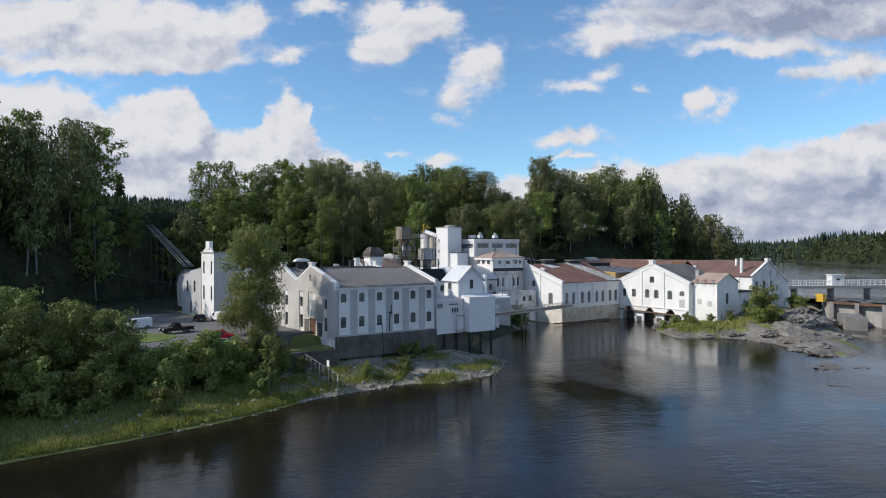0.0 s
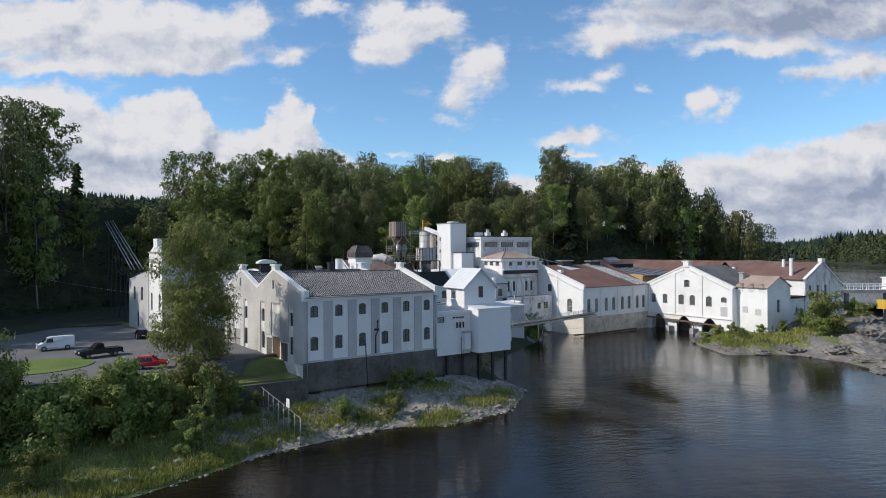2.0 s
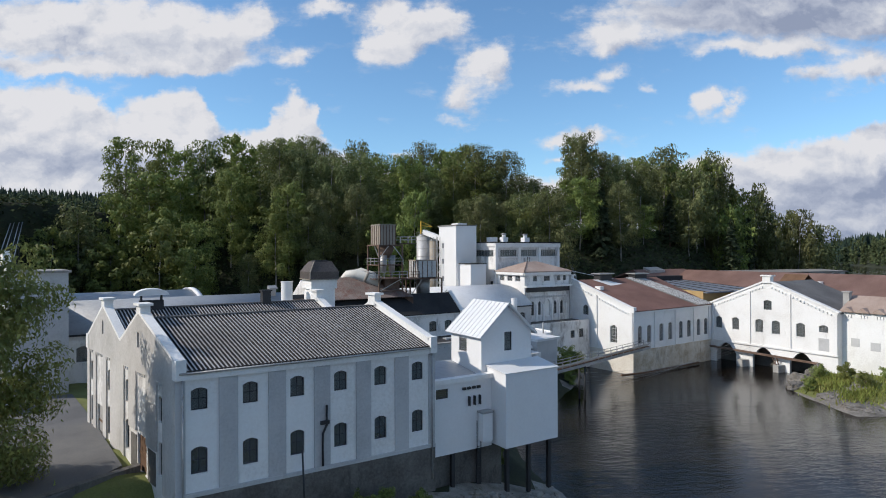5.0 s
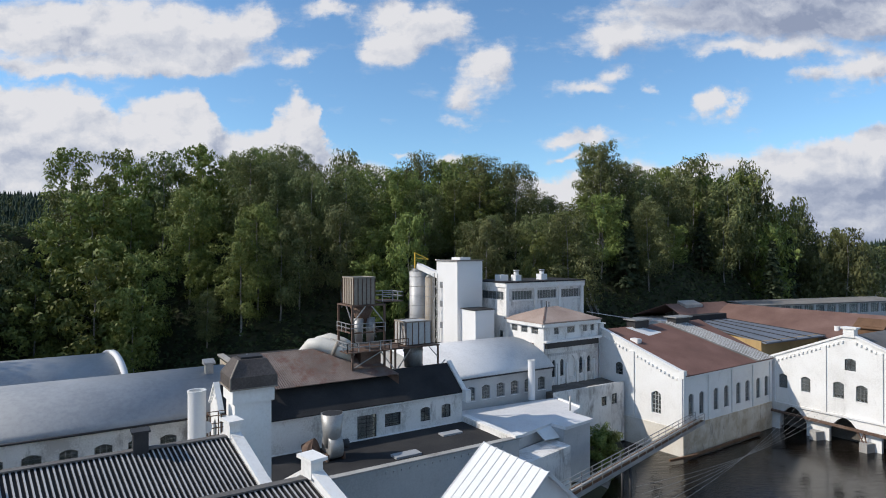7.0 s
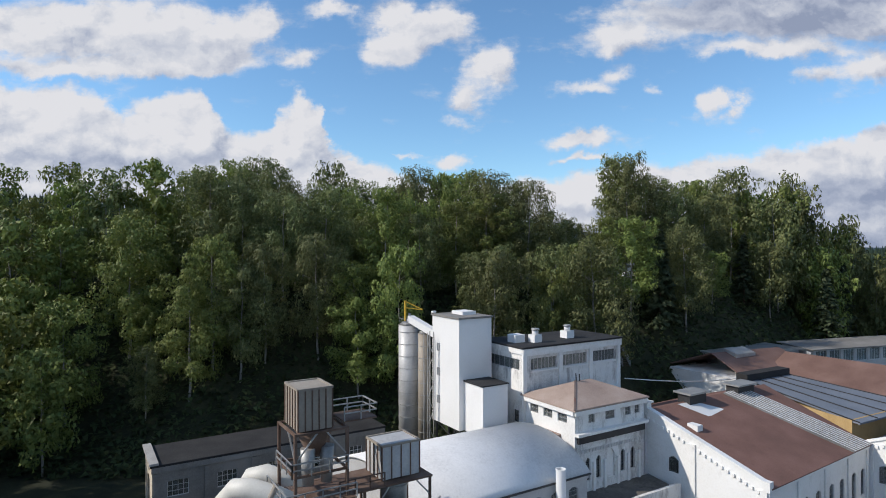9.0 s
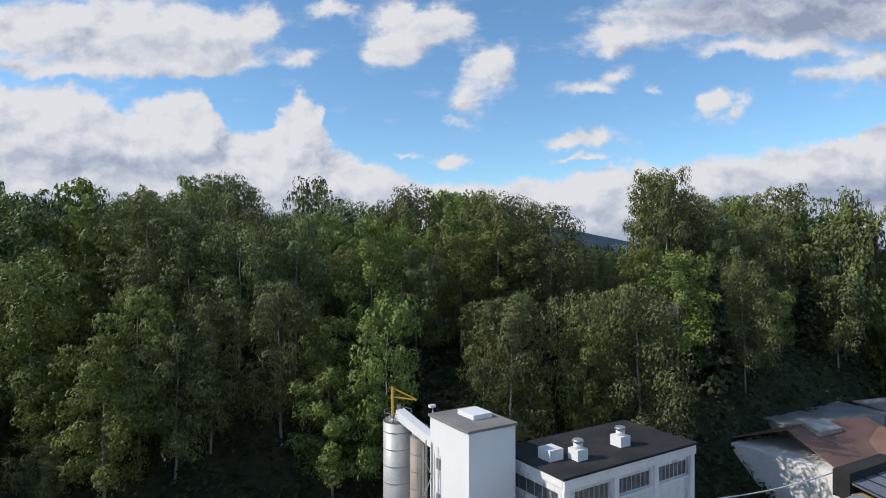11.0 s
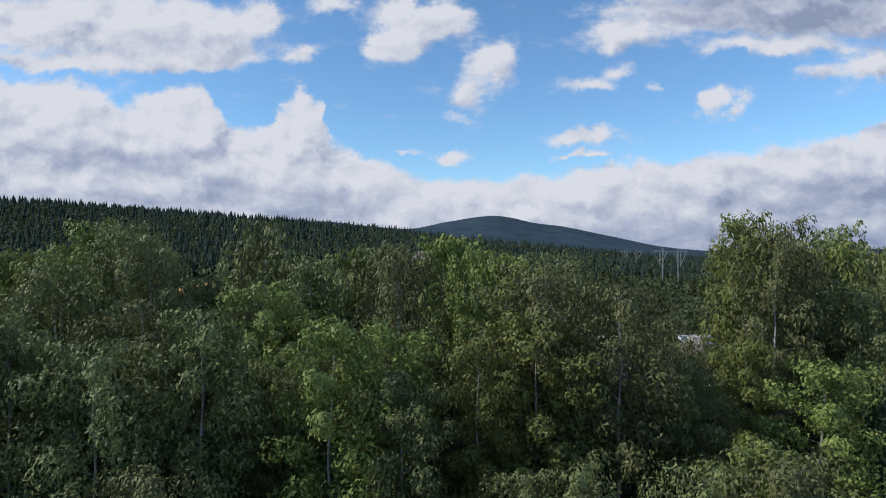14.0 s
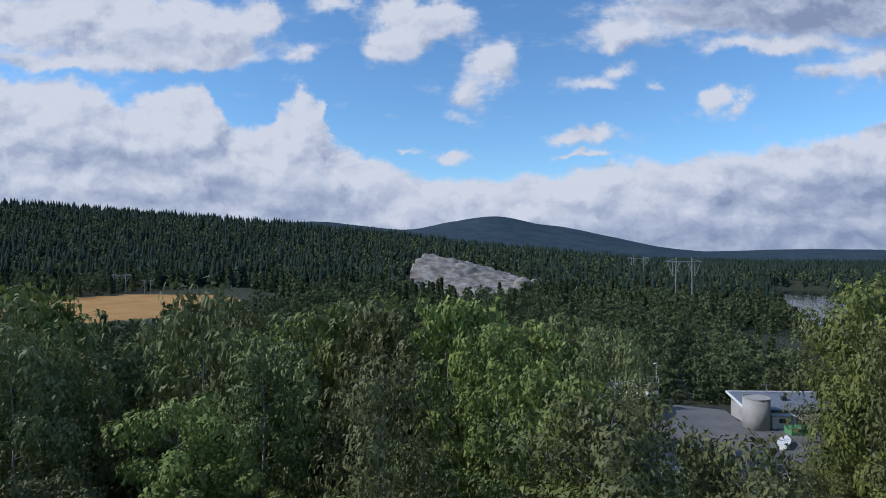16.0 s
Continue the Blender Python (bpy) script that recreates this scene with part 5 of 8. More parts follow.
# ---------- white tower, silos, block with strip windows ----------
def make_tower():
    b = thing("hoist_tower", (99, 149, 13), "tall plain white clad tower standing on steel legs", "tower")
    part("tower_body", box(96.75, 101.75, 146.4, 152.8, 13.7, 27.5), CLADDING, b)
    part("tower_roof", box(96.6, 101.9, 146.25, 152.95, 27.5, 27.72), OLD_GREY, b)
    part("roof_hatch", box(98.9, 101.0, 148.8, 151.4, 27.7, 28.15), CLADDING, b)
    for z in (16.2, 19.8, 23.0):
        part("slit_window", box(96.67, 96.77, 150.9, 151.6, z, z + 1.0), FRAME_GREY, b)
    part("low_body", box(97.5, 101.2, 142.4, 146.4, 13.7, 19.8), CLADDING, b)
    part("low_roof", box(97.35, 101.3, 142.25, 146.4, 19.8, 19.95), BLACK_FELT, b)
    part("louvre_box", box(100.9, 101.6, 143.2, 144.4, 14.6, 17.2), CLADDING, b)
    for x in (96.9, 98.8, 100.7):
        for y in (143.2, 147.6, 152.0):
            part("leg", box(x - .12, x + .12, y - .12, y + .12, 7.0, 13.7), DARK_STEEL, b)
    bars("brace", [((96.9, 143.2, 13.6), (98.8, 143.2, 12.4)), ((98.8, 143.2, 12.4), (100.7, 143.2, 13.6)), ((96.9, 147.6, 12.2), (96.9, 152, 13.6)), ((96.9, 143.2, 12.2), (96.9, 147.6, 13.6))], .12, DARK_STEEL, b)
    part("conveyor", box(-.5, .5, 0, 6.0, -.45, .45, m=look((97.2, 152.6, 25.0), (96.4, 158.6, 26.6)) @ pose(0, 0, 0, -90, 0, 0)), CLADDING, b, "sloping white conveyor casing")
    return b


make_tower()


def make_silo(x, y, z1, r, mat, label):
    b = thing("silo", (x, y, 7), label, "silo", "silos beside the tower")
    part("shell", tube((x, y, 9.5), (x, y, z1), r, r, 24), mat, b)
    part("top", tube((x, y, z1), (x, y, z1 + .5), r * 1.02, r * .5, 24), STEEL, b)
    for z in np.arange(11, z1, 1.7):
        part("hoop", ring_bm(x, y, float(z), r - .02, r + .04, .07, 24), STEEL, b)
    part("skirt", tube((x, y, 6.5), (x, y, 9.5), r * .9, r * .96, 20), CONCRETE, b)
    part("railing", railing([(x + r * math.cos(t), y + r * math.sin(t), z1 + .05) for t in (i * math.pi / 4 for i in range(9))], .9, 1.2, .025), STEEL, b)
    return b


make_silo(96.7, 159.2, 25.6, 1.5, PALE_STEEL, "slim weathered steel silo with hoops")
make_silo(97.6, 156.4, 24.6, .9, BEIGE_SHEET, "slim silo in faded beige sheet")
lat = thing("lattice_mast", (95.8, 152.0, 7), "light steel lattice between silo and tower", "steel frame")
for q in ((95.3, 151.6), (96.2, 151.6), (95.3, 152.6), (96.2, 152.6)):
    part("post", box(q[0] - .05, q[0] + .05, q[1] - .05, q[1] + .05, 7, 25.4), STEEL, lat)
part("lattice", beams([((95.3 if i % 2 else 96.2, 151.6, 8 + 1.8 * i), (96.2 if i % 2 else 95.3, 151.6, 9.8 + 1.8 * i)) for i in range(9)], .07), STEEL, lat)

dav = thing("davit_crane", (96.2, 159.4, 26), "yellow davit crane on the silo top", "crane")
part("mast", box(96.1, 96.3, 159.3, 159.5, 25.6, 29.0), YELLOW_PAINT, dav)
part("jib", beams([((96.2, 159.4, 28.0), (98.2, 158.0, 27.7)), ((96.2, 159.4, 28.9), (98.2, 158.0, 27.75))], .12), YELLOW_PAINT, dav)
part("hook_block", box(96.6, 96.9, 159.0, 159.3, 25.8, 27.2), STEEL, dav)
lmp = thing("roof_lamp", (98.6, 155.4, 25), "small floodlight on a pole beside the tower", "lamp")
part("pole", tube((98.6, 155.4, 24.4), (98.6, 155.4, 27.6), .06, n=8), STEEL, lmp)
part("lamp_head", box(98.2, 98.8, 155.2, 155.6, 27.5, 27.75), CLADDING, lmp)


def make_block():
    b = thing("office_block", (111, 146, 6), "white four-storey works block with strip windows and flat roof", "building")
    x0, x1, y0, y1, zt = 102.9, 120.0, 141.5, 150.0, 24.0
    w = Wall(b, (x0, y0), (x1, y0), WHITE_WORN)
    for i in range(3):
        w.window(3.4 + 5.35 * i, 21.2, 4.3, 1.5, 0, 7, 1, FRAME_WHITE)
    w.window(2.0, 12.5, 1.1, 1.6, 0, 2, 2, FRAME_GREY)
    w.build([(0, 6), (x1 - x0, 6), (x1 - x0, zt), (0, zt)])
    for s in (.15, 6.1, 11.45, 16.75):
        w.block(s - .3, s + .3, 12, zt - .9, -.01, .22, WHITE, "pier")
    w.block(-.15, x1 - x0 + .15, zt - .9, zt, -.01, .26, WHITE, "fascia")
    for i in range(3):
        w.block(1.2 + 5.35 * i, 5.6 + 5.35 * i, 21.0, 21.2, -.01, .2, WHITE, "sill_course")
    w = Wall(b, (x0, y1), (x0, y0), WHITE_WORN)
    w.window(4.6, 21.2, 6.4, 1.4, 0, 6, 1, FRAME_WHITE)
    w.window(7.2, 14.8, .9, 1.5, 0, 1, 2, FRAME_DARK)
    w.build([(0, 6), (y1 - y0, 6), (y1 - y0, zt), (0, zt)])
    w.block(0, y1 - y0, zt - .7, zt, -.01, .2, WHITE, "fascia")
    for p, q in (((x1, y0), (x1, y1)), ((x1, y1), (x0, y1))):
        ww = Wall(b, p, q, WHITE)
        ww.build([(0, 6), (ww.length, 6), (ww.length, zt), (0, zt)])
    part("roof", box(x0 - .3, x1 + .3, y0 - .35, y1 + .3, zt, zt + .22), BLACK_FELT, b, "dark felt flat roof")
    for x, y, s in ((105.0, 145.4, .8), (107.0, 144.0, .62), (113.2, 144.6, .66)):
        v = thing("roof_ventilator", (x, y, zt + .2), "white box ventilator with a round cap on the flat roof", "roof vent", "ventilators on the block")
        part("body", box(x - s, x + s, y - s, y + s, zt + .2, zt + 1.2), CLADDING, v)
        if s < .7:
            part("stack", tube((x, y, zt + 1.2), (x, y, zt + 1.75), .42, .42), CLADDING, v)
            part("cap", tube((x, y, zt + 1.8), (x, y, zt + 2.0), .58, .45), STEEL, v)
    return b


make_block()


def make_pavilion():
    b = thing("pavilion", (109, 137, 6), "white ornamented pavilion with a faded hipped roof and arched openings", "building")
    x0, x1, y0, y1, ze, zr = 103.2, 114.6, 133.0, 141.4, 18.3, 20.3
    w = Wall(b, (x0, y0), (x1, y0), WHITE_WORN)
    for s, ww in ((2.6, 1.0), (5.6, 1.6), (8.6, 1.0), (10.2, .9)):
        w.window(s, 16.6, ww, 1.0, .0, 2, 2, FRAME_GREY)
    for s in (2.0, 3.7, 7.7, 9.4):
        w.window(s, 10.2, .75, 2.6, .37, 2, 4, FRAME_DARK, .25)
    w.hole(5.7, 9.9, 1.3, 3.3, .65)
    w.build([(0, 6), (x1 - x0, 6), (x1 - x0, ze), (0, ze)])
    part("niche", box_mesh("niche", x0 + 4.95, x0 + 6.45, y0 + .25, y0 + .38, 9.8, 13.4, WHITE), None, b)
    for s in (1.1, 2.85, 4.6, 6.8, 8.55, 10.4):
        w.block(s - .18, s + .18, 8.4, 12.2, -.01, .22, WHITE, "buttress")
    w.dentils([(.8, 13.8), (10.8, 13.8)], .42, .24, .4)
    # dark block takes the place of the ledge's shadow
    w.block(.3, 11.2, 14.6, 15.5, -.6, .35, DARK_STEEL, "eaves_shadow_box", "dark strip added as the shade under the ledge")
    w.block(-.1, 11.5, 15.5, 15.8, -.01, .7, WHITE, "ledge", "broken white ledge")
    w.block(-.2, 11.6, 17.8, 18.3, -.01, .4, WHITE, "fascia")
    wq = Wall(b, (x0, y1), (x0, y0), WHITE)
    for s in (1.6, 4.0, 6.4):
        wq.window(s, 16.6, 1.5, 1.0, 0, 3, 2, FRAME_GREY)
    wq.build([(0, 6), (8.4, 6), (8.4, ze), (0, ze)])
    wq.block(-.1, 8.5, 17.8, 18.3, -.01, .4, WHITE, "fascia")
    wq.block(2.6, 6.2, 14.9, 15.2, -.01, .5, TAN_FELT, "hatch_cover", "tilted pale roof hatches")
    for p, q in (((x1, y0), (x1, y1)), ((x1, y1), (x0, y1))):
        ww = Wall(b, p, q, WHITE)
        ww.build([(0, 6), (ww.length, 6), (ww.length, ze), (0, ze)])
    bm = bmesh.new()
    o = .45
    c = [bm.verts.new(p) for p in ((x0 - o, y0 - o, ze), (x1 + o, y0 - o, ze), (x1 + o, y1 + o, ze), (x0 - o, y1 + o, ze))]
    e = [bm.verts.new(p) for p in ((x0 - o, y0 - o, ze + .2), (x1 + o, y0 - o, ze + .2), (x1 + o, y1 + o, ze + .2), (x0 - o, y1 + o, ze + .2))]
    r = [bm.verts.new(p) for p in ((x0 + 4.4, y0 + 4.4, zr), (x1 - 4.4, y0 + 4.4, zr))]
    bm.faces.new(c[::-1])
    for i in range(4):
        bm.faces.new((c[i], c[(i + 1) % 4], e[(i + 1) % 4], e[i]))
    bm.faces.new((e[0], e[1], r[1], r[0]))
    bm.faces.new((e[1], e[2], r[1]))
    bm.faces.new((e[2], e[3], r[0], r[1]))
    bm.faces.new((e[3], e[0], r[0]))
    part("roof", bm, TAN_FELT, b, "faded tan hipped roof")
    part("hip_flashing", beams([((x0 - o, y0 - o, ze + .24), (x0 + 4.4, y0 + 4.4, zr + .04))], .22, .06), RUST_TIN, b)
    part("roof_pipes", beams([((x0 + 4.6, y0 + 4.4, zr - .2), (x0 + 4.5, y0 + 4.4, zr + .9)), ((x0 + 5.0, y0 + 4.3, zr - .2), (x0 + 5.0, y0 + 4.3, zr + .8))], .1), DARK_STEEL, b)
    # terrace ledge below
    part("ledge_roof", prism([(101.5, 129.0), (114.5, 129.0), (115.4, 133.0), (101.5, 133.0)], 6.0, 9.0), STONE, b, "mossy dark ledge roof")
    lw = Wall(b, (101.0, 128.6), (115.6, 128.6), WHITE_WORN, .4)
    lw.window(10.2, 6.0, 1.1, 1.4, 0, 2, 2, FRAME_DARK)
    lw.window(12.4, 6.0, 1.2, 1.6, 0, 2, 2, FRAME_DARK)
    lw.build([(0, .2), (14.6, .2), (14.6, 9.2), (0, 9.2)])
    return b


make_pavilion()


def make_low_sheds():
    b = thing("flat_roofed_shed", (91, 124, 4), "low shed with pale stained flat roof and corner windows", "building")
    part("roof", prism([(82.2, 117.0), (92.5, 119.8), (92.8, 117.6), (98.2, 118.4), (98.0, 121.8), (100.6, 123.0), (101.4, 128.6), (82.2, 130.5)], 8.2, 8.55), VAULT_WHITE, b, "pale flat roof with soot and moss stains")
    part("wall", prism([(82.4, 117.4), (92.2, 120.1), (92.9, 118.0), (97.9, 118.7), (97.8, 122.0), (100.3, 123.2), (101.1, 128.5), (82.4, 130.4)], 1.0, 8.2), GREY_RENDER, b)
    part("window", box(93.2, 93.3, 118.2, 118.25, 4, 6), FRAME_DARK, b)
    part("roof_edge", beams([((101.4, 128.5, 8.62), (100.6, 123.0, 8.62))], .3, .2), WHITE, b)
    part("vent_pipe", tube((98.4, 122.6, 8.5), (98.4, 122.6, 10.4), .12, n=10), STEEL, b)
    part("small_roof", sheet([(89.6, 117.6, 7.6), (92.6, 118.4, 7.2), (92.6, 119.8, 8.3), (89.6, 119.0, 8.3)], .1), TIN_WHITE, b)
    part("sooty_wall", prism([(83, 114.2), (92.2, 116.2), (92.2, 119.6), (83, 117.4)], 1.2, 6.9), WHITE_WORN, b, "white wall with black soot stains")
    return b


make_low_sheds()
make_flue(97.9, 129.6, 8.6, 14.0, .5, "thin white flue in front of the vaulted hall")


# ---------- red-roofed hall in the water ----------
def make_red_hall():
    b = thing("riverside_hall", (129, 128, 0), "white hall with red-brown felt roof standing in the river", "building")
    sw, se, ne, nw = (116.9, 119.3), (141.6, 120.4), (141.6, 148.0), (114.2, 148.0)
    ry, ze, zr = 133.8, 11.4, 16.5
    w = Wall(b, sw, se, WHITE)
    for i, s in enumerate((2.0, 4.7, 8.4, 11.2, 14.6, 17.3, 20.6, 23.2)):
        w.window(s, 5.4, 1.25, 3.3, .3, 3, 5, FRAME_GREY)
    w.build([(0, -.5), (w.length, -.5), (w.length, ze), (0, ze)])
    for s in (.3, 6.5, 12.9, 19.0, 24.4):
        w.block(s - .3, s + .3, 4.4, ze - .3, -.01, .16, WHITE)
    w.block(-.1, w.length, -.4, 4.3, -.02, .14, OCHRE, "plinth", "water-stained ochre plinth")
    w.block(-.1, w.length, ze - .4, ze, -.01, .25, WHITE, "cornice")
    wl = Wall(b, nw, sw, WHITE)
    L = wl.length
    k = L / (148.0 - 119.3)
    pk = (148.0 - ry) * k
    wl.window(L - 4.2, 5.3, 1.55, 3.3, .45, 3, 5, FRAME_WHITE, sill=True)
    wl.window(L - 10.6, 5.2, 1.45, 3.1, .45, 2, 3, FRAME_GREY)
    wl.window(L - 10.6, 10.0, 1.3, 1.9, .35, 2, 3, FRAME_DARK)
    wl.build([(0, -.5), (L, -.5), (L, ze + .4), (pk, zr + .45), (0, ze + .4)], "tall white gable wall")
    for s in (L - .35, L - 8.2, pk):
        wl.block(s - .35, s + .35, 4.2, ze - .4 + (L - s) * .36, -.01, .2, WHITE)
    wl.block(0, L + .1, -.4, 3.9, -.02, .14, CREAM, "plinth", "stained cream plinth")
    wl.dentils([(pk + .4, zr - .55), (L - .6, ze - .5)], .62, .24, .3, .2)
    m = wl.frame_at(0, 0)
    part("coping", beams([(m @ Vector((0, .2, ze + .45)), m @ Vector((pk, .2, zr + .5))), (m @ Vector((pk, .2, zr + .5)), m @ Vector((L + .2, .2, ze + .45)))], .75, .24), WHITE, b)
    bm = bmesh.new()
    add_box(bm, pk - .6, pk + .6, -.2, .7, zr - .3, zr + .95, m)
    add_box(bm, pk - .85, pk + .85, -.35, .85, zr + .95, zr + 1.15, m)
    part("peak_cap", bm, WHITE, b)
    part("kneeler", box(L - .5, L + .3, -.2, .6, ze - .3, ze + .75, m=m), WHITE, b)
    for p, q in ((se, ne), (ne, nw)):
        ww = Wall(b, p, q, WHITE)
        ww.build([(0, -.5), (ww.length, -.5), (ww.length, ze), (0, ze)])
    x0, x1 = 117.2, 141.9
    part("roof", sheet([(x0, 118.95, ze + .05), (x1, 120.1, ze + .05), (x1, ry, zr), (115.8, ry, zr)], .16), RED_FELT, b, "red-brown felt roof slope")
    part("roof", sheet([(x1, 148.3, ze), (114.4, 148.3, ze), (115.8, ry, zr), (x1, ry, zr)], .16), RED_FELT, b)
    # troughs of the strip are a darker grey than its rib tops
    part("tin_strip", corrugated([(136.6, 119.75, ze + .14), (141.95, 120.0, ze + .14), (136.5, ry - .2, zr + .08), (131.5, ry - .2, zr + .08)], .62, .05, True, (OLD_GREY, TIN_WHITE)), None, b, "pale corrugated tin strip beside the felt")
    part("tin_patch", sheet([(124.0, 129.6, 15.05), (127.6, 131.0, 15.55), (124.6, 133.4, 16.45), (121.6, 133.4, 16.45)], .02), TIN_WHITE, b, "bare pale patch on the felt")
    part("vent_curb", box(123.2, 126.6, 132.8, 134.6, 16.2, 17.5), DARK_STEEL, b)
    part("vent_hood", box(122.8, 127.0, 132.4, 135.0, 17.5, 17.72), STEEL, b)
    part("vent_curb", box(133.8, 137.6, 132.8, 134.6, 16.2, 17.3), DARK_STEEL, b)
    part("vent_hood", box(133.4, 138.0, 132.4, 135.0, 17.3, 17.5), STEEL, b)
    part("roof_light", box(118.4, 119.4, 128.4, 129.8, 14.7, 15.4), CLADDING, b)
    part("timber_baulk", beams([((113.0, 118.6, .5), (118.2, 117.9, .5)), ((117, 118.4, .35), (136, 119.2, .35))], .3), BROWN_WOOD, b, "old timber fender at the water line")
    return b


make_red_hall()


# ---------- arched power house ----------
def make_arch_house():
    b = thing("power_house", (150, 109, 0), "white gabled power house over three water arches", "building")
    x, yn, ys, yp = 142.0, 120.6, 96.9, 109.0
    w = Wall(b, (x, yn), (x, ys), WHITE, .6)
    L = yn - ys
    pk = yn - yp
    for s, z, ww, h in ((1.9, 6.8, 1.35, 2.3), (5.4, 6.8, 1.4, 2.4), (10.1, 6.8, 1.5, 2.5), (13.2, 6.8, 1.5, 2.5), (17.6, 6.8, 1.5, 2.5), (21.4, 8.0, 1.5, 1.3)):
        w.window(s, z, ww, h, .3, 3, 4, FRAME_GREY, sill=True)
    w.window(11.7, 11.2, 1.5, 1.8, .2, 2, 2, FRAME_DARK)
    for s in (3.4, 10.9, 17.8):
        w.hole(s, -.6, 4.2, 4.6, 2.0)
    ze, zp = 11.6, 16.6
    w.build([(0, -.8), (L, -.8), (L, ze), (pk, zp), (0, ze)], "tall white gable facade")
    for s in (.35, 8.1, 15.6, L - .4):
        w.block(s - .35, s + .35, 4.4, ze - .2 + 4.6 * (1 - abs(s - pk) / pk), -.01, .2, WHITE)
    w.block(0, L, 4.1, 4.4, -.01, .25, WHITE, "string_course")
    w.block(20.6, 22.3, 4.8, 7.0, -.01, .03, GREY_RENDER, "blocked_window", "rendered-over window")
    w.dentils([(.8, ze - .3), (pk - .6, zp - .9)], .62, .26, .3, .22)
    w.dentils([(pk + .6, zp - .9), (L - .8, ze - .3)], .62, .26, .3, .22)
    m = w.frame_at(0, 0)
    part("coping", beams([(m @ Vector((-.2, .3, ze + .05)), m @ Vector((pk, .3, zp + .1))), (m @ Vector((pk, .3, zp + .1)), m @ Vector((L + .2, .3, ze + .05)))], .95, .3), WHITE, b)
    bm = bmesh.new()
    add_box(bm, pk - .75, pk + .75, -.25, .9, zp - .4, zp + .85, m)
    add_box(bm, pk - 1.05, pk + 1.05, -.4, 1.05, zp + .85, zp + 1.1, m)
    part("peak_cap", bm, WHITE, b)
    for p, q in (((x, ys), (x + 16, ys)), ((x + 16, ys), (x + 16, yn)), ((x + 16, yn), (x, yn))):
        ww = Wall(b, p, q, WHITE)
        ww.build([(0, -.8), (ww.length, -.8), (ww.length, ze - .1), (0, ze - .1)])
    part("roof", sheet([(x + .5, ys - .3, ze - .1), (x + 16.5, ys - .3, ze - .1), (x + 16.5, yp, zp - .2), (x + .5, yp, zp - .2)], .15), CORRUGATED, b, "grey roof slope")
    part("roof", sheet([(x + 16.5, yn + .3, ze - .1), (x + .5, yn + .3, ze - .1), (x + .5, yp, zp - .2), (x + 16.5, yp, zp - .2)], .15), CORRUGATED, b)
    part("arch_backing", box(x + 3, x + 3.3, ys, yn, -.8, 4.2), STONE, b)
    part("walkway_beam", beams([((141.4, 121, 3.0), (141.2, 99.5, 2.6))], .5, .35), RUST_STEEL, b, "rusty service beam across the arches")
    part("beam_props", beams([((141.0, 106.2, .2), (141.2, 106.8, 2.7)), ((141.0, 107.4, .2), (141.2, 106.8, 2.7)), ((141.0, 106.2, .3), (141.0, 107.6, 2.6))], .14), RUST_STEEL, b)
    for y in (113.4, 106.6):
        part("cutwater", prism([(141.9, y - .9), (141.9, y + .9), (140.4, y + .5), (140.4, y - .5)], -1, 1.3), CONCRETE, b)
    return b


make_arch_house()


def make_extension():
    b = thing("power_house_annexe", (148, 94, 2), "plain white extension with a tan gabled roof and small eyebrow gables", "building")
    x0, x1, y0, y1, ze, zr = 143.6, 153.4, 89.9, 97.0, 11.9, 14.2
    w = Wall(b, (x0, y1), (x0, y0), WHITE, .4)
    w.block(1.4, 2.7, 6.0, 7.4, -.01, .04, GREY_RENDER, "blocked_window", "rendered-over window")
    w.block(4.3, 5.7, 5.6, 7.0, -.01, .04, GREY_RENDER, "blocked_window", "rendered-over window")
    w.build([(0, .5), (7.1, .5), (7.1, ze), (6.4, ze), (5.6, ze + .6), (4.8, ze), (4.1, ze), (3.3, ze + .6), (2.5, ze), (1.7, ze), (.9, ze + .6), (.1, ze), (0, ze)])
    w.dentils([(.3, ze - .5), (1.6, ze - .5)], .4, .16, .5)
    w.dentils([(2.7, ze - .5), (4.0, ze - .5)], .4, .16, .5)
    w.dentils([(5.0, ze - .5), (6.3, ze - .5)], .4, .16, .5)
    s = Wall(b, (x0, y0), (x1, y0), WHITE, .4)
    s.window(4.6, 6.2, 1.3, 2.9, .2, 2, 4, FRAME_GREY)
    s.window(2.0, 2.6, .6, .9, 0, 1, 1, FRAME_DARK)
    s.build([(0, .5), (9.8, .5), (9.8, ze), (4.9, zr), (0, ze)])
    for p, q in (((x1, y0), (x1, y1)), ((x1, y1), (x0, y1))):
        ww = Wall(b, p, q, WHITE)
        ww.build([(0, .5), (ww.length, .5), (ww.length, ze), (0, ze)])
    gable_roof(b, x0, x1, y0, y1, ze + .1, zr + .15, "y", TAN_FELT, .3)
    for yy in (91.4, 93.7, 96.1):
        part("eyebrow_roof", prism([(143.1, yy - .95), (143.1, yy), (145.4, yy), (145.4, yy - .95)], ze - .1, [ze + .05, ze + .75, ze + .75, ze + .05]), TAN_FELT, b)
        part("eyebrow_roof", prism([(143.1, yy), (143.1, yy + .95), (145.4, yy + .95), (145.4, yy)], ze - .1, [ze + .75, ze + .05, ze + .05, ze + .75]), TAN_FELT, b)
    f = thing("chimney", (147.0, 97.6, 12), "short pale chimney stack at the roof junction", "chimney")
    part("stack", box(146.5, 147.5, 97.1, 98.1, 11, 14.9), CONCRETE, f)
    part("cap", box(146.35, 147.65, 96.95, 98.25, 14.9, 15.1), CONCRETE, f)
    return b


make_extension()


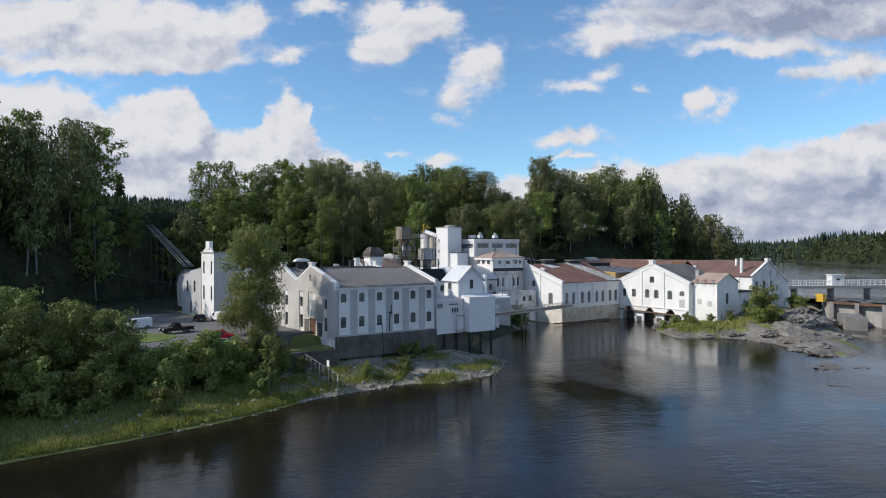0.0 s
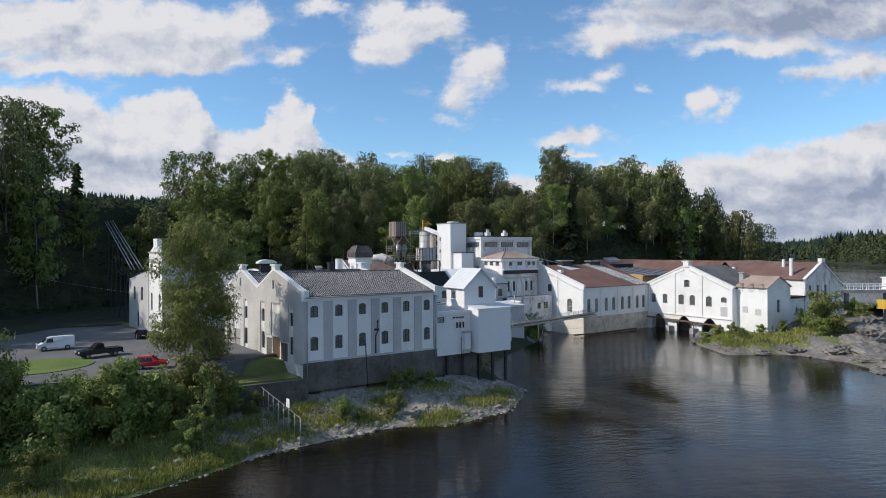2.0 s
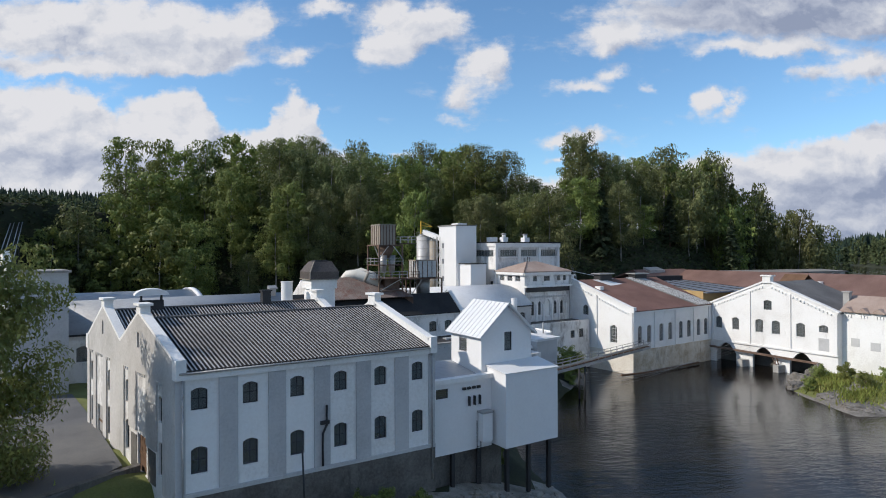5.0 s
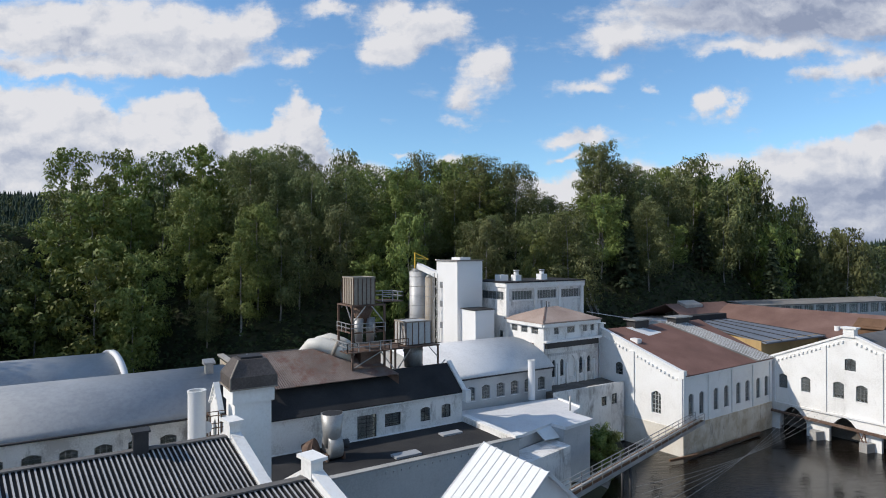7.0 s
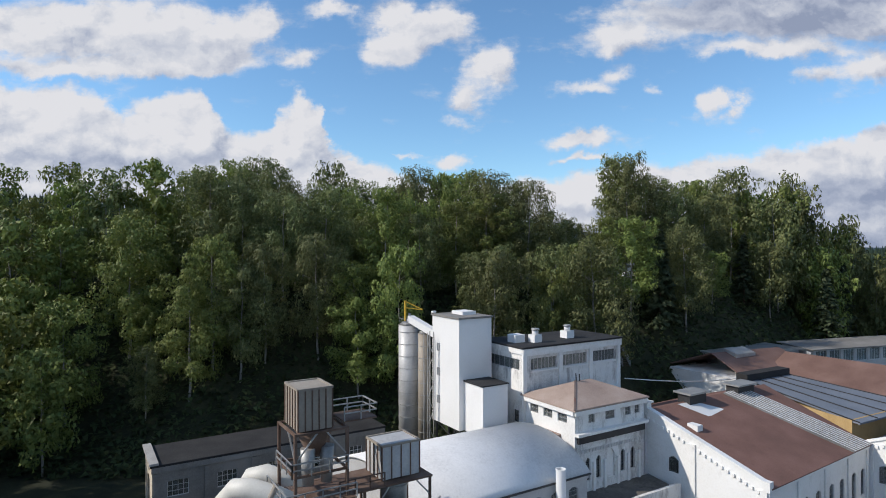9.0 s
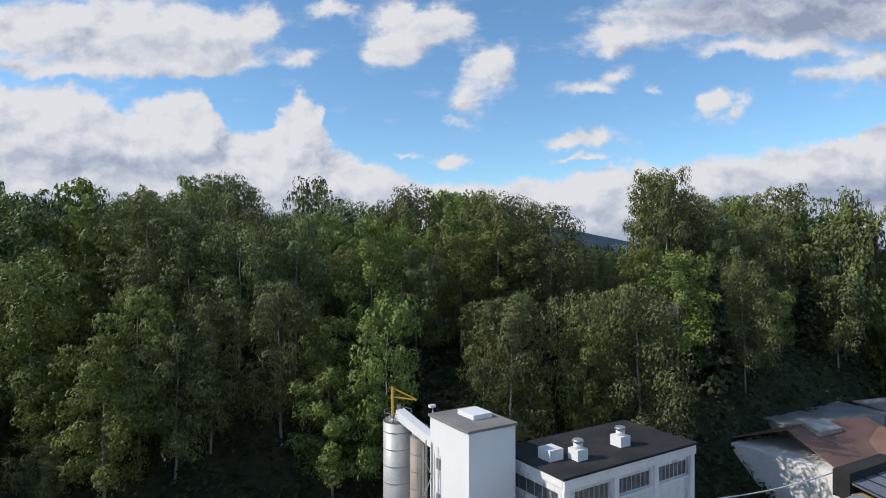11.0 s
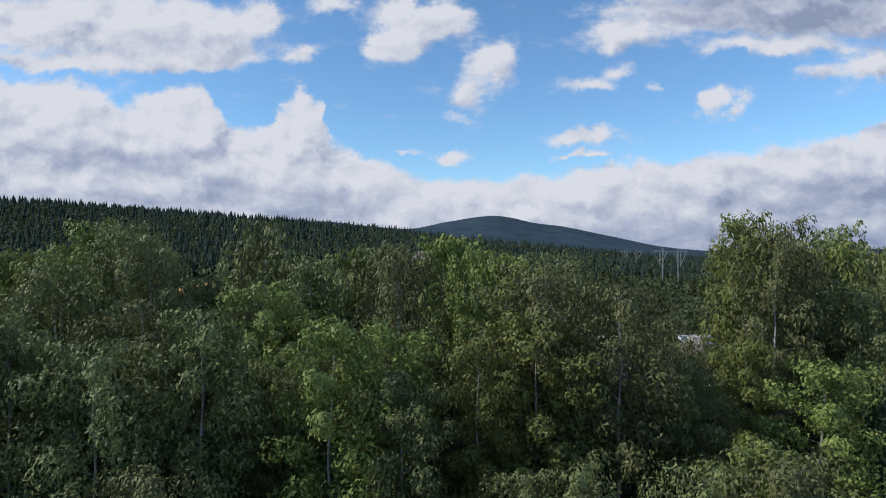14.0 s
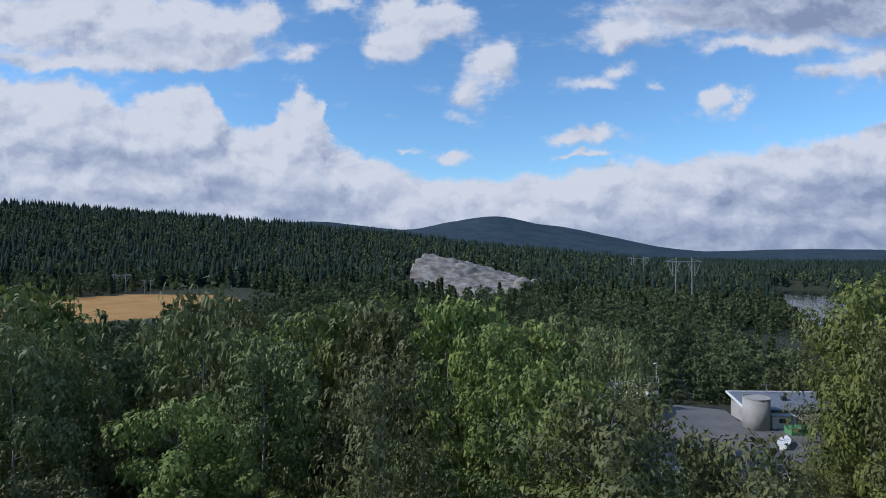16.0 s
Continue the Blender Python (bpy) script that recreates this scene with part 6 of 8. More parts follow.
# ---------- long machine hall behind ----------
def make_machine_hall():
    b = thing("machine_hall", (166, 115, 4), "long machine hall with faded brown roof and white clerestory walls", "building")
    x0, x1, y0, y1, ze, zr = 160.4, 180.0, 90.2, 145.0, 13.2, 17.3
    s = Wall(b, (x0, y0), (x1, y0), WHITE_WORN)
    for q in (2.6, 6.4, 10.2):
        s.window(q, 8.6, 1.3, 3.2, .35, 2, 4, FRAME_DARK)
    for q in (2.2, 6.6):
        s.window(q, 4.6, .9, 1.8, .2, 2, 2, FRAME_DARK)
    for q in (12.6,):
        s.window(q, 2.8, 1.0, 2.0, 0, 1, 2, FRAME_DARK)
    s.build([(0, .5), (19.6, .5), (19.6, ze - 2.4), (14.6, ze + .4), (8.4, zr), (0, ze)])
    for q in (.3, 4.5, 8.3, 12.2):
        s.block(q - .3, q + .3, 4.0, ze - .4, -.01, .2, WHITE_WORN)
    s.dentils([(.8, ze + .1), (8.0, zr - .6)], .6, .24, .3)
    w = Wall(b, (x0, y1), (x0, y0), WHITE)
    for q in (6, 12, 18, 24, 30, 37, 43):
        w.window(q, 10.2, 3.4, 2.1, 0, 4, 1, FRAME_DARK)
    w.build([(0, .5), (y1 - y0, .5), (y1 - y0, ze), (0, ze)])
    for q in range(3, 54, 6):
        w.block(q - .3, q + .3, 6, ze - .2, -.01, .15, WHITE)
    for p, q in (((x1, y0), (x1, y1)), ((x1, y1), (x0, y1))):
        ww = Wall(b, p, q, WHITE)
        ww.build([(0, .5), (ww.length, .5), (ww.length, ze - 2.4), (0, ze - 2.4)])
    xm = 168.8
    part("roof", sheet([(x0 - .5, y1, ze), (x0 - .5, y0 + .2, ze), (xm, y0 + .2, zr), (xm, y1, zr)], .16), BROWN_FELT, b, "faded brown felt roof slope")
    part("roof", sheet([(x1 + .5, y0 + .2, ze - 2.5), (x1 + .5, y1, ze - 2.5), (xm, y1, zr), (xm, y0 + .2, zr)], .16), BROWN_FELT, b)
    part("coping", beams([((x0 - .2, y0, ze + .1), (xm, y0, zr + .15)), ((xm, y0, zr + .15), (x0 + 14.6, y0, ze + .5)), ((x0 + 14.6, y0, ze + .5), (x1, y0, ze - 2.3))], .7, .24), WHITE, b)
    part("peak_cap", box(xm - .9, xm + .9, y0 - .4, y0 + .5, zr, zr + .9), WHITE, b)
    # lean-to between the annexe and the hall
    part("lean_to", prism([(153.5, 90.6), (160.3, 90.4), (160.3, 104), (153.5, 104)], .5, [8.9, 8.9, 9.2, 9.2]), WHITE, b)
    part("lean_to_roof", box(153.4, 160.4, 89.9, 104.2, 9.2, 9.4), BLACK_FELT, b)
    lw = Wall(b, (153.5, 90.3), (160.3, 90.2), WHITE_WORN, .2)
    lw.window(3.4, 5.6, 1.1, 1.2, 0, 1, 1, FRAME_DARK)
    lw.window(5.6, 4.2, .9, 2.4, 0, 1, 2, FRAME_DARK)
    lw.build([(0, .5), (6.8, .5), (6.8, 8.9), (0, 8.9)])
    for x, y, z, h, r in ((162.0, 94.0, 13.6, 4.6, .42), (163.0, 120, 14.2, 1.0, .5), (164.2, 110, 14.8, .9, .5), (166.2, 98.0, 15.9, 2.0, .38)):
        make_flue(x, y, z, z + h, r, "pale round flue on the faded roof")
    return b


make_machine_hall()


def make_rear_halls():
    b = thing("brown_roofed_hall", (150, 150, 5), "low hall with brown roof and a slate-blue lean-to", "building")
    # roof running from the hoist stair towards the machine hall
    part("wall", prism([(152.6, 143.0), (160.4, 142.0), (160.4, 158.0), (152.6, 158.0)], 4, 14.0), WHITE, b)
    part("roof", sheet([(153.4, 143.0, 14.0), (172.0, 139.6, 14.2), (172, 148.0, 17.4), (155.0, 151.0, 17.4)], .16), BROWN_FELT, b, "dull brown roof slope")
    part("roof", sheet([(172.0, 158.0, 14.0), (153.4, 160.0, 14.0), (155.0, 151.0, 17.4), (172, 148.0, 17.4)], .16), BROWN_FELT, b)
    part("ridge_light", prism([(158.5, 148.2), (163.5, 147.6), (163.5, 150), (158.5, 150.6)], 16.2, [17.2, 17.2, 18.0, 18.0]), STEEL, b)
    part("wall", prism([(160.4, 142.4), (171.6, 140.2), (171.6, 157.0), (160.4, 158.0)], 4, 13.9), WHITE, b)
    l = thing("lean_to", (150, 132, 5), "slate-blue lean-to roof on ochre boarded walls", "building")
    part("wall", prism([(142.6, 122.6), (159.5, 121.6), (159.5, 138), (147.5, 139.5)], 4, 13.8), OCHRE_BOARD, l, "ochre boarded wall")
    part("roof", sheet([(142.4, 121.6, 13.7), (159.9, 120.6, 13.7), (158.5, 140.0, 15.2), (148.0, 140.5, 15.2)], .25), SLATE, l)
    part("ridge_box", prism([(147.4, 139.6), (158.8, 139.0), (158.9, 141.0), (147.6, 141.6)], 13, 16.2), BLACK_FELT, l, "black felted ridge box")
    part("roof_seams", seams([(142.4, 121.6, 13.72), (159.9, 120.6, 13.72), (158.5, 140.0, 15.22), (148.0, 140.5, 15.22)], 4.0, .12, .12), DARK_STEEL, l)
    t = thing("dormer_shed", (162.5, 114, 14), "small brown timber shed on the roof", "shed")
    part("body", prism([(160.6, 112), (164.8, 112), (164.8, 116), (160.6, 116)], 13, 16.0), BROWN_WOOD, t)
    gable_roof(t, 160.6, 164.8, 112, 116, 15.9, 17.2, "y", BROWN_WOOD, .4)
    g = thing("glazed_shed", (205, 142, 5), "long white shed with a row of tall windows", "building")
    w = Wall(g, (184, 147.5), (232, 134.5), GREY_RENDER, .3)
    for i in range(13):
        w.window(2.2 + 3.7 * i, 13.0, 2.9, 2.5, 0, 4, 1, FRAME_WHITE)
    w.build([(0, 5), (w.length, 5), (w.length, 15.9), (0, 15.9)])
    part("roof", sheet([(183.4, 147.2, 15.9), (232.6, 133.9, 15.9), (235, 143, 16.3), (186, 156, 16.3)], .2), OLD_GREY, g)
    part("wall", prism([(184.3, 148.0), (232, 135.2), (234, 142), (186.4, 155)], 5, 15.8), GREY_RENDER, g)
    h = thing("flat_shed", (172, 156, 5), "low pale shed with a grey flat roof", "building")
    part("wall", prism([(163, 155), (183.5, 150), (185, 158), (165, 163)], 5, 15.6), VAULT, h)
    part("roof", prism([(162.6, 154.6), (183.9, 149.4), (185.5, 158.4), (164.6, 163.4)], 15.6, 15.9), STEEL, h)
    k = thing("low_workshop", (77, 158, 5), "low grey workshop with white barred windows behind the vaults", "building")
    w = Wall(k, (63.4, 155.8), (91.0, 155.8), OLD_GREY, .35)
    for i in range(5):
        w.window(2.6 + 5.2 * i, 9.2, 2.2, 1.8, .1, 4, 3, FRAME_WHITE)
    w.build([(0, 5), (27.6, 5), (27.6, 12.7), (0, 12.7)])
    for i in range(6):
        w.block(.1 + 5.2 * i, .6 + 5.2 * i, 6, 12.0, -.01, .15, OLD_GREY)
    w.block(-.1, 27.7, 12.1, 12.7, -.01, .22, OLD_GREY, "cornice")
    w = Wall(k, (63.4, 163.0), (63.4, 155.8), OCHRE, .35)
    w.hole(3.6, 6.6, 2.2, 4.4, .4)
    w.dentils([(2.0, 12.1), (5.2, 12.1)], .4)
    w.build([(0, 5), (7.2, 5), (7.2, 13.0), (0, 13.0)])
    part("wall", box(63.8, 91, 162.6, 163, 5, 12.6), OLD_GREY, k)
    part("roof", box(63.2, 91.2, 155.6, 163.2, 12.7, 12.95), BLACK_FELT, k)
    part("parapet_cap", box(63.1, 64.0, 155.4, 163.3, 13.0, 13.25), CONCRETE, k)
    return b


make_rear_halls()


# ---------- tower house by the yard, inclined track ----------
def make_stair_tower():
    b = thing("stair_house", (27, 133, 6.8), "tall narrow white stair house with a pointed gable", "building")
    pw, pe = (24.6, 130.2), (25.8, 124.2)
    w = Wall(b, pw, pe, WHITE)
    L = w.length
    for s in (1.2, L - 1.2):
        w.window(s, 16.0, .8, 2.6, .3, 2, 4, FRAME_DARK)
        w.window(s, 10.6, .8, 3.0, .3, 2, 4, FRAME_DARK)
    w.build([(0, 6.5), (L, 6.5), (L, 20.2), (L * .55, 22.0), (0, 20.2)])
    w.block(L * .4, L * .7, 21.0, 22.6, -.6, .12, WHITE, "peak_cap")
    pr = (31.2, 125.2)
    s = Wall(b, pe, pr, GREY_RENDER)
    s.build([(0, 6.5), (s.length, 6.5), (s.length, 20.2), (0, 20.2)], "plain grey rendered side")
    nn = Wall(b, pr, (30.2, 131.0), GREY_RENDER)
    nn.build([(0, 6.5), (nn.length, 6.5), (nn.length, 20.2), (0, 20.2)])
    rr = Wall(b, (30.2, 131.0), pw, GREY_RENDER)
    rr.build([(0, 6.5), (rr.length, 6.5), (rr.length, 20.2), (0, 20.2)])
    part("roof", prism([(24.4, 130.6), (25.7, 123.9), (31.5, 125.0), (30.4, 131.4)], 20.2, 20.45), CONCRETE, b)
    # lower wing behind to the west
    lw = Wall(b, (22.3, 139.0), (24.5, 130.3), GREY_RENDER)
    lw.window(2.6, 12.0, .9, 2.4, .2, 2, 3, FRAME_DARK)
    lw.window(6.0, 12.0, .9, 2.4, .2, 2, 3, FRAME_DARK)
    lw.window(4.2, 7.4, .9, 2.6, .2, 2, 3, FRAME_DARK)
    lw.build([(0, 6.5), (lw.length, 6.5), (lw.length, 17.2), (0, 15.6)])
    part("wing", prism([(22.8, 139), (25, 130.6), (30, 131.2), (30, 139)], 6.5, [15.6, 17.1, 17.1, 15.6]), GREY_RENDER, b)
    return b


make_stair_tower()


def make_incline():
    b = thing("inclined_track", (22, 170, 18), "steel inclined conveyor track climbing the dark hillside", "conveyor")
    lo, hi = Vector((23.6, 138.5, 17.2)), Vector((22.0, 206.0, 30.6))
    for dx in (-.95, -.4, .4, .95):
        part("rail", beams([(lo + Vector((dx, 0, 0)), hi + Vector((dx, 0, 0)))], .11), STEEL, b)
    n = 34
    bars("tie", [(lo.lerp(hi, i / n) + Vector((-1.0, 0, -.1)), lo.lerp(hi, i / n) + Vector((1.0, 0, -.1))) for i in range(n + 1)], .1, DARK_STEEL, b)
    for i in range(1, 7):
        p = lo.lerp(hi, i / 7)
        g = float(ground_height(p.x, p.y))
        if p.z > g + .3:
            part("trestle", beams([((p.x - 1.1, p.y, g - .5), (p.x - .5, p.y, p.z)), ((p.x + 1.1, p.y, g - .5), (p.x + .5, p.y, p.z))], .16), DARK_STEEL, b)
    return b


make_incline()


def make_hill_stair():
    b = thing("hillside_stair", (128, 150, 16), "long steel stair with railings up the wooded slope", "stairs")
    lo, hi = Vector((*xy_of(32.4, 211), 15.0)), Vector((*xy_of(30.4, 234.5), 29.8))
    side = Vector((hi.y - lo.y, -(hi.x - lo.x), 0)).normalized() * .7
    part("stringer", beams([(lo - side, hi - side)], .14, .3), STEEL, b)
    part("stringer", beams([(lo + side, hi + side)], .14, .3), STEEL, b)
    n = 60
    bars("tread", [(lo.lerp(hi, i / n) - side, lo.lerp(hi, i / n) + side) for i in range(n + 1)], .24, RUST_STEEL, b, .05)
    part("handrail", railing([lo - side, hi - side], 1.0, 1.6, .03), STEEL, b)
    part("handrail", railing([lo + side, hi + side], 1.0, 1.6, .03), STEEL, b)
    return b


make_hill_stair()


# ---------- footbridge, weir ----------
def make_footbridge():
    b = thing("footbridge", (104, 116, 4), "narrow steel pipe footbridge with railings over the inlet", "bridge")
    a, c = Vector((84.0, 108.6, 5.4)), Vector((119.5, 118.4, 4.9))
    side = Vector((c.y - a.y, -(c.x - a.x), 0)).normalized() * .6
    for k in (-1, 1):
        part("girder", beams([(a + side * k, c + side * k)], .18, .4), STEEL, b)
        part("railing", railing([a + side * k + Vector((0, 0, .2)), c + side * k + Vector((0, 0, .2))], 1.05, 2.2, .035), STEEL, b)
    part("deck", beams([(a + Vector((0, 0, .2)), c + Vector((0, 0, .2)))], 1.1, .07), BROWN_WOOD, b)
    part("service_pipe", tube(a + side * .4 + Vector((0, 0, .5)), c + side * .4 + Vector((0, 0, .5)), .16, n=10), STEEL, b)
    p = a.lerp(c, .36)
    for k in (-1, 1):
        part("pier", tube(p + side * k * .8 - Vector((0, 0, 6.5)), p + side * k * .8 - Vector((0, 0, .1)), .14, n=10), DARK_STEEL, b)
    return b


make_footbridge()


def make_weir():
    b = thing("weir", (195, 80, 0), "concrete weir with sluice piers and a railed walkway", "dam")
    part("dam_wall", prism([(180, 78), (186.5, 84), (186.5, 40), (182.0, 40), (181.0, 60)], -1, 5.6), CONCRETE, b, "stained concrete dam wall")
    for i in range(5):
        y = 78 - 6.2 * i
        part("sluice_pier", prism([(178.5, y - .5), (187.5, y - .5), (187.5, y + .5), (178.5, y + .5)], -1, 6.2), OLD_GREY, b)
    part("sluice_beam", box(178.6, 180.6, 50, 79, 5.6, 6.2), BROWN_WOOD, b)
    part("lower_pier", prism([(168, 70), (177, 76), (178, 71), (170, 66)], -1, 3.4), OLD_GREY, b)
    br = thing("bridge", (205, 100, 8), "long white-railed road bridge beyond the dam", "bridge")
    p0, p1 = Vector((*xy_of(96, 187), 0)), Vector((*xy_of(190, 193), 0))
    across = FWD * 2.2
    part("deck", prism([tuple((q + k).xy) for q, k in ((p0, -across), (p1, -across), (p1, across), (p0, across))], 8.2, 9.1), CONCRETE, br)
    for k in (-1, 1):
        part("railing", railing([p0 + across * .95 * k + Vector((0, 0, 9.1)), p1 + across * .95 * k + Vector((0, 0, 9.1))], 1.6, 1.9, .07), CLADDING, br)
    for i in range(8):
        q = p0.lerp(p1, .04 + .13 * i)
        part("pier", box(q.x - .7, q.x + .7, q.y - .7, q.y + .7, 2, 8.2), CONCRETE, br)
    h = thing("sluice_hut", (*xy_of(126, 189.5), 9.1), "small white hut standing on the bridge", "hut")
    hm = Matrix.Translation((*xy_of(126, 189.2), 9.1)) @ pose(0, 0, 0, 0, 0, -33)
    part("body", box(-1.9, 1.9, -1.4, 1.4, 0, 3.2, m=hm), CLADDING, h)
    part("roof", box(-2.2, 2.2, -1.7, 1.7, 3.2, 3.4, m=hm), CLADDING, h)
    part("window", box(-.6, .5, -1.46, -1.38, 1.4, 2.2, m=hm), FRAME_DARK, h)
    y = thing("yellow_cabinet", (183.6, 83.0, 5.6), "yellow painted control cabinet on the dam", "cabinet")
    part("cabinet", box(182.6, 184.6, 82.0, 84.0, 5.6, 7.8), YELLOW_PAINT, y)
    f = thing("spill", (172, 60, 1), "white water falling over the weir", "water", kind="structure")
    part("white_water", sheet([(176.5, 40, .2), (176.5, 62, .2), (181.6, 62, 5.7), (181.6, 40, 5.7)], .1), FOAM, f)


make_weir()


# ---------- trees and undergrowth ----------
def cards(rng, centres, size, normals=None, hang=.4, aspect=.7, three=False):
    """Small leaf sprays, one bent diamond or one triangle at each place, facing roughly along the normals. Returns verts and quads."""
    n = len(centres)
    nrm = rng.normal(size=(n, 3)) * (.42 if normals is not None else 1.0)
    if normals is not None:
        nrm = nrm + normals
    nrm /= np.linalg.norm(nrm, axis=1, keepdims=True) + 1e-9
    a = rng.normal(size=(n, 3)) + np.array([0, 0, -2.2 * hang])
    a -= nrm * (a * nrm).sum(1, keepdims=True)
    a /= np.linalg.norm(a, axis=1, keepdims=True) + 1e-9
    b = np.cross(nrm, a)
    s = size * rng.uniform(.6, 1.35, (n, 1))
    if three:
        v = np.stack([centres - a * s * .45 + b * s * .5 * aspect, centres + a * s * .65, centres - a * s * .35 - b * s * .5 * aspect], 1).reshape(-1, 3)
        return v, np.arange(3 * n).reshape(n, 3)
    v = np.stack([centres - a * s * .5, centres + b * s * .5 * aspect - nrm * s * .14, centres + a * s * .5, centres - b * s * .5 * aspect - nrm * s * .14], 1).reshape(-1, 3)
    f = np.arange(4 * n).reshape(n, 4)
    return v, f


def limb(vs, fs, pts, radii, n=5):
    base = len(vs)
    for p, r in zip(pts, radii):
        for k in range(n):
            t = 2 * math.pi * k / n
            vs.append((p[0] + r * math.cos(t), p[1] + r * math.sin(t), p[2]))
    for i in range(len(pts) - 1):
        for k in range(n):
            a, c = base + i * n + k, base + i * n + (k + 1) % n
            fs.append((a, c, c + n, a + n))


def broadleaf(seed, H, R, leaves, size, low=.16, droop=.5, limbs=20, puff=1.0, stems=1, peak=.45):
    """Trunk with limbs, and a crown of leaf sprays set on rounded masses round the limbs."""
    rng = np.random.default_rng(seed)
    vs, fs, clumps = [], [], []
    for st in range(stems):
        lean = rng.normal(0, .07 * H if stems > 1 else .02 * H, 2)
        hs = H * (1 if st == 0 else rng.uniform(.75, .95))
        zs = np.linspace(-.4, hs * .95, 8)
        path = [(lean[0] * (max(0, z) / hs) ** 1.5 + .12 * math.sin(z * .7 + seed), lean[1] * (max(0, z) / hs) ** 1.5 + .12 * math.cos(z * .6 + seed), z) for z in zs]
        r0 = .009 * hs + .03
        limb(vs, fs, path, [r0 * (1 - .93 * max(0, z) / hs) for z in zs], 6)
        m = limbs // stems
        for i in range(m):
            t = low + (1 - low) * (i + rng.uniform(0, 1)) / m
            z0 = t * hs * .93
            k = min(7, max(0, int(t * 7)))
            bx, by = path[k][0], path[k][1]
            prof = 1 - abs((t - peak) / (1.06 - peak if t > peak else peak + .3)) ** 3.4
            L = R * (.24 + .8 * max(0, prof)) * rng.uniform(.7, 1.12)
            az = i * 2.4 + rng.uniform(-.6, .6)
            rise = rng.uniform(.15, .55) * L * (.5 + .7 * t)
            pts = [(bx + L * q * math.cos(az), by + L * q * math.sin(az), z0 + rise * (q - .6 * droop * q * q)) for q in (0, .5, .95)]
            limb(vs, fs, pts, [r0 * .42 * (1 - t * .6), r0 * .24 * (1 - t * .6), .012], 3)
            for q in (.38, .66, .95):
                rc = R * rng.uniform(.19, .33) * puff * (1.05 - .28 * t)
                clumps.append((bx + L * q * math.cos(az), by + L * q * math.sin(az), z0 + rise * (q - .5 * droop * q * q) + .15 * rc, rc))
        clumps.append((path[-1][0], path[-1][1], hs - .06 * H, R * .30 * puff))
    clumps = np.array(clumps)
    w = clumps[:, 3] ** 1.8
    pick = rng.choice(len(clumps), leaves, p=w / w.sum())
    d = rng.normal(size=(leaves, 3))
    d /= np.linalg.norm(d, axis=1, keepdims=True) + 1e-9
    rad = clumps[pick, 3:4] * (.55 + .52 * rng.uniform(0, 1, (leaves, 1)) ** .7)
    c = clumps[pick, :3] + d * rad * np.array([1, 1, .85])
    c[:, 2] -= droop * rng.exponential(.42, leaves) * (d[:, 2] < .25)
    c[:, 2] = np.maximum(c[:, 2], .02 * H + .15)
    axis = c - np.array([0, 0, 1]) * c[:, 2:3]
    axis /= np.linalg.norm(axis, axis=1, keepdims=True) + .4
    v, f = cards(rng, c, size, d * 1.0 + axis * .45 + np.array([0, 0, .3]), droop, .78 - .22 * droop, True)
    return (np.array(vs), np.array(fs)), (v, f)


def conifer(seed, H, R, sprays, size, low=.1):
    rng = np.random.default_rng(seed)
    vs, fs = [], []
    limb(vs, fs, [(0, 0, -.4), (0, 0, H * .5), (0, 0, H)], [.013 * H + .03, .008 * H, .01], 6)
    tiers = int(H * 1.5)
    cs = []
    per = max(3, sprays // (tiers * 8))
    for i in range(tiers):
        t = low + (1 - low) * i / tiers
        rr = R * (1 - t) ** .85 * rng.uniform(.8, 1.15) + .12
        for k in range(8):
            az = rng.uniform(0, 2 * math.pi)
            for q in np.linspace(.2, 1, per):
                r = rr * q
                cs.append((r * math.cos(az) + rng.normal(0, .1), r * math.sin(az) + rng.normal(0, .1), t * H - .32 * r + rng.normal(0, .12)))
    cs = np.array(cs)
    out = cs * np.array([1, 1, 0]) / (np.linalg.norm(cs[:, :2], axis=1, keepdims=True) + .3)
    v, f = cards(rng, cs, size, out * .6 + np.array([0, 0, .9]), .1, .65, True)
    return (np.array(vs), np.array(fs)), (v, f)


def tree_kind(name, label, category, group, model, bark, leaf):
    """Builds one tree below ground level of the far valley as the pattern for the copies, which share its meshes."""
    (tv, tf), (cv, cf) = model
    return dict(name=name, label=label, category=category, group=group,
                trunk=fast_mesh("trunk", tv, tf, bark, True), crown=fast_mesh("crown", cv, cf, leaf))


def plant(kind, x, y, s, turn, sz=1.0, z=None):
    ob = new(kind["name"])
    g = float(ground_height(x, y)) if z is None else z
    ob.matrix_basis = Matrix.LocRotScale((x, y, g), Euler((0, 0, turn)), (s, s, s * sz))
    tagged(ob, kind["label"], kind["category"], kind["group"])
    under("trunk", kind["trunk"], ob)
    under("crown", kind["crown"], ob)
    return ob


G = "trees of the wooded hill"
SHAPES = ((5.2, .55), (5.9, .52), (4.7, .6), (6.3, .58))


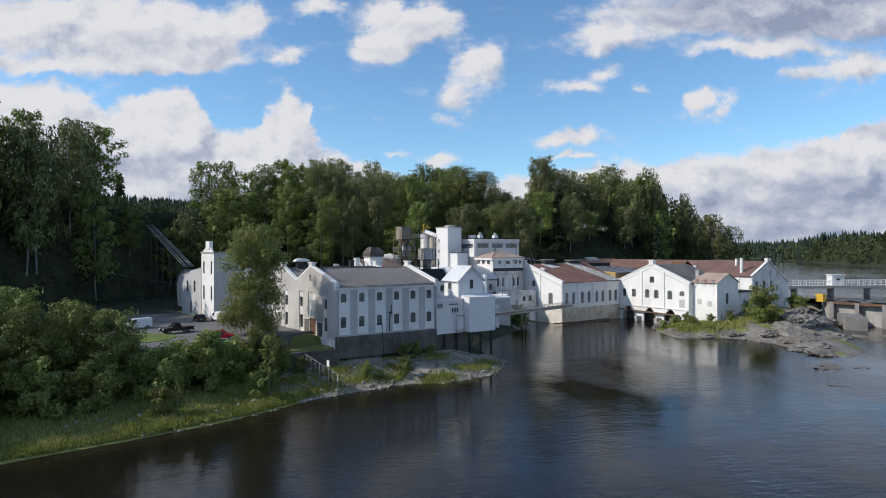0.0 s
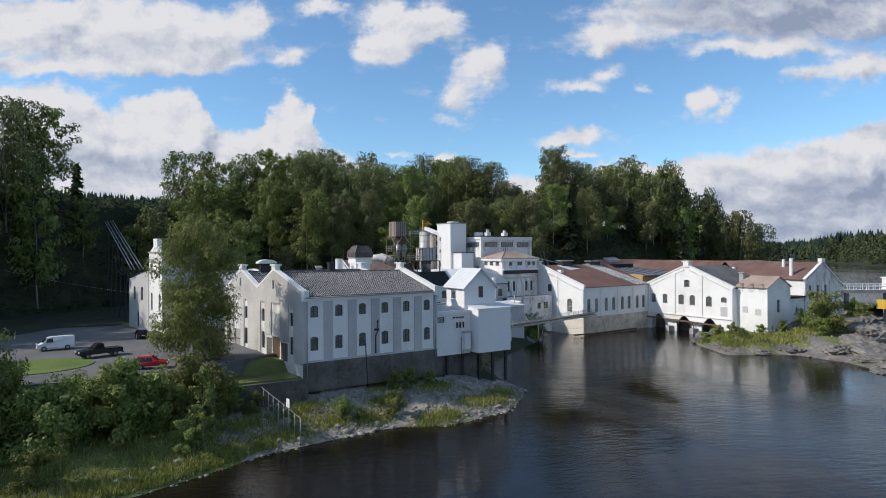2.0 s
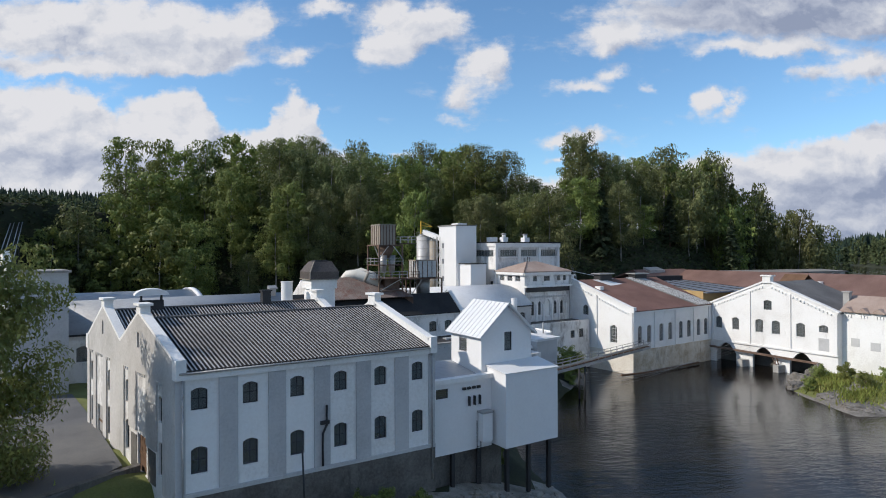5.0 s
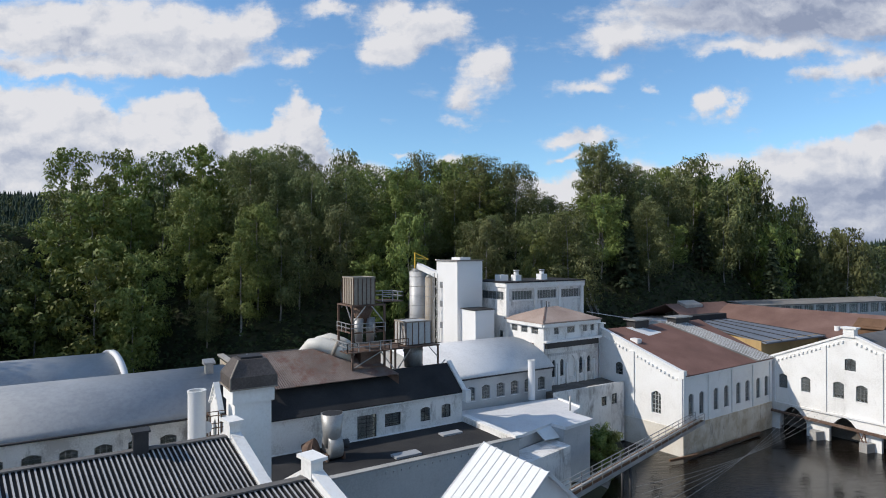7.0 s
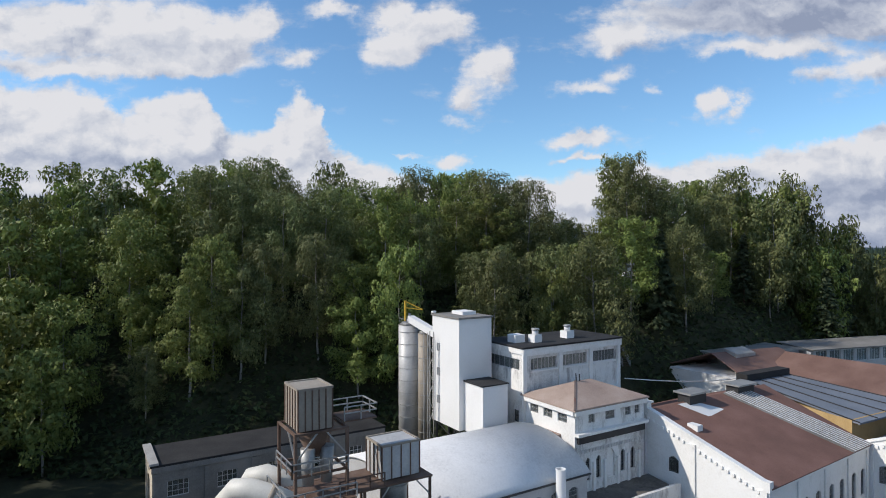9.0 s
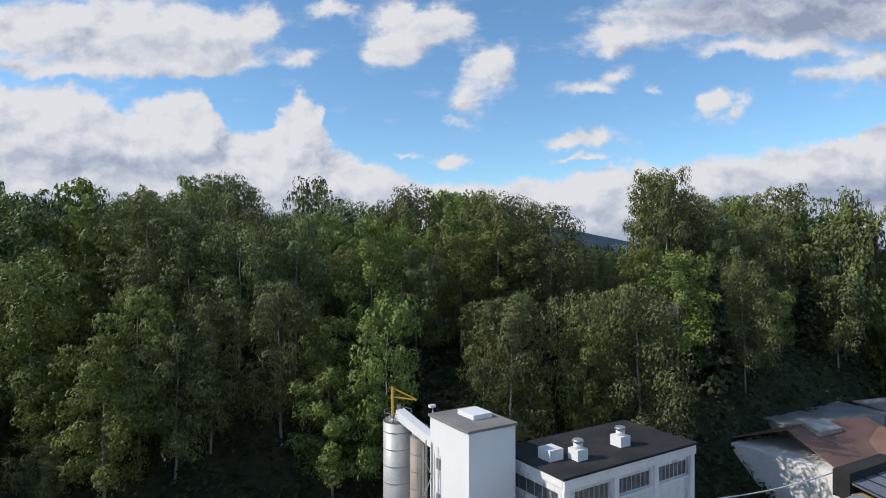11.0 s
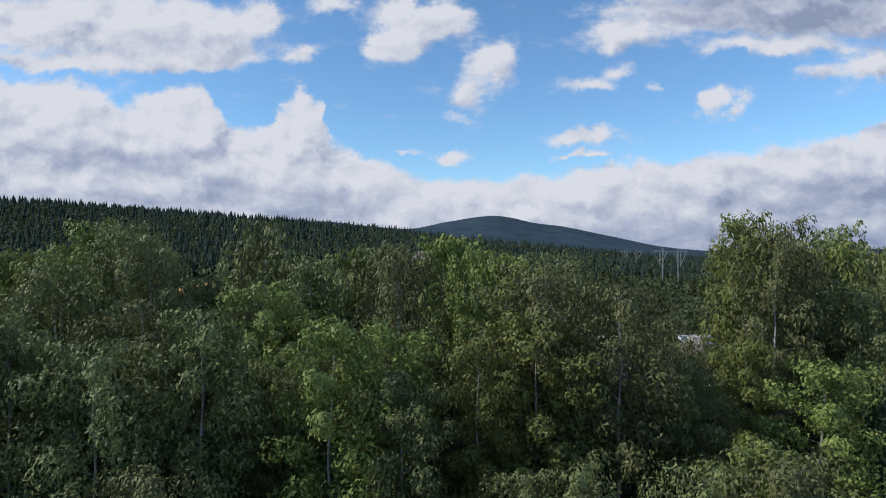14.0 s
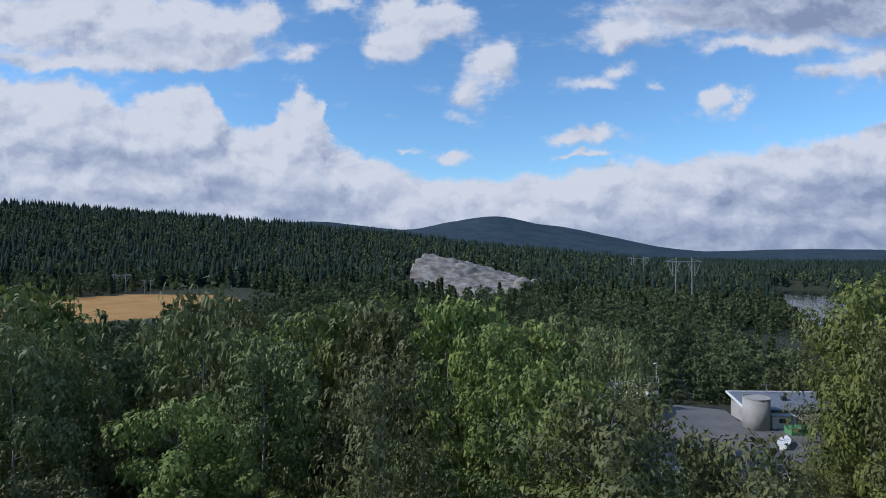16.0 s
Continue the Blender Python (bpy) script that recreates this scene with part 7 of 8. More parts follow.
def hill_trees(leaves, birch_leaf, aspen_leaf):
    """The kinds of the hill: birches, aspens, spruces, each with its share of leaves."""
    birches = [tree_kind("birch_tree", "tall birch with drooping olive-green leaves on the slope", "tree", G, broadleaf(10 + i, 21.5, r, leaves, birch_leaf, .2, 1.0, 34, .9, 1, pk), BARK, LEAF_YOUNG if i == 2 else LEAF)
               for i, (r, pk) in enumerate(SHAPES)]
    aspens = [tree_kind("aspen_tree", "leafy aspen with fresh green rounded crown", "tree", G, broadleaf(30 + i, 18, r, leaves * 6 // 7, aspen_leaf, .16, .4, 32, .95, 1, .55), BARK, LEAF_YOUNG)
              for i, r in enumerate((5.0, 4.3))]
    spruces = [tree_kind("spruce_tree", "dark spruce with layered drooping branches", "tree", G, conifer(50 + i, 21, r, leaves // 2, 1.0), PINE_BARK, NEEDLE) for i, r in enumerate((4.8, 4.2))]
    return birches, aspens, spruces


FULL, LIGHT = hill_trees(11500, .38, .36), hill_trees(3600, .68, .64)
SHRUB_G = "shrubs along the riverbank"
SHRUBS = [tree_kind("shrub", "dense green shrub growing on the riverbank", "shrub", SHRUB_G, broadleaf(70 + i, 5, r, 6400, .23, .03, .3, 30, 1.0, 4, .45), PINE_BARK, m)
          for i, (r, m) in enumerate(((2.3, LEAF_YOUNG), (1.9, LEAF_SHRUB), (2.6, LEAF_SHRUB)))]
BANK_TREES = [tree_kind("alder_tree", "bushy alder on the shaded riverbank", "tree", "trees along the riverbank", broadleaf(80 + i, 10, 3.4, 9000, .28, .05, .35, 36, 1.0, 2, .48), PINE_BARK, LEAF_YOUNG) for i in range(2)]
BIG_BIRCH = tree_kind("weeping_birch", "large weeping birch beside the white store", "tree", "", broadleaf(5, 18, 4.7, 34000, .29, .07, 1.0, 50, 1.0, 3, .42), BARK, LEAF_BIRCH)
SAPLING = tree_kind("sapling", "slender young birch with sparse pale leaves", "tree", "", broadleaf(6, 8, 1.2, 1700, .26, .15, .3, 18, .95, 1, .5), BARK, LEAF_YOUNG)

def keep_clear(x, y, u, v):
    """Where no forest tree stands: stair, inclined track, yard, fields, quarry."""
    if abs(u - 31.7) < 3.6 and 203 < v < 229 or abs(x - 22.6) < 4.5 and 135 < y < 212 or math.hypot((u + 96) / 16, (v - 196) / 10) < 1:
        return True
    if 170 < x < 240 and y < 160 - .27 * max(0, x - 184):
        return True
    side = (u + 2) / max(1, v - 186)
    if 246 < v < 330 and (.31 < side < .44 or .51 < side < .62) or math.hypot((u - 48) / 27, (v - 297) / 24) < 1:
        return True
    if math.hypot((u + 205) / 88, (v - 530) / 165) < 1 or abs(u + 20) < 34 and 345 < v < 462:
        return True
    return math.hypot((u - 10) / 68, (v - 765) / 135) < 1


def wood_depth(u):
    return float(np.interp(u, (-180, -110, -88, -50, 90, 126), (40, 60, 84, 104, 104, 60)))


def canopy_top(u, v, foot):
    """Height above the water to which the treetops reach."""
    d = v - foot
    if u < -60 and v < 135:
        return float(np.interp(u, (-72, -66, -60), (51, 43, 34))) + min(6, .25 * max(0, d))
    if u < -86:
        if u > -.565 * v - 1:
            return 20 + .1 * v
        return float(np.interp(d, (0, 12, 24), (42, 52, 57)))
    top = float(np.interp(d, (0, 10, 22, 40, 75, 110), (33 if u > 35 else 28, 36, 46, 57.5, 58.5, 50))) + (3 if u > 37 and d > 20 else 0)
    top = min(top, float(np.interp(u, (-86, -80, -65, -52, 10, 17, 22, 33, 38, 92, 105, 119, 126), (41, 48, 52, 59, 59, 52, 43, 43, 61, 61, 54, 39, 30))))
    side = (u + 2) / max(1, v - 186)
    if .29 < side < .64 and v > 222:
        top = min(top, 62.5 - (.21 if .44 < side < .51 else .37) * (v - 186))
    return top


def forest():
    rng = np.random.default_rng(7)
    step = 8.2
    for u in np.arange(-178, 126, step):
        foot = float(np.interp(u, FOOT[0], FOOT[1]))
        for v in np.arange(foot + 2.5, foot + wood_depth(u), step):
            uu, vv = u + rng.uniform(-3.4, 3.4), v + rng.uniform(-3.4, 3.4)
            x, y = xy_of(uu, vv)
            r, g = rng.uniform(), float(ground_height(x, y))
            tall = canopy_top(uu, vv, foot) + (rng.uniform(-5, 1.5) if rng.uniform() < .55 else rng.uniform(-14, -3)) - g
            turn, wide = rng.uniform(0, 6.28), rng.uniform(.86, 1.1)
            if keep_clear(x, y, uu, vv) or tall < 5 or vv - foot < 11 and -44 < uu < 110 or vv - foot > 34 and wide > 1.05:
                continue
            birches, aspens, spruces = FULL if -58 < uu < 66 and 6 < vv - foot < 66 else LIGHT
            kinds, h = (spruces, 25.5) if r < (.05 if uu < 45 else .16) else (aspens, 18.5) if r < (.36 if uu > -46 else .75) else (birches, 22.0)
            k = kinds[rng.integers(len(kinds))]
            s = float(np.clip(tall / h, .35, 1.12)) * wide
            plant(k, x, y, s, turn, tall / h / s)
    # birches on the near side of the treatment yard
    for u, v, top in ((31, 241, 43), (26, 236, 43.5), (36, 246, 40.5), (22, 243, 44)):
        x, y = xy_of(u, v)
        g = float(ground_height(x, y))
        plant(FULL[0][int(v) % 4], x, y, (top - g) / 23, u * v, 1.05)
    # two tall birches apart on the left slope
    for u, v, top in ((-85.6, 232, 57), (-85.6, 212, 53.5)):
        x, y = xy_of(u, v)
        plant(LIGHT[0][2], x, y, 1.1, u * v, (top - float(ground_height(x, y))) / 24.2)


def far_woods():
    """The woods beyond the crest: leaf crowns, then coarser crowns and small conifers to the ridges, each as one mesh."""
    rng = np.random.default_rng(11)
    crowns = [broadleaf(100 + i, 16, 4.4, 620, 1.15, .08, .4, 18, 1.1, 1, .5)[1] for i in range(4)] + [conifer(120 + i, 17, 2.6, 420, 1.6)[1] for i in range(2)]
    V, F, n = [], [], 0
    us, vs = np.meshgrid(np.arange(-330, 440, 10.4), np.arange(150, 520, 10.4))
    for u, v in zip(us.ravel(), vs.ravel()):
        u, v = u + rng.uniform(-3.6, 3.6), v + rng.uniform(-3.6, 3.6)
        foot = float(np.interp(u, FOOT[0], FOOT[1]))
        if v < foot + (wood_depth(u) if -178 < u < 126 else 3) or abs(u) > .82 * v + 30:
            continue
        x, y = xy_of(u, v)
        if keep_clear(x, y, u, v):
            continue
        z = float(ground_height(x, y))
        if z < 6.9 and x > 150:
            continue
        c, f = crowns[rng.integers(4) if rng.uniform() < .86 else 4 + rng.integers(2)]
        a, s = rng.uniform(0, 6.28), rng.uniform(.6, 1.05) * (float(np.interp(u / v, (.47, .64), (.2, .8))) if u > 115 else 1)
        ca, sa = math.cos(a) * s, math.sin(a) * s
        V.append(np.stack([c[:, 0] * ca - c[:, 1] * sa + x, c[:, 0] * sa + c[:, 1] * ca + y, c[:, 2] * s + z], 1))
        F.append(f + n)
        n += len(c)
    crowns = [broadleaf(140 + i, 15, 4.4, 230, 1.9, .05, .3, 14, 1.15, 1, .5)[1] for i in range(4)] + [conifer(160 + i, 19, 3.0, 260, 2.2)[1] for i in range(2)]
    us, vs = np.meshgrid(np.arange(-420, 590, 11.6), np.arange(520, 760, 11.6))
    for u, v in zip(us.ravel(), vs.ravel()):
        u, v = u + rng.uniform(-4.5, 4.5), v + rng.uniform(-4.5, 4.5)
        x, y = xy_of(u, v)
        z = float(ground_height(x, y))
        if keep_clear(x, y, u, v) or u < -.80 * (v - 150) - 30 or u > .80 * v or z < 6.9 and x > 150:
            continue
        c, f = crowns[rng.integers(4) if rng.uniform() < .7 else 4 + rng.integers(2)]
        a, s = rng.uniform(0, 6.28), rng.uniform(.55, 1.1)
        ca, sa = math.cos(a) * s, math.sin(a) * s
        V.append(np.stack([c[:, 0] * ca - c[:, 1] * sa + x, c[:, 0] * sa + c[:, 1] * ca + y, c[:, 2] * s + z], 1))
        F.append(f + n)
        n += len(c)
    me = fast_mesh("woods", np.concatenate(V), np.concatenate(F), LEAF_FAR)
    tagged(new("woods", me), "mixed woodland of birch and spruce beyond the crest", "woods", kind="stuff")

    def spots(n, v0, v1, power):
        v = v0 + (v1 - v0) * rng.uniform(0, 1, n) ** power
        u = rng.uniform(-1, 1, n) * (.84 * v)
        x, y = xy_of(u, v)
        z = ground_height(x, y)
        ok = ~((x > 190) & (z < 6.9)) & (np.hypot((u + 218) / 90, (v - 545) / 110) > 1) & (np.hypot((u - 10) / (66 + .1 * np.maximum(0, 760 - v)), (v - 765) / 130) > 1) & (np.hypot((u + 20) / 40, (v - 430) / 45) > 1)
        return x[ok], y[ok], z[ok], v[ok]

    # coarse leafy crowns of the plain
    x, y, z, v = spots(8000, 740, 1150, 1.1)
    n, m = len(x), 12
    h, r = rng.uniform(8, 17, n), rng.uniform(2.0, 4.2, n)
    t = rng.uniform(.1, 1, (n, m)) ** .8
    sharp = rng.uniform(.55, 1.0, (n, 1))
    az = rng.uniform(0, 6.28, (n, m))
    rr = r[:, None] * (1 - t ** (1 + 2 * (1 - sharp))) ** .6 * rng.uniform(.6, 1, (n, m))
    c = np.stack([x[:, None] + rr * np.cos(az), y[:, None] + rr * np.sin(az), z[:, None] + t * h[:, None]], -1).reshape(-1, 3)
    nr = np.stack([np.cos(az), np.sin(az), .6 + 0 * az], -1).reshape(-1, 3)
    cv, cf = cards(rng, c, 3.3, nr, .3, .8)
    tagged(new("plain_woods", fast_mesh("plain_woods", cv, cf, LEAF_FAR)), "mixed forest covering the valley floor", "woods", kind="stuff")
    # conifers to the far ridges
    x, y, z, v = spots(14000, 700, 2300, 1.25)
    n = len(x)
    h, r = rng.uniform(10, 25, n), rng.uniform(1.9, 3.9, n) * (1 + v / 2600)
    V, F = [], []
    k = 5
    ang = rng.uniform(0, 6.28, n)
    base = 0
    for lo, rad, hi in ((.02, 1.0, .55), (.30, .8, .8), (.58, .5, 1.0)):
        ring = [np.stack([x + np.cos(ang + 2 * np.pi * i / k) * r * rad * rng.uniform(.6, 1.3, n), y + np.sin(ang + 2 * np.pi * i / k) * r * rad * rng.uniform(.6, 1.3, n), z + h * lo + rng.normal(0, .8, n)], 1) for i in range(k)]
        tip = np.stack([x + rng.normal(0, .5, n), y + rng.normal(0, .5, n), z + h * hi], 1)
        idx = base + np.arange(n)[:, None] * (k + 1)
        for i in range(k):
            F.append(np.concatenate([idx + i, idx + (i + 1) % k, idx + k], 1))
        V.append(np.stack(ring + [tip], 1).reshape(-1, 3))
        base += n * (k + 1)
    me = fast_mesh("far_woods", np.concatenate(V), np.concatenate(F), NEEDLE_FAR)
    tagged(new("far_woods", me), "dark conifer forest covering the far ridges", "woods", kind="stuff")


forest()
far_woods()


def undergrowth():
    """Leaf cards added under the slope's trees; their dark green stands for crown shade."""
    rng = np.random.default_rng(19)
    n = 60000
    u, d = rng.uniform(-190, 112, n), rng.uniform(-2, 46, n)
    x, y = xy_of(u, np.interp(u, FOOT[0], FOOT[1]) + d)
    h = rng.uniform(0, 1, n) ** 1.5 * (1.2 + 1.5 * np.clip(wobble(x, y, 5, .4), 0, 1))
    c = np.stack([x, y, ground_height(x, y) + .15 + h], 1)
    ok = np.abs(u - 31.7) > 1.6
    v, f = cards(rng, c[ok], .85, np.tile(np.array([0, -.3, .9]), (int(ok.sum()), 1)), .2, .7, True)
    tagged(new("undergrowth", fast_mesh("undergrowth", v, f, SHADE_LEAVES)), "leaf cards on the slope, dark green for shade under the trees", "undergrowth", kind="stuff")


undergrowth()

# bank vegetation
plant(BIG_BIRCH, 25.9, 96.0, 1.0, .4, 1.0)
plant(SAPLING, 25.6, 83.4, 1.0, 1.2)
plant(SAPLING, 12.2, 78.2, .55, 2.2)
plant(SAPLING, 24.0, 80.6, 1.05, 3.2)
plant(SHRUBS[1], 45.6, 81.4, .62, 1.1)
for i, (x, y, s) in enumerate(((17.9, 86.2, 1.15), (24.2, 87.6, 1.15), (21.6, 85.4, .8), (17.0, 85.6, 1.2), (14.4, 88.2, .9), (19.6, 88.8, .75), (11.2, 84.6, 1.1), (8.0, 87.6, 1.15), (27.8, 87.2, .7), (30.6, 86.6, .5),
                                 (3.4, 83.0, 1.0), (-2.4, 82.0, 1.1), (22.4, 80.6, .55), (10.2, 78.0, .5), (39.6, 82.6, .52), (41.4, 81.8, .3), (48.5, 86.8, .55), (50.8, 87.0, .5), (53.5, 86.2, .4),
                                 (103.6, 122.6, .95), (105.6, 123.0, .8), (101.6, 119.6, .45), (147.2, 80.0, 1.75), (150.0, 81.5, .9), (144.6, 79.2, .7), (134.6, 92.4, .6), (131.8, 88.8, .45), (138.0, 88.2, .5),
                                 (146.0, 87.8, .5), (152.6, 86.2, .8), (158.4, 85.4, .7), (128.4, 95.0, .45), (136.2, 97.0, .5), (170.0, 82.0, .8), (175.0, 86.0, .9), (66.5, 93.6, .5))):
    plant(SHRUBS[(i * 2 + i // 3) % 3 if x < 100 else (i % 3)], x, y, s * (1.25 if x < 26 else 1), i * 1.7)
for i, (x, y, s) in enumerate(((5.6, 87.0, 1.0), (1.4, 88.4, 1.15), (-3.6, 86.4, 1.1), (-7.8, 88.6, 1.2), (-12.0, 85.0, 1.15), (-16.5, 89.0, 1.25), (-21, 84.6, 1.2), (-9.0, 81.0, .9), (-26, 88, 1.3),
                                 (-18, 80, 1.0), (-31, 82, 1.2), (1.0, 92.6, 1.05), (-5.2, 94.0, 1.1), (-12.5, 95.5, 1.2), (-20, 97, 1.3), (-28, 96, 1.3), (6.8, 91.6, .7))):
    plant(BANK_TREES[i % 2], x, y, s, i * 2.1, 1.1)


def blades(rng, n, pick, size, wide=.16):
    """Grass blades: thin upright triangles."""
    xs, ys = pick(rng, n)
    z = ground_height(xs, ys)
    a = rng.uniform(0, 6.28, len(xs))
    h = size * rng.uniform(.5, 1.4, len(xs))
    w = size * wide
    lean = rng.normal(0, .35, (len(xs), 2)) * h[:, None]
    p0 = np.stack([xs - np.cos(a) * w, ys - np.sin(a) * w, z - .05], 1)
    p1 = np.stack([xs + np.cos(a) * w, ys + np.sin(a) * w, z - .05], 1)
    p2 = np.stack([xs + lean[:, 0], ys + lean[:, 1], z + h], 1)
    return np.stack([p0, p1, p2], 1).reshape(-1, 3), np.arange(3 * len(xs)).reshape(-1, 3)


def shore_grass():
    rng = np.random.default_rng(3)

    def strip(rng, n):
        t = rng.uniform(-30, 31, n)
        sh = np.interp(t, [p[0] for p in SHORE_WEST[:9]], [p[1] for p in SHORE_WEST[:9]])
        d = np.abs(rng.normal(0, 1.7, n)) * np.where(rng.uniform(size=n) < .75, 1, 3.4) + .3
        return t, sh + d

    def gravel_tufts(rng, n):
        cx = np.array([48.5, 51, 57, 43, 38, 34, 60, 33, 46, 54, 63, 36, 29])
        cy = np.array([78.6, 78.2, 80.6, 81.5, 82.2, 84, 80.4, 81, 84.5, 85.5, 82.8, 86, 84.5])
        k = rng.integers(0, len(cx), n)
        return cx[k] + rng.normal(0, 1.3, n), cy[k] + rng.normal(0, .8, n)

    def isle(rng, n):
        cx = np.array([128, 131, 134, 139, 146, 152, 158, 136, 142, 164])
        cy = np.array([88, 93, 85, 83, 84, 78, 82, 96, 88, 84])
        k = rng.integers(0, len(cx), n)
        return cx[k] + rng.normal(0, 1.8, n), cy[k] + rng.normal(0, 1.6, n)

    def meadow(rng, n):
        return rng.uniform(-25, 27, n), rng.uniform(76, 90, n)

    V, F, k = [], [], 0
    for pick, n, s in ((strip, 15000, .5), (gravel_tufts, 8000, .5), (isle, 6000, .7), (meadow, 11000, .32)):
        v, f = blades(rng, n, pick, s)
        V.append(v)
        F.append(f + k)
        k += len(v)
    tagged(new("bank_grass", fast_mesh("bank_grass", np.concatenate(V), np.concatenate(F), REED)), "tall yellow-green grass along the water's edge", "grass", kind="stuff")


shore_grass()


def rock_mesh(seed, sub=4, flat=.55):
    bm = bmesh.new()
    bmesh.ops.create_icosphere(bm, subdivisions=sub, radius=1)
    off = Vector((seed * 3.1, seed * 1.7, seed * .9))
    for v in bm.verts:
        n = v.co.normalized()
        k = 1 + .38 * noise.noise(n * 1.3 + off) + .26 * noise.noise(n * 3.1 + off) + .16 * noise.noise(n * 7.3 + off) - .12 * abs(noise.noise(n * 4.6 - off))
        v.co = Vector((n.x * k, n.y * k, n.z * k * flat))
    me = bpy.data.meshes.new("rock")
    bm.to_mesh(me)
    bm.free()
    me.materials.append(ROCK)
    return me


ROCKS = [rock_mesh(i) for i in range(5)]


def rocks():
    rng = np.random.default_rng(21)
    spots = [(111.5, 50.6, 3.0, .45), (114.6, 48.6, 3.6, .4), (118.0, 46.6, 2.6, .35), (99.5, 43.2, 2.8, .28), (102.5, 41.2, 2.0, .25), (126, 56, 3.6, .9), (130, 60, 4.0, 1.1), (127, 62, 3.0, .8),
             (133, 65, 4.5, 1.5), (138, 68, 5.0, 1.9), (136, 73, 4.0, 1.6), (142, 70, 5.0, 2.2), (148, 72, 5.5, 2.6), (154, 74, 5, 3.0), (160, 75, 5, 2.6), (145, 64, 3.5, 1.0), (152, 66, 3.6, 1.3),
             (134, 79, 3.0, 1.2), (128, 83, 3.0, 1.0), (124, 86, 2.4, .9), (127, 91, 2.2, 1.0), (131, 98, 2.4, 1.4), (135, 99.5, 2.0, 2.0), (138.5, 99.5, 1.8, 2.4), (165, 80, 4, 2.6), (170, 76, 4, 2.2),
             (158, 62, 2.6, .5), (165, 60, 2.2, .45), (140, 99.2, 1.6, 2.9)]
    for x, y, r, h in spots:
        ob = new("boulder", ROCKS[int(rng.integers(5))])
        g = max(-.3, float(ground_height(x, y)) - .5)
        ob.matrix_basis = Matrix.LocRotScale((x, y, g + h * .1), Euler((rng.uniform(-.15, .15), rng.uniform(-.15, .15), rng.uniform(0, 6.28))), (r, r * rng.uniform(.55, .85), h * 1.5))
        tagged(ob, "grey water-worn bedrock boulder at the river's edge", "rock", "boulders of the islet")
    # loose stones on the gravel bank
    V, F, k = [], [], 0
    shapes = []
    for i in range(4):
        bm = bmesh.new()
        bmesh.ops.create_icosphere(bm, subdivisions=1, radius=1)
        vv = np.array([v.co * (1 + .35 * noise.noise(v.co * 1.7 + Vector((i, 0, 0)))) for v in bm.verts])
        ff = np.array([[v.index for v in f.verts] for f in bm.faces])
        bm.free()
        shapes.append((vv, ff))
    for i in range(5200):
        if i < 4300:
            x, y = rng.uniform(27, 69), rng.uniform(76.5, 88)
        else:
            x, y = rng.uniform(0, 26), rng.uniform(73, 79)
        if i > 4800:
            x, y = rng.uniform(120, 160), rng.uniform(62, 98)
        g = float(ground_height(x, y))
        if g < -.1 or g > 3.6:
            continue
        s = rng.exponential(.075) + .045
        vv, ff = shapes[i % 4]
        a = rng.uniform(0, 6.28)
        rot = np.array([[math.cos(a), -math.sin(a), 0], [math.sin(a), math.cos(a), 0], [0, 0, .6]])
        V.append((vv * s) @ rot.T + np.array([x, y, g + s * .15]))
        F.append(ff + k)
        k += len(vv)
    tagged(new("loose_stones", fast_mesh("loose_stones", np.concatenate(V), np.concatenate(F), GRAVEL)), "loose grey stones scattered over the gravel bank", "stones", kind="stuff")


rocks()


# ---------- yard, cars, fence ----------
def slab(name, plan, z0, z1, mat, label, category="pavement"):
    bm = prism(plan, z0, z1)
    ob = part(name, bm, mat, None)
    return tagged(ob, label, category, kind="structure")


slab("pavement", [(5, 92.5), (14, 91), (22, 89.8), (30.5, 92.5), (34.5, 96.5), (33.0, 112), (31.5, 124), (24, 124), (22, 140), (12, 143), (2, 132), (-4, 118), (0, 104)], 5.5, 7.02, ASPHALT, "worn grey asphalt yard beside the works")


def lawn_plan():
    return [(9.4 + 6.2 * math.cos(t), 102.6 + 5.2 * math.sin(t)) for t in (i * math.pi / 12 for i in range(24))]


slab("lawn", lawn_plan(), 6.5, 7.10, LAWN, "mown oval lawn in the yard", "lawn")
slab("retaining_wall", [(22.5, 88.6), (37.2, 87.6), (37.2, 88.2), (22.5, 89.3)], .5, 5.0, STONE, "dark stone retaining wall below the yard", "wall")
slab("grass_ledge", [(22.5, 89.3), (36.6, 88.3), (36.0, 92.6), (31.0, 93.2), (26, 91.0)], 3.0, 5.2, GRASS, "sloping grass ledge below the yard", "ground")
slab("yard_edge", [(29.0, 92.3), (35.6, 95.6), (35.5, 96.2), (28.8, 92.9)], 4.5, 7.12, STONE, "stone edge of the yard ramp", "wall")
st = thing("entrance_steps", (35.0, 94.4, 5.2), "short concrete steps at the gable wall", "steps")
for i in range(4):
    part("step", box(33.4, 35.6, 93.0 + .34 * i, 93.36 + .34 * i, 4.8, 5.35 + .36 * i), CONCRETE, st)


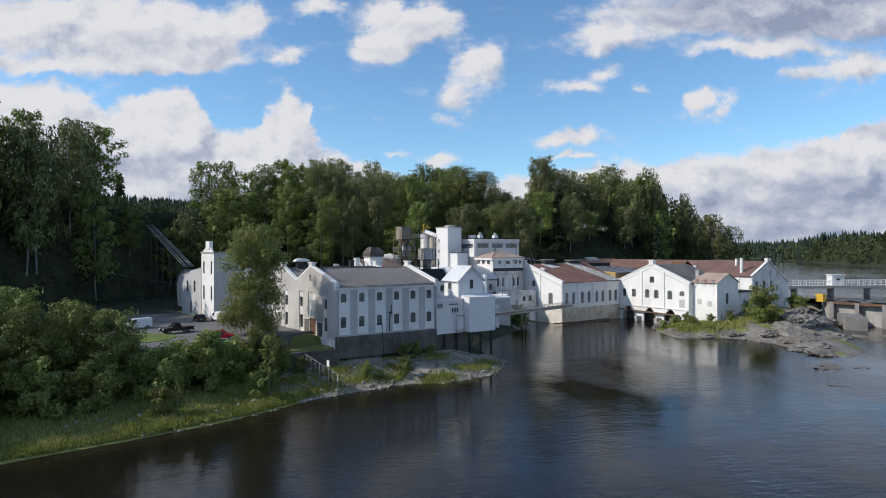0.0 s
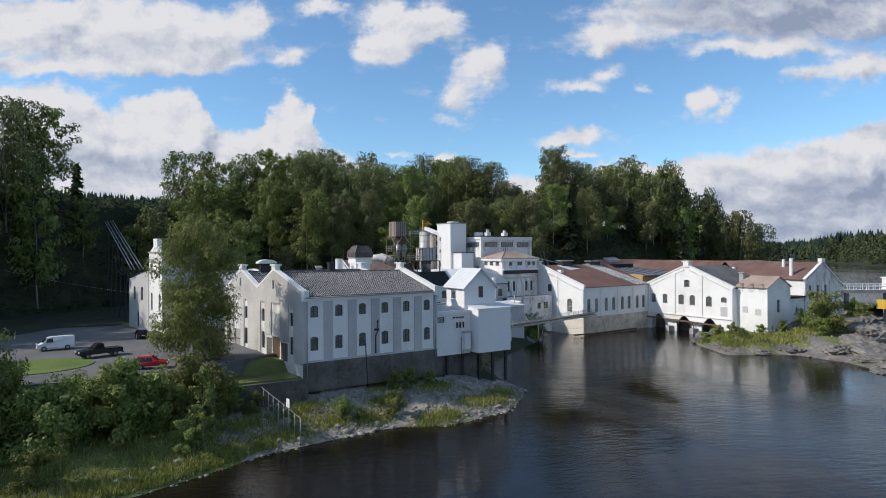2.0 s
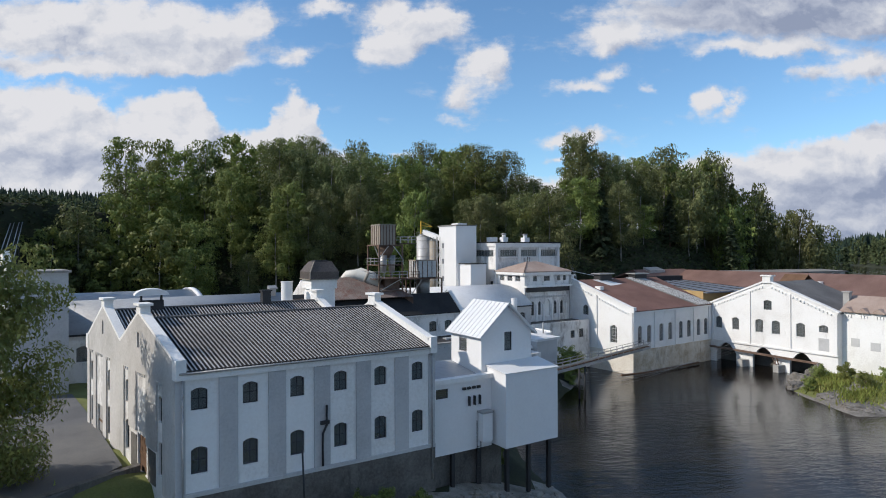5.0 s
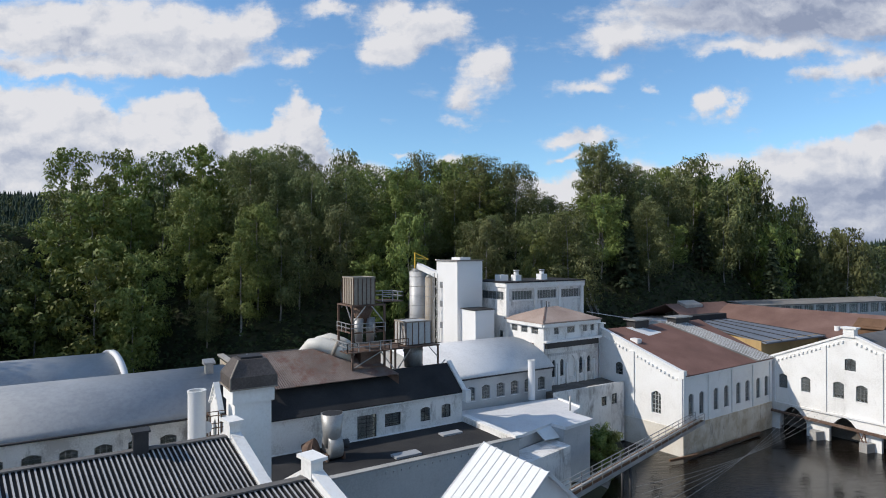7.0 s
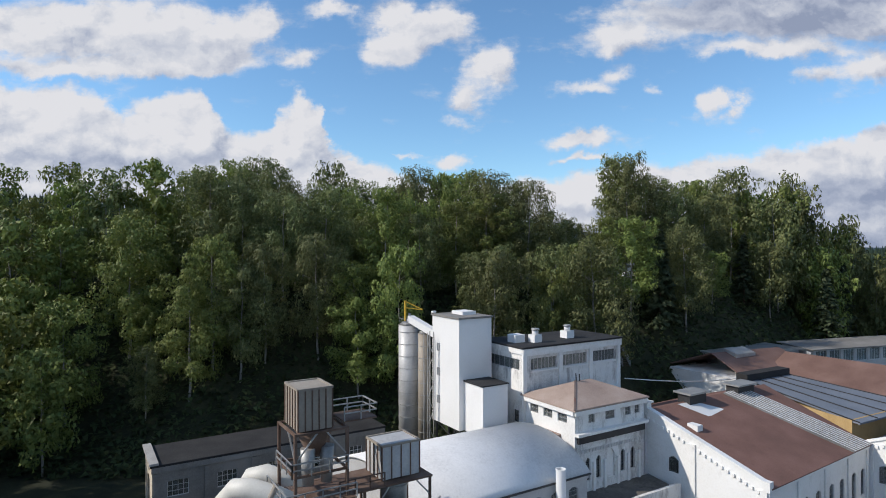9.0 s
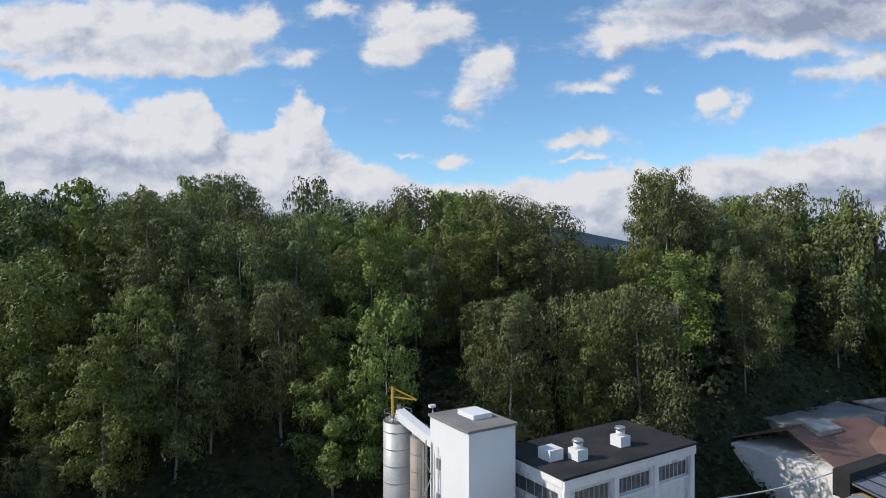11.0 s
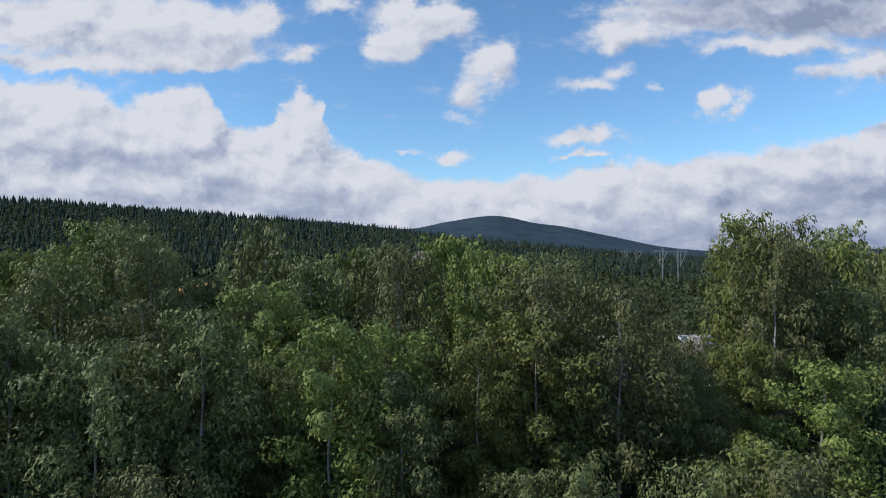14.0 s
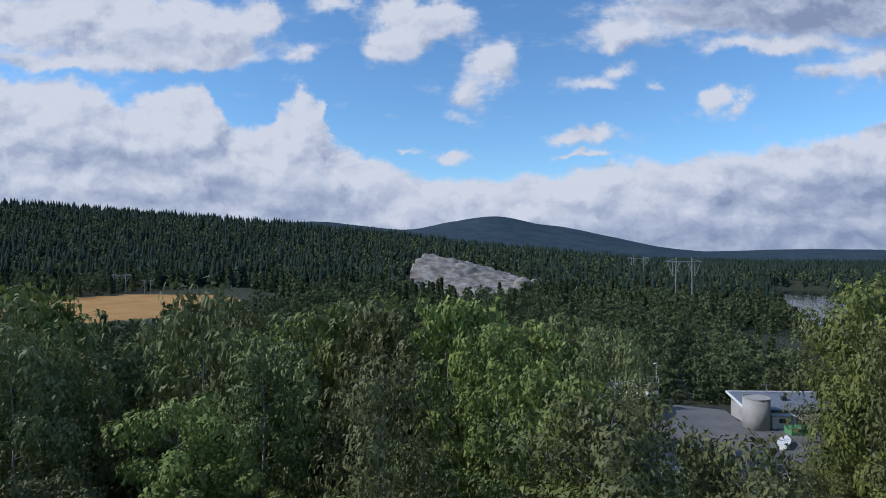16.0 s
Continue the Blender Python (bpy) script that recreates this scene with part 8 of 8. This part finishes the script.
def car_model(kind, L, W, H, paint, van=False, pickup=False):
    """Body and cabin from a side profile, with glass, wheels and lights; x ahead, origin on the ground."""
    c = []
    h = L / 2
    if van:
        prof = [(-h, .35), (-h, H * .93), (-h * .96, H), (h * .28, H), (h * .45, H * .94), (h * .70, H * .56), (h * .97, H * .44), (h, .35)]
    elif pickup:
        prof = [(-h, .45), (-h, H * .58), (-h * .18, H * .58), (-h * .12, H * .98), (h * .14, H), (h * .38, H * .62), (h * .96, H * .52), (h, .45)]
    else:
        prof = [(-h, .35), (-h * .99, H * .6), (-h * .84, H * .95), (-h * .6, H), (h * .02, H * .99), (h * .36, H * .64), (h * .93, H * .5), (h, .35)]
    bm = bmesh.new()
    rings = []
    for k, inset in ((-1, 0), (1, 0)):
        rings.append([bm.verts.new((x, k * (W / 2 - (.16 * W if z > H * .75 else .02)), z)) for x, z in prof])
    n = len(prof)
    bm.faces.new(rings[0][::-1])
    bm.faces.new(rings[1])
    for i in range(n):
        bm.faces.new((rings[0][i], rings[0][(i + 1) % n], rings[1][(i + 1) % n], rings[1][i]))
    bmesh.ops.recalc_face_normals(bm, faces=bm.faces)
    bmesh.ops.bevel(bm, geom=bm.edges[:], offset=.05, segments=2, affect="EDGES")
    me = bpy.data.meshes.new("body")
    bm.to_mesh(me)
    bm.free()
    me.materials.append(paint)
    c.append(("body", me, ""))
    top, sill = H * .9, H * .62
    glass = []
    for k in (-1, 1):
        y0, y1 = k * (W / 2 + .005), k * (W / 2 - .13 * W)
        if van:
            spans = [(h * .12, h * .52)]
        elif pickup:
            spans = [(-h * .10, h * .06), (h * .08, h * .26)]
        else:
            spans = [(-h * .74, -h * .36), (-h * .33, h * .14)]
        for a, d in spans:
            vs = [(a, y0 - k * .01, sill), (d, y0 - k * .01, sill), (d - .22 * (d > 0), y1 + k * .015, top), (a + .1, y1 + k * .015, top)]
            glass.append(mesh_of("side_window", vs, [(0, 1, 2, 3)], GLASS_CAR))
    fx0, fx1 = (h * .46, h * .68) if van else ((h * .16, h * .37) if pickup else (h * .05, h * .34))
    glass.append(mesh_of("windscreen", [(fx1 + .02, -W * .44, sill + .04), (fx1 + .02, W * .44, sill + .04), (fx0 + .03, W * .35, top + .03), (fx0 + .03, -W * .35, top + .03)], [(0, 1, 2, 3)], GLASS_CAR))
    rx0, rx1 = (-h * 1.005, -h * .985) if van else ((-h * .17, -h * .13) if pickup else (-h * 1.0, -h * .87))
    glass.append(mesh_of("rear_window", [(rx0, W * .38, sill + .03), (rx0, -W * .38, sill + .03), (rx1, -W * .32, top), (rx1, W * .32, top)], [(0, 1, 2, 3)], GLASS_CAR))
    for g in glass:
        c.append((g.name.split(".")[0], g, ""))
    return c


def dark_glass():
    m = bpy.data.materials.new("tinted_car_glass")
    m.use_nodes = True
    b = m.node_tree.nodes["Principled BSDF"]
    b.inputs["Base Color"].default_value = (.012, .014, .016, 1)
    b.inputs["Roughness"].default_value = .06
    return m


GLASS_CAR = dark_glass()


def wheel_meshes(r=.32, w=.2):
    out = []
    for nm, rr, ww, mat in (("tyre", r, w, RUBBER), ("rim", r * .62, w * 1.06, STEEL)):
        bm = tube((0, -ww / 2, 0), (0, ww / 2, 0), rr, rr, 20)
        me = bpy.data.meshes.new(nm)
        bmesh.ops.recalc_face_normals(bm, faces=bm.faces)
        bm.to_mesh(me)
        bm.free()
        me.materials.append(mat)
        out.append(me)
    return out


TYRE, RIM = wheel_meshes()


def make_car(name, x, y, heading, L, W, H, paint, label, van=False, pickup=False):
    ob = new(name)
    ob.matrix_basis = pose(x, y, 7.03, 0, 0, heading)
    tagged(ob, label, "car", "cars parked in the yard")
    for nm, me, lb in car_model(name, L, W, H, paint, van, pickup):
        under(nm, me, ob, lb)
    for sx in (-.31, .31):
        for sy in (-1, 1):
            t = under("wheel", TYRE, ob)
            t.location = (sx * L, sy * (W / 2 - .09), .32)
            under("rim", RIM, t)
    for sy in (-1, 1):
        for nm, xx, mat in (("headlight", L / 2 - .06, CLADDING), ("tail_light", -L / 2 + .03, RED_LAMP)):
            under(nm, box_mesh(nm, xx - .06, xx + .06, sy * W * .36 - .14, sy * W * .36 + .14, H * .42, H * .52, mat), ob)
    under("bumper", box_mesh("bumper", -L / 2 - .05, -L / 2 + .08, -W * .47, W * .47, .34, .52, DARK_STEEL), ob)
    under("plate_bar", box_mesh("plate_bar", -L / 2 - .07, -L / 2 - .04, -.25, .25, .56, .67, CLADDING), ob)
    return ob


make_car("hatchback_car", 20.9, 94.2, -15, 3.5, 1.6, 1.48, RED_CAR, "small red hatchback parked on the asphalt yard")
make_car("pickup_truck", 16.2, 106.4, 195, 5.1, 1.85, 1.78, BLACK_CAR, "black pickup truck parked beside the lawn", pickup=True)
make_car("van", 11.4, 116.0, 185, 4.4, 1.75, 1.82, WHITE_CAR, "white delivery van parked by the lawn", van=True)
make_car("van", 25.8, 119.8, 100, 4.4, 1.75, 1.82, WHITE_CAR, "white van parked close to the stair house", van=True)
make_car("hatchback_car", 22.6, 121.6, 90, 4.1, 1.7, 1.46, BLACK_CAR, "dark hatchback parked under the stair house")


def make_fence():
    b = thing("wire_fence", (32, 82, 2), "galvanised wire mesh fence running down to the gravel bank", "fence")
    a, c = Vector((31.4, 90.0, 0)), Vector((33.0, 78.4, 0))
    n = 9
    tops = []
    for i in range(n + 1):
        p = a.lerp(c, i / n)
        g = max(.6, float(ground_height(p.x, p.y)))
        z = 5.0 - 1.9 * i / n
        part("post", tube((p.x, p.y, g - .4), (p.x, p.y, z), .04, n=8), STEEL, b)
        tops.append((p.x, p.y, z))
    part("top_rail", beams(list(zip(tops, tops[1:])), .06), STEEL, b)
    bm = bmesh.new()
    L = (c - a).length
    m = 70
    for i in range(m):
        t0 = i / m
        p = a.lerp(c, t0)
        z = 5.0 - 1.9 * t0
        add_beam(bm, (p.x, p.y, z - 1.75), (p.x, p.y, z), .012)
    for j in range(9):
        add_beam(bm, (a.x, a.y, 4.9 - .2 * j), (c.x, c.y, 3.0 - .2 * j), .012)
    tagged(part("mesh", bm, DARK_STEEL, b), kind="stuff")
    s = thing("warning_sign", (32.2, 80.0, 4.2), "small white triangular sign on the fence", "sign")
    part("panel", prism([(32.15, 80.35), (32.25, 79.65), (32.28, 79.66), (32.18, 80.36)], 4.0, 4.9), CLADDING, s)


make_fence()


# ---------- far side of the hill ----------
def tank(name, x, y, z, r, h, label, mat=CONCRETE):
    b = thing(name, (x, y, z), label, "tank", "tanks of the treatment yard")
    part("shell", tube((x, y, z - .5), (x, y, z + h), r, r, 28), mat, b)
    part("rim", ring_bm(x, y, z + h, r * .96, r * 1.03, .15, 28), mat, b)
    return b


def treatment_yard():
    g = 28.35
    plan = [xy_of(*p) for p in ((24, 279), (40, 272), (58, 277), (66, 288), (73, 299), (72, 303), (54, 303), (55, 311), (46, 315), (33, 299))]
    slab("pavement", plan, g - 5, g + .12, ASPHALT, "pale dusty asphalt of the treatment yard")
    ax = Matrix((RGT, FWD, Vector((0, 0, 1)))).transposed().to_4x4()
    ax.translation = (0, 0, g)

    def uv_box(u0, u1, v0, v1, z0, z1):
        return box(u0, u1, v0, v1, z0, z1, m=ax)

    b = thing("shed", (*xy_of(62, 304), g), "low grey shed with a dark lean-to roof and pale edges", "shed")
    part("body", uv_box(55, 72, 301, 308.4, -.5, 3.0), CONCRETE, b)
    part("rear_wall", uv_box(55, 72, 308.0, 308.4, 3.0, 4.3), CONCRETE, b)
    roof = [ax @ Vector(p) for p in ((54.2, 300.4, 3.1), (72.6, 300.4, 3.1), (72.6, 308.8, 4.6), (54.2, 308.8, 4.6))]
    part("roof", sheet(roof, .25), SLATE, b, "dark grey felt roof")
    part("roof_edge", beams([(roof[0], roof[3]), (roof[3], roof[2])], .32), CLADDING, b)
    part("roof_vent", uv_box(63.4, 64.2, 304.5, 305.3, 3.7, 4.7), DARK_STEEL, b)
    part("aerial", beams([(ax @ Vector((62, 308, 4.5)), ax @ Vector((62, 308, 6.4))), (ax @ Vector((61, 308, 6.2)), ax @ Vector((63, 308, 6.2)))], .1), STEEL, b)
    part("porch", uv_box(58.2, 62.6, 298.4, 301.0, -.5, 2.4), CLADDING, b)
    part("porch_roof", uv_box(58.0, 62.8, 298.2, 301.0, 2.4, 2.55), CONCRETE, b)
    part("porch_window", uv_box(59.4, 60.8, 298.32, 298.42, 1.2, 2.0), FRAME_DARK, b)
    part("porch_door", uv_box(61.2, 62.1, 298.34, 298.42, 0, 2.0), FRAME_GREY, b)
    part("store_room", uv_box(64.2, 70.5, 299.2, 301.0, -.5, 2.3), CONCRETE, b)
    for u, v, r, h, lb, mt in ((55.4, 299.0, 2.4, 5.8, "upright round concrete tank beside the shed", CONCRETE), (26.4, 266.2, 1.4, 6.2, "tall grey cylindrical tank", CONCRETE), (28.6, 267.4, .78, 4.8, "slim white cylindrical tank", CLADDING)):
        x, y = xy_of(u, v)
        z = g if v > 290 else float(ground_height(x, y))
        tank("tank", x, y, z, r, h, lb, mt)
    x, y = xy_of(28.5, 311)
    big = tank("basin", x, y, g, 9.8, 4.4, "large round clarifier basin with a pink rim", OCHRE)
    part("basin_floor", tube((x, y, g + 3.9), (x, y, g + 4.25), 9.3, 9.3, 28), PINK, big, "faded pink cover")
    e0, e1 = Vector((x, y, g + 4.6)) - RGT * 9.5, Vector((x, y, g + 4.6)) + RGT * 11
    part("walkway", beams([(e0, e1)], 1.2, .15), STEEL, big)
    part("walkway_railing", railing([e0 + FWD * .6, e1 + FWD * .6], 1.1, 2.2, .06), STEEL, big)
    part("gate_house", box(-1.0, 1.0, -1.0, 1.0, -4.8, .3, m=Matrix.Translation(e1)), RUST_STEEL, big)
    part("gate_cabinet", box(-.7, .7, -1.3, -1.0, -1.8, -.3, m=Matrix.Translation(e1)), CLADDING, big)
    part("gate_frame", railing([e1 + RGT * -1.2 - FWD, e1 + RGT * 1.2 - FWD], 2.6, 1.2, .07), STEEL, big)
    lx, ly = xy_of(42.2, 315.8)
    l = thing("street_lamp", (lx, ly, g), "tall slim lamp post beside the basin", "lamp post")
    part("pole", tube((lx, ly, g - .8), (lx, ly, g + 9.0), .13, .08, 8), STEEL, l)
    part("lamp_head", box(lx - .8, lx + .1, ly - .15, ly + .15, g + 8.9, g + 9.1), CLADDING, l)
    cx, cy = xy_of(61.4, 295.4)
    c = thing("container", (cx, cy, g), "green skip container in the yard", "container")
    part("body", box(-2.1, 2.1, -1.1, 1.1, 0, 1.3, m=Matrix.Translation((cx, cy, g + .12)) @ pose(0, 0, 0, 0, 0, -30)), GREEN_PAINT, c)
    part("rim", ring_box(cx, cy, g + 1.4, 2.15, 1.15, -30), GREEN_PAINT, c)
    for u, v, a in ((55, 288.6, 20), (45.8, 270.6, -50)):
        x, y = xy_of(u, v)
        gz = max(g + .1, float(ground_height(x, y)))
        d = thing("small_boat", (x, y, gz), "white boat stored on the ground", "boat")
        bm = bmesh.new()
        m = Matrix.Translation((x, y, gz)) @ pose(0, 0, 0, 0, 0, a)
        rings = []
        for px, w, zz in ((-2.6, .8, .9), (-.5, 1.0, .9), (1.4, .8, 1.0), (2.7, .05, 1.2)):
            rings.append([bm.verts.new(m @ Vector(q)) for q in ((px, -w, zz), (px, -w * .6, .02), (px, w * .6, .02), (px, w, zz))])
        for p, q in zip(rings, rings[1:]):
            for i in range(3):
                bm.faces.new((p[i], p[i + 1], q[i + 1], q[i]))
            bm.faces.new((p[3], p[0], q[0], q[3]))
        bm.faces.new(rings[0])
        part("hull", bm, CLADDING, d)


def ring_box(x, y, z, a, b, turn):
    m = Matrix.Translation((x, y, z)) @ pose(0, 0, 0, 0, 0, turn)
    c = [m @ Vector(p) for p in ((-a, -b, 0), (a, -b, 0), (a, b, 0), (-a, b, 0))]
    return beams(list(zip(c, c[1:] + c[:1])), .14)


treatment_yard()


def quarry_face():
    """A cut of bare rock and scree above a pale gravel floor on the far hillside."""
    b = thing("quarry", (*xy_of(0, 770), 24), "pale gravel quarry with a stained rock face on the far hillside", "quarry")
    n, m = 70, 34
    U, R = np.meshgrid(np.linspace(-50, 72, n), np.linspace(0, 1, m))
    V = 705 + 150 * R + 5 * wobble(U, R * 90, 11, .3)
    X, Y = xy_of(U, V)
    crest = np.interp(U, (-50, -36, 0, 34, 72), (54, 53, 47, 38, 29))
    floor = 25.5 + 1.2 * wobble(U, V, 9, 1.3) + 3.2 * np.exp(-((U - 12) / 9) ** 2 - ((R - .2) / .12) ** 2)
    rise = smooth(.30, .92, R)
    Z = floor + (crest - floor) * rise + (.4 + 2.4 * rise) * wobble(U, V * 1.4, 7, 2.2) + .8 * rise * wobble(U, V, 2.3, .5) + 1.6 * np.round(3 * rise + .5 * wobble(U, V, 13, .9)) * rise * .4
    Z = np.maximum(Z, ground_height(X, Y) + .5) * np.where(R < .02, 0, 1) + np.where(R < .02, 18, 0)
    edge = ((U - 10) / 60) ** 4 + ((R - .48) / .52) ** 4 + .22 * wobble(U, V, 12, .8) + .12 * wobble(U, V, 4, .2)
    low = ground_height(X, Y) - 3
    Z = low + (Z - low) * (1 - smooth(.8, 1.0, edge))
    idx = np.arange(n * m).reshape(m, n)
    f = np.stack([idx[:-1, :-1], idx[:-1, 1:], idx[1:, 1:], idx[1:, :-1]], -1).reshape(-1, 4)
    part("rock_face", fast_mesh("rock_face", np.stack([X, Y, Z], -1).reshape(-1, 3), f, QUARRY), None, b)
    for u, v, r, h in ((62, 742, 9, 7), (74, 748, 6, 5), (116, 716, 12, 6), (128, 720, 8, 5)):
        x, y = xy_of(u, v)
        g = float(ground_height(x, y))
        d = thing("gravel_heap", (x, y, g), "pale heap of crushed stone by the quarry", "gravel heap", "heaps of crushed stone")
        bm = bmesh.new()
        rings = []
        for q, z in ((1.0, -1), (.7, .45), (.3, .9), (.04, 1.0)):
            rings.append([bm.verts.new((x + r * q * math.cos(t) * 1.3 * (1 + .12 * math.sin(3 * t + u)), y + r * q * math.sin(t) * (1 + .1 * math.cos(2 * t + v)), g + h * z + 6 * (z > 0))) for t in (k * math.pi / 9 for k in range(18))])
        for p, q in zip(rings, rings[1:]):
            for k in range(18):
                bm.faces.new((p[k], p[(k + 1) % 18], q[(k + 1) % 18], q[k]))
        bm.faces.new(rings[-1])
        part("heap", bm, GRAVEL, d)


quarry_face()


def make_pylon(x, y, h, s, label):
    z = float(ground_height(x, y))
    b = thing("power_pylon", (x, y, z), label, "pylon", "pylons of the power line")
    d = Vector((.84, -.545, 0))
    p = Vector((x, y, z))
    for k in (-1, 1):
        part("mast", beams([(p + d * k * 5 * s + Vector((0, 0, -1)), p + d * k * 4.6 * s + Vector((0, 0, h * 1.08)))], .5 * s), STEEL, b)
    part("crossarm", beams([(p - d * 11 * s + Vector((0, 0, h)), p + d * 11 * s + Vector((0, 0, h))), (p - d * 11 * s + Vector((0, 0, h)), p - d * 4.6 * s + Vector((0, 0, h * 1.06))), (p + d * 11 * s + Vector((0, 0, h)), p + d * 4.6 * s + Vector((0, 0, h * 1.06)))], .4 * s), STEEL, b)
    bars("brace", [(p + d * a * s + Vector((0, 0, h)), p + d * c * s + Vector((0, 0, h * e))) for a, c, e in ((-10, -6.5, .7), (-6.5, -6.5, .7), (-3, -5, .7), (3, 5, .7), (6.5, 6.5, .7), (10, 6.5, .7), (-2, -5, .72), (2, 5, .72))], .25 * s, STEEL, b)
    return b


for u, v, h, s in ((175, 645, 38, 1.3), (218, 896, 27, 1.3), (-268, 650, 15, .75), (-250, 656, 10, .5)):
    x, y = xy_of(u, v)
    make_pylon(x, y, h, s, "lattice power pylon above the trees")


def overhead_wires():
    b = thing("overhead_wires", (110, 118, 4), "thin sagging wires spanning the river inlet", "wires")
    for k in range(5):
        a, c = Vector((92, 104 + .7 * k, 3.6 + .45 * k)), Vector((142, 116.0 - 1.0 * k, 5.0 - .3 * k))
        pts = [a.lerp(c, t / 12) - Vector((0, 0, 1.2 * math.sin(math.pi * t / 12))) for t in range(13)]
        part("wire", pipe(pts, .014, 5), STEEL, b)
    w = thing("roof_wire", (118, 142, 20), "pale cable from the block to the brown roof", "wires")
    part("cable", pipe([Vector((120.5, 141.0, 18.5)).lerp(Vector((151.8, 143.0, 14.6)), t / 10) - Vector((0, 0, .5 * math.sin(math.pi * t / 10))) for t in range(11)], .07, 6), CLADDING, w)
    h = thing("yard_wire", (15, 140, 15), "sagging cable from the dark slope to the stair house", "wires")
    part("cable", pipe([Vector((23.8, 132.0, 13.2)).lerp(Vector((4.0, 140.0, 17.5)), t / 10) - Vector((0, 0, .4 * math.sin(math.pi * t / 10))) for t in range(11)], .014, 6), STEEL, h)


overhead_wires()
